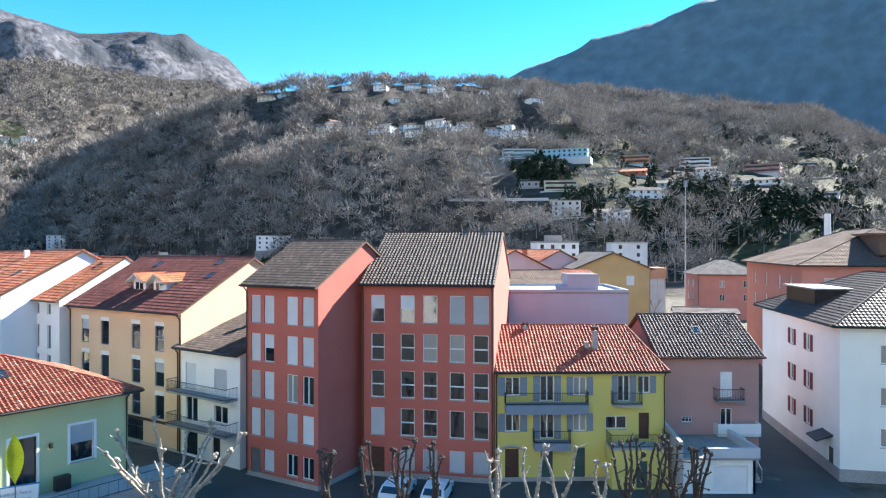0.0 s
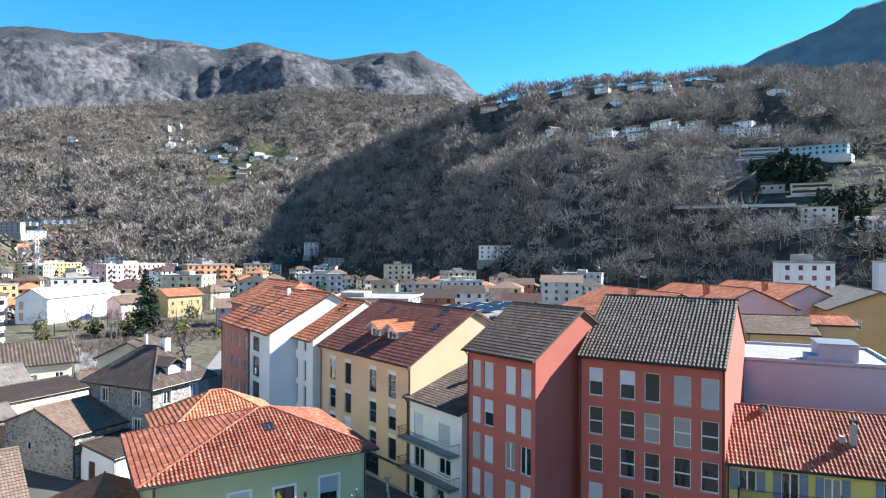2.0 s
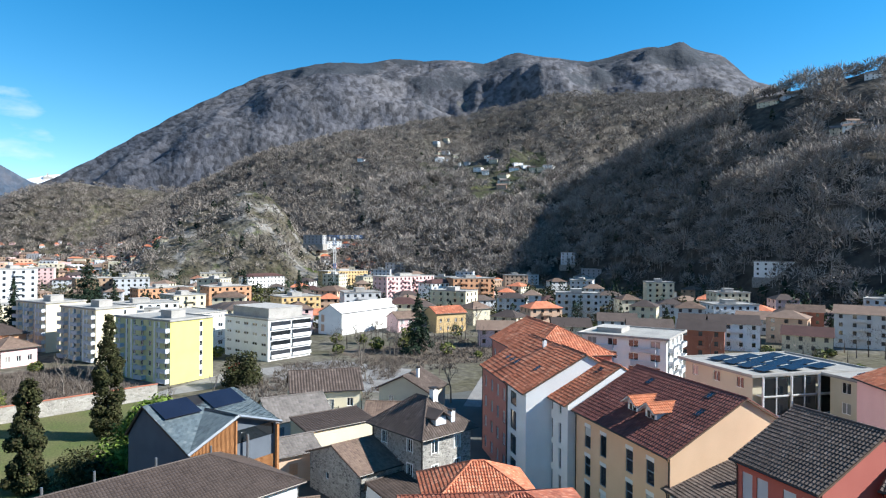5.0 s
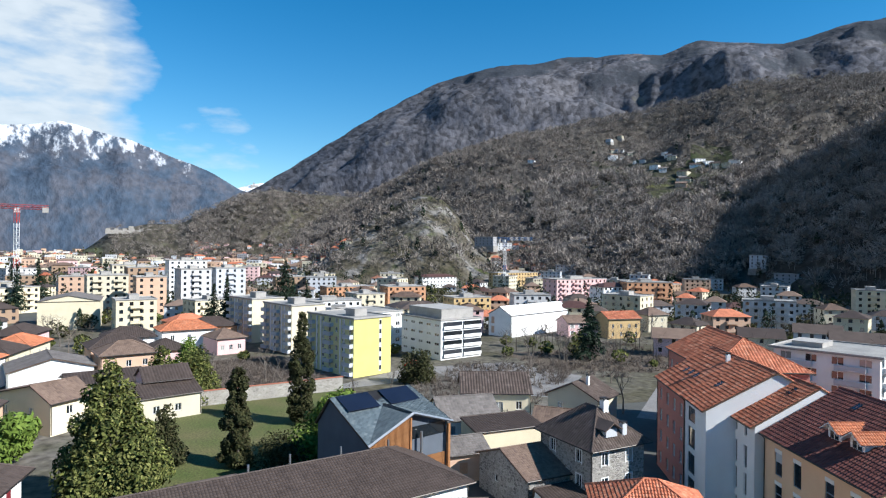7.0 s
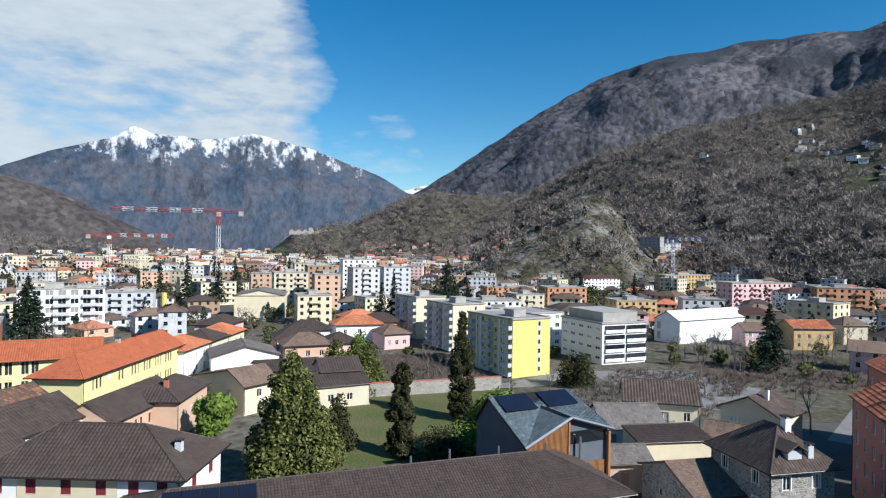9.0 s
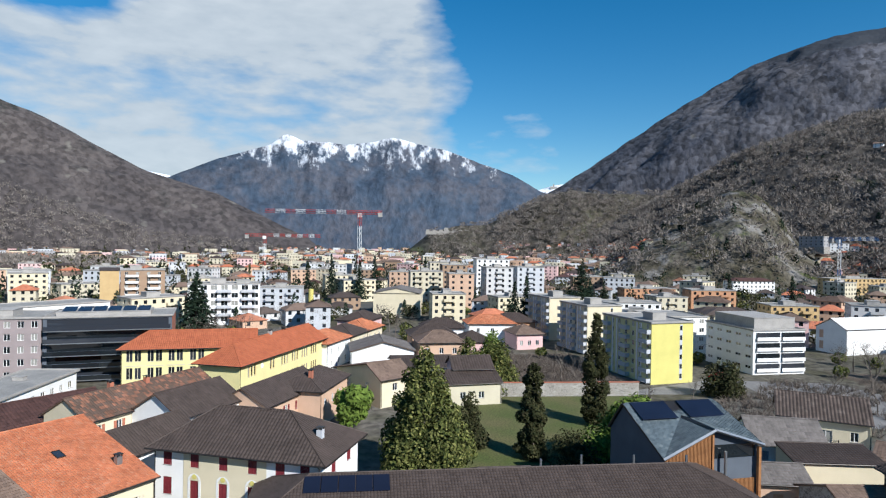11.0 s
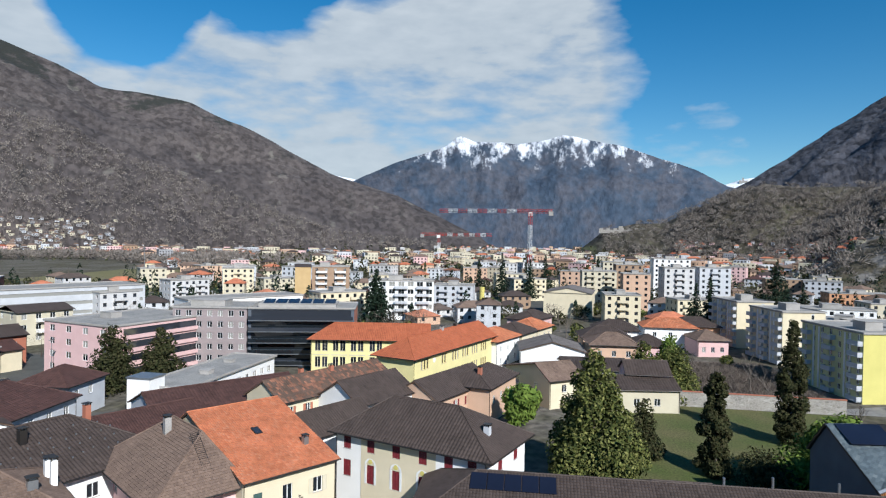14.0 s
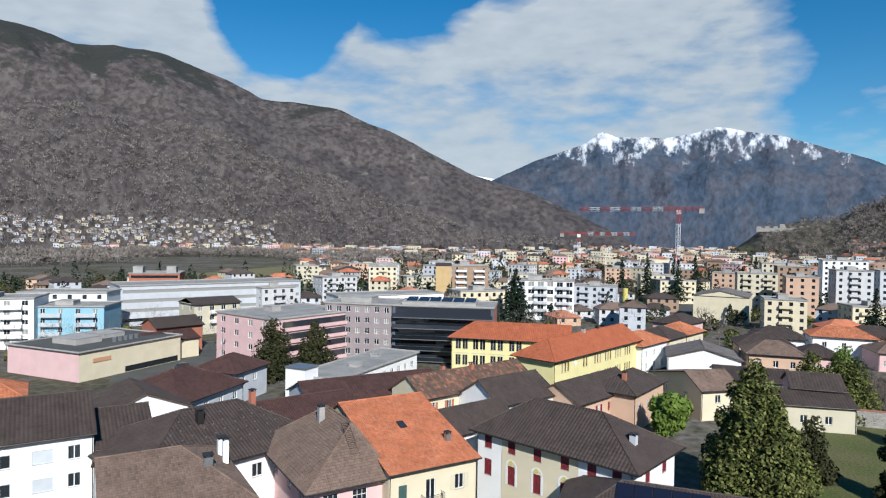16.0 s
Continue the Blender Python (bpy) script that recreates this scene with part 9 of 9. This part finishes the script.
def planted():
    """Garden trees and evergreens all over the town, too many to count."""
    rng = np.random.default_rng(66)

    def spots(count, first=190):
        out = []
        while len(out) < count:
            az, r = rng.uniform(4, 148), first * (1900 / first) ** rng.random()
            x, y = -r * math.sin(radians(az)), r * math.cos(radians(az))
            z = height_at(x, y)
            if z > 12 or (az > 112 and 480 < r < 900) or any((x - a) ** 2 + (y - b) ** 2 < (c * 0.62) ** 2 for a, b, c in TAKEN) or any((x - o.location.x) ** 2 + (y - o.location.y) ** 2 < 13 ** 2 for o in BIG):
                continue
            if abs((y + 9) + (x + 330) * 0.016) < 6 and r < 450:
                continue
            out.append((x, y, z, r))
        return out
    for label, count, material, size, fat in (("dark evergreen garden trees scattered among the houses", 1600, DARKLEAF, 7.0, 0.38), ("dark conifers scattered among the houses", 620, CONIFER, 13.0, 0.2), ("green garden shrubs and hedges among the houses", 500, LEAF, 4.5, 0.5)):
        C, D, G = [], [], []
        for x, y, z, r in spots(count, 255 if size > 5 else 185):
            h = size * rng.uniform(0.55, 1.3)
            n = 140 if r < 300 else 60 if r < 480 else 22
            d = rng.normal(0, 1, (n, 3))
            d /= np.linalg.norm(d, axis=1)[:, None]
            k = 0.5 + 0.5 * d[:, 2]
            h *= 0.75 if r < 330 else 1.0
            w = h * fat * (1.15 - 0.85 * k if fat < 0.3 else 0.9 + 0.3 * np.sin(3.1 * k)) * rng.uniform(0.75, 1.1, n)
            C.append(np.stack([x + d[:, 0] * w, y + d[:, 1] * w, z + h * (0.12 + 0.88 * k)], 1))
            D.append(d), G.append(np.full((n, 1), 0.7 if r < 300 else 1.0))
        P, F = cards(np.concatenate(C), np.concatenate(D), np.concatenate(G), rng, 1.7)
        me = bpy.data.meshes.new("planting")
        me.from_pydata(P.tolist(), [], F.tolist())
        me.materials.append(material)
        tagged(new("garden_trees", me), label, "trees", kind="stuff")
    C, D = [], []
    groves = [slope_spot(a, e, 18.8, 240)[:2] + (size,) for a, e, size in ((-21.5, 4.6, 22), (-23.5, 3.6, 26), (-25.5, 2.6, 24), (-28.5, 3.4, 28), (-30.5, 2.4, 22), (-21.0, 2.6, 22), (-12.5, 3.8, 14), (-8.3, 7.0, 16), (-9.2, 6.2, 18), (-31.5, 7.6, 20), (-19.5, 1.6, 26), (-34, 4.6, 24))]
    for k in range(980):
        # evergreens in groves on the terraced slope, and scattered among the bare woods
        az = rng.uniform(-38, -8) if k < 100 else rng.uniform(-8, 75)
        r = rng.uniform(420, 720) if k < 100 else rng.uniform(560, 1300)
        if k >= 420:
            gx, gy, size = groves[k % len(groves)]
            gx, gy = gx + rng.normal(0, size * 0.6), gy + rng.normal(0, size * 0.6)
            az, r = math.degrees(math.atan2(-gx, gy)), math.hypot(gx, gy)
        x, y = -r * math.sin(radians(az)), r * math.cos(radians(az))
        z = height_at(x, y)
        if z < 3 or any((x - a) ** 2 + (y - b) ** 2 < (c * 0.7) ** 2 for a, b, c in TAKEN):
            continue
        h, n = rng.uniform(5, 12), 84
        d = rng.normal(0, 1, (n, 3))
        d /= np.linalg.norm(d, axis=1)[:, None]
        q = 0.5 + 0.5 * d[:, 2]
        C.append(np.stack([x + d[:, 0] * 2.6 * (1.1 - 0.6 * q), y + d[:, 1] * 2.6 * (1.1 - 0.6 * q), z + h * q], 1))
        D.append(d)
    P, F = cards(np.concatenate(C), np.concatenate(D), 1.4, rng, 1.5)
    me = bpy.data.meshes.new("planting")
    me.from_pydata(P.tolist(), [], F.tolist())
    me.materials.append(CONIFER)
    tagged(new("slope_evergreens", me), "dark evergreens scattered through the hillside woods", "trees", kind="stuff")
    C, D = [], []
    for k in range(3000):
        az, r = rng.uniform(55, 118), 600 * (2400 / 600) ** rng.random()
        x, y = -r * math.sin(radians(az)), r * math.cos(radians(az))
        z = height_at(x, y)
        if z > 14:
            continue
        h, n = rng.uniform(6, 15), 14
        d = rng.normal(0, 1, (n, 3))
        d /= np.linalg.norm(d, axis=1)[:, None]
        C.append(np.stack([x + d[:, 0] * 2.6, y + d[:, 1] * 2.6, z + h * (0.5 + 0.5 * d[:, 2])], 1))
        D.append(d)
    P, F = cards(np.concatenate(C), np.concatenate(D), 2.8, rng, 1.4)
    me = bpy.data.meshes.new("planting")
    me.from_pydata(P.tolist(), [], F.tolist())
    me.materials.append(DARKLEAF)
    tagged(new("garden_trees", me), "dark trees between the far houses of the town", "trees", kind="stuff")
    S = np.array(spots(1100))
    h = 8.0 * rng.uniform(0.6, 1.3, len(S))
    tagged(new("garden_trees", fuzzy(S[:, 0], S[:, 1], S[:, 2], h, h * 0.42, 60, rng, 0.07)), "bare brown garden trees among the houses", "trees", kind="stuff")


def grounds():
    patch("road", [(-46, -14), (34, -14), (31.5, 50.5), (-46, 62)], 0.012, ASPHALT, "asphalt square before the houses")
    patch("lane", [(27.5, 50), (32, 50), (36, 72), (45, 110), (52, 150), (46, 150), (36, 100), (28, 66)], 0.016, ASPHALT, "asphalt lane climbing between the houses")
    patch("road", [(-150, -8.5), (-150, -17), (-430, -12), (-430, -4)], 0.016, ASPHALT, "long straight asphalt street through the town")
    patch("yard", [(-100, -122), (-118, -90), (-150, -118), (-150, -150), (-118, -140)], 0.02, ASPHALT, "asphalt car park beside the supermarket")
    # dark asphalt tone stands in for the shade between these houses
    patch("yard", [(-46.5, 21), (-46.5, 62), (-74, 112), (-92, 112), (-104, 66), (-80, 45), (-62, 20)], 0.008, ASPHALT, "worn paving between the old village houses, darkened for alley shade")
    patch("yard", [(-34, -20), (-47, -15), (-66, -8), (-120, -6), (-128, -40), (-100, -90), (-60, -100), (-30, -80)], 0.008, ASPHALT, "narrow asphalt lanes between the town houses")
    patch("lawn", [(-84, 4), (-84, 44), (-134.6, 57), (-135.2, 16)], 0.016, GRASS, "winter lawn of the walled garden")
    patch("path", [(-137, 8), (-136, 70), (-146, 84), (-152, 84), (-141, 60), (-142, 8)], 0.02, PAVING, "pale gravel path behind the garden wall")
    patch("brush_ground", [(-142.5, 20), (-142, 60), (-190, 58), (-186, 24)], 0.02, SCRUB, "brown brushy slope below the apartment blocks")
    scrub("thicket", "brown leafless bramble thicket below the blocks", [(-143, 24), (-143, 58), (-184, 56), (-182, 28)], 900, 1.6, TWIG, 91)
    scrub("thicket", "brown leafless bushes along the lane of houses", [(-100, 84), (-118, 60), (-150, 100), (-130, 128)], 500, 1.8, TWIG, 92)
    patch("lane", [(-84.5, 98), (-81.5, 100), (-97.5, 124), (-101.0, 124)], 0.02, PAVING, "pale concrete lane between the gardens")
    patch("yard", [(-150, 88), (-146, 112), (-120, 118), (-104, 96), (-118, 84)], 0.014, PAVING, "worn gravel yard beside the apartment blocks")
    patch("yard", [(-160, 120), (-150, 160), (-128, 172), (-112, 140), (-130, 118)], 0.010, SCRUB, "brown winter gardens between the houses")
    scrub("hedge", "brown garden bushes between the houses", [(-150, 118), (-112, 120), (-118, 168), (-160, 172)], 420, 1.5, TWIG, 93)
    w = thing("garden_wall", -135.4, 16.0, 0, 90, "weathered stone garden wall with a brick coping", "wall")
    part("masonry", boxes((0, -0.3, 0, 41, 0.1, 3.0)), STONEWALL, w)
    part("coping", boxes((-0.1, -0.4, 3.003, 41.1, 0.2, 3.15)), STUCCO["brick"], w)
    for i, (x, y, a, s) in enumerate(((-420, -330, 20, 60), (-560, -420, 10, 90), (-470, -250, 30, 50))):
        c, d = math.cos(radians(a)), math.sin(radians(a))
        patch("field", [(x, y), (x + c * s * 2, y + d * s * 2), (x + c * s * 2 - d * s, y + d * s * 2 + c * s), (x - d * s, y + c * s)], 0.03, DRYFIELD, "flat yellow-green winter field on the valley floor")


def car_mesh():
    """Body and cabin of a small car, about four metres long."""
    side = [(-2.0, 0.35), (-2.05, 0.75), (-1.9, 0.98), (-1.45, 1.42), (-0.4, 1.5), (0.5, 1.44), (1.15, 0.98), (1.95, 0.82), (2.05, 0.55), (2.0, 0.35)]
    bm = bmesh.new()
    rows = []
    for y, k in ((-0.86, 1), (-0.8, 0.98), (0.8, 0.98), (0.86, 1)):
        rows.append([bm.verts.new((x * (1 if abs(y) < 0.85 else 0.99), y * (1 if z < 1.1 else 0.84), z)) for x, z in side])
    for a, b in zip(rows[:-1], rows[1:]):
        for i in range(len(side)):
            j = (i + 1) % len(side)
            bm.faces.new((a[i], b[i], b[j], a[j]))
    bm.faces.new(rows[0]), bm.faces.new(rows[-1][::-1])
    bmesh.ops.recalc_face_normals(bm, faces=bm.faces[:])
    return bm


CAR_PARTS = {}


def car(x, y, turn, paint, label, z=0.02):
    ob = thing("car", x, y, z, turn, label, "car", "parked cars")
    if not CAR_PARTS:
        CAR_PARTS["tyre"] = None
        bm = bmesh.new()
        tube(bm, (0, -0.1, 0), (0, 0.1, 0), 0.32, n=14)
        CAR_PARTS["tyre"] = done(bm, IRON)
        bm = bmesh.new()
        tube(bm, (0, -0.105, 0), (0, 0.105, 0), 0.2, n=12)
        CAR_PARTS["rim"] = done(bm, ZINC)
        bm = boxes((-1.3, -0.80, 1.0, 0.75, -0.765, 1.32), (-1.3, 0.765, 1.0, 0.75, 0.80, 1.32))
        for a, b in (((0.62, 1.40), (1.14, 1.02)), ((-1.52, 1.38), (-1.9, 1.02))):
            s = 1 if a[0] > 0 else -1
            vs = [bm.verts.new(p) for p in ((a[0] + 0.02 * s, -0.62, a[1] + 0.012), (a[0] + 0.02 * s, 0.62, a[1] + 0.012), (b[0] + 0.02 * s, 0.7, b[1] + 0.012), (b[0] + 0.02 * s, -0.7, b[1] + 0.012))]
            bm.faces.new(vs)
        CAR_PARTS["glass"] = done(bm, DARKGLASS)
        CAR_PARTS["lamp"] = done(boxes((-0.04, -0.16, -0.07, 0.04, 0.16, 0.07)), WHITE)
    key = "body_" + paint.name
    if key not in CAR_PARTS:
        CAR_PARTS[key] = done(car_mesh(), paint)
    part("body", CAR_PARTS[key], parent=ob)
    part("glazing", CAR_PARTS["glass"], parent=ob)
    for sx in (-1.25, 1.3):
        for sy in (-0.78, 0.78):
            w = part("wheel", CAR_PARTS["tyre"], parent=ob, at=Matrix.Translation((sx, sy, 0.32)))
            part("rim", CAR_PARTS["rim"], parent=w)
    for sy in (-0.6, 0.6):
        part("headlight", CAR_PARTS["lamp"], parent=ob, at=Matrix.Translation((2.0, sy, 0.68)))


def cars():
    tone = lambda n, c: surf("car_paint_" + n, c, c, 1, 0.25, 0.0, stain=0.02, spec=0.6)
    W, R, B, S, K = tone("white", (0.78, 0.78, 0.78)), tone("red", (0.45, 0.03, 0.03)), tone("blue", (0.05, 0.10, 0.22)), tone("silver", (0.42, 0.43, 0.45)), tone("black", (0.03, 0.03, 0.035))
    for x, y, a, p, n in ((-3.4, 47.6, 75, W, "white"), (-0.4, 47.2, 78, W, "white"), (43.0, 101, 60, R, "red"), (46.0, 108, 60, S, "silver"), (-77, 100, 40, B, "dark blue"), (-72, 93, 40, S, "silver"),
                          (-122, -104, 30, W, "white"), (-126, -107, 30, S, "silver"), (-117, -118, 10, K, "black"), (-131, -111, 30, W, "white"), (-150.0, 83.5, 20, R, "red"), (-153, 86, 20, R, "red"),
                          (-190, -11.5, 178, W, "white"), (-214, -12.5, 178, K, "black"), (-235, -8, 178, S, "silver"), (-170, -13, 178, B, "dark blue"), (52, 148, 70, K, "black"), (50, 160, 70, W, "white")):
        car(x, y, a, p, n + " small car parked on asphalt")


def tower_crane(x, y, h, jib, back, turn, paint, label, z=0.0):
    ob = thing("tower_crane", x, y, z, turn, label, "crane")

    def lattice_beam(a, b, s):
        bm = bmesh.new()
        a, b = Vector(a), Vector(b)
        d = (b - a).normalized()
        u = d.orthogonal().normalized()
        v = d.cross(u)
        L = (b - a).length
        n = max(2, int(L / (s * 1.6)))
        off = [u * s / 2 + v * s / 2, -u * s / 2 + v * s / 2, -u * s / 2 - v * s / 2, u * s / 2 - v * s / 2]
        for o in off:
            tube(bm, a + o, b + o, 0.10, n=4)
        for i in range(n):
            p, q = a + d * L * i / n, a + d * L * (i + 1) / n
            for k in range(4):
                tube(bm, p + off[k], q + off[(k + 1) % 4], 0.07, n=3)
        return bm
    for lo, hi, tone in ((0, 0.42, WHITE), (0.42, 0.52, paint), (0.52, 0.86, WHITE), (0.86, 1.0, paint)):
        part("mast", lattice_beam((0, 0, h * lo), (0, 0, h * hi), 1.6), tone, ob)
    n = 9
    for i in range(n):
        part("jib", lattice_beam((2 + (jib - 2) * i / n, 0, h + 0.9), (2 + (jib - 2) * (i + 1) / n, 0, h + 0.9), 1.5), paint if i % 2 == 0 else WHITE, ob)
    part("counter_jib", lattice_beam((-back, 0, h + 0.9), (2, 0, h + 0.9), 1.5), paint, ob)
    part("counterweight", boxes((-back, -1, h - 1.6, -back + 2.5, 1, h + 1.2)), CONCRETE, ob)
    part("cab", boxes((-1.2, -2.4, h - 1.8, 1.2, -1.0, h + 0.4)), WHITE, ob)


def masts():
    red = surf("crane_red", (0.50, 0.05, 0.04), None, 1, 0.5, 0, stain=0.1)
    tower_crane(-366, -15, 50, 54, 13, 268, red, "red and white tower crane above the town")
    tower_crane(-470, -88, 37, 40, 14, 92, red, "farther red and white tower crane")
    tower_crane(-385, 295, 40, 24, 7, 20, surf("crane_blue", (0.03, 0.17, 0.42), None, 1, 0.5, 0, stain=0.1), "blue tower crane near the hill")
    silo = thing("silo", -330, -38, 0, 0, "yellow cement silo on a building site", "silo")
    bm = bmesh.new()
    tube(bm, (0, 0, 2), (0, 0, 9), 1.3, n=12)
    part("tank", bm, STUCCO["yellow"], silo)
    for i in range(4):
        bm = bmesh.new()
        tube(bm, (0.9 * math.cos(i * 1.57), 0.9 * math.sin(i * 1.57), 0), (0.9 * math.cos(i * 1.57), 0.9 * math.sin(i * 1.57), 2.2), 0.1)
        part("leg", bm, METAL, silo)
    for x, y, h, label in ((75.0, 195.0, 38, "tall slim grey mast behind the houses"), (-372, -266, 24, "pale radio mast on the plain"), (-124.5, -112, 9, "grey street lamp at the car park")):
        m = thing("mast", x, y, 0, 0, label, "mast")
        bm = bmesh.new()
        tube(bm, (0, 0, 0), (0, 0, h), 0.28 if h > 10 else 0.09, 0.16 if h > 10 else 0.06, 8)
        part("pole", bm, ZINC, m)
        part("head", boxes((-0.5, -0.3, h, 0.5, 0.3, h + (2.0 if h > 10 else 0.15))), ZINC, m)
    fc = thing("factory_chimney", 122, 200, 0, 0, "white factory chimney beyond the salmon house", "chimney")
    bm = bmesh.new()
    tube(bm, (0, 0, 0), (0, 0, 30), 1.2, 0.9, 12)
    part("stack", bm, WHITE, fc)
    for az, el, near, w, h in ((74.9, 5.6, 1300, 26, 20), (84.0, 1.55, 1300, 60, 8)):
        x, y, z, r = slope_spot(az, el - 0.5, 33.2, near)
        c = thing("castle", x, y, z - 4, az, "old grey stone castle on a hill spur", "castle")
        part("curtain_wall", boxes((-w, 0, 0, w, 12, h)), STONEWALL, c)
        part("tower", boxes((-w * 0.3, 2, h + 0.003, -w * 0.3 + 9, 11, h * 2.0)), STONEWALL, c)
        for i in range(8):
            part("merlon", boxes((-w + i * w / 4 + 1, 0, h + 0.003, -w + i * w / 4 + w / 8 + 1, 2, h + 3)), STONEWALL, c)


grounds()
planted()
town_trees()
bare_woods()
cars()
masts()
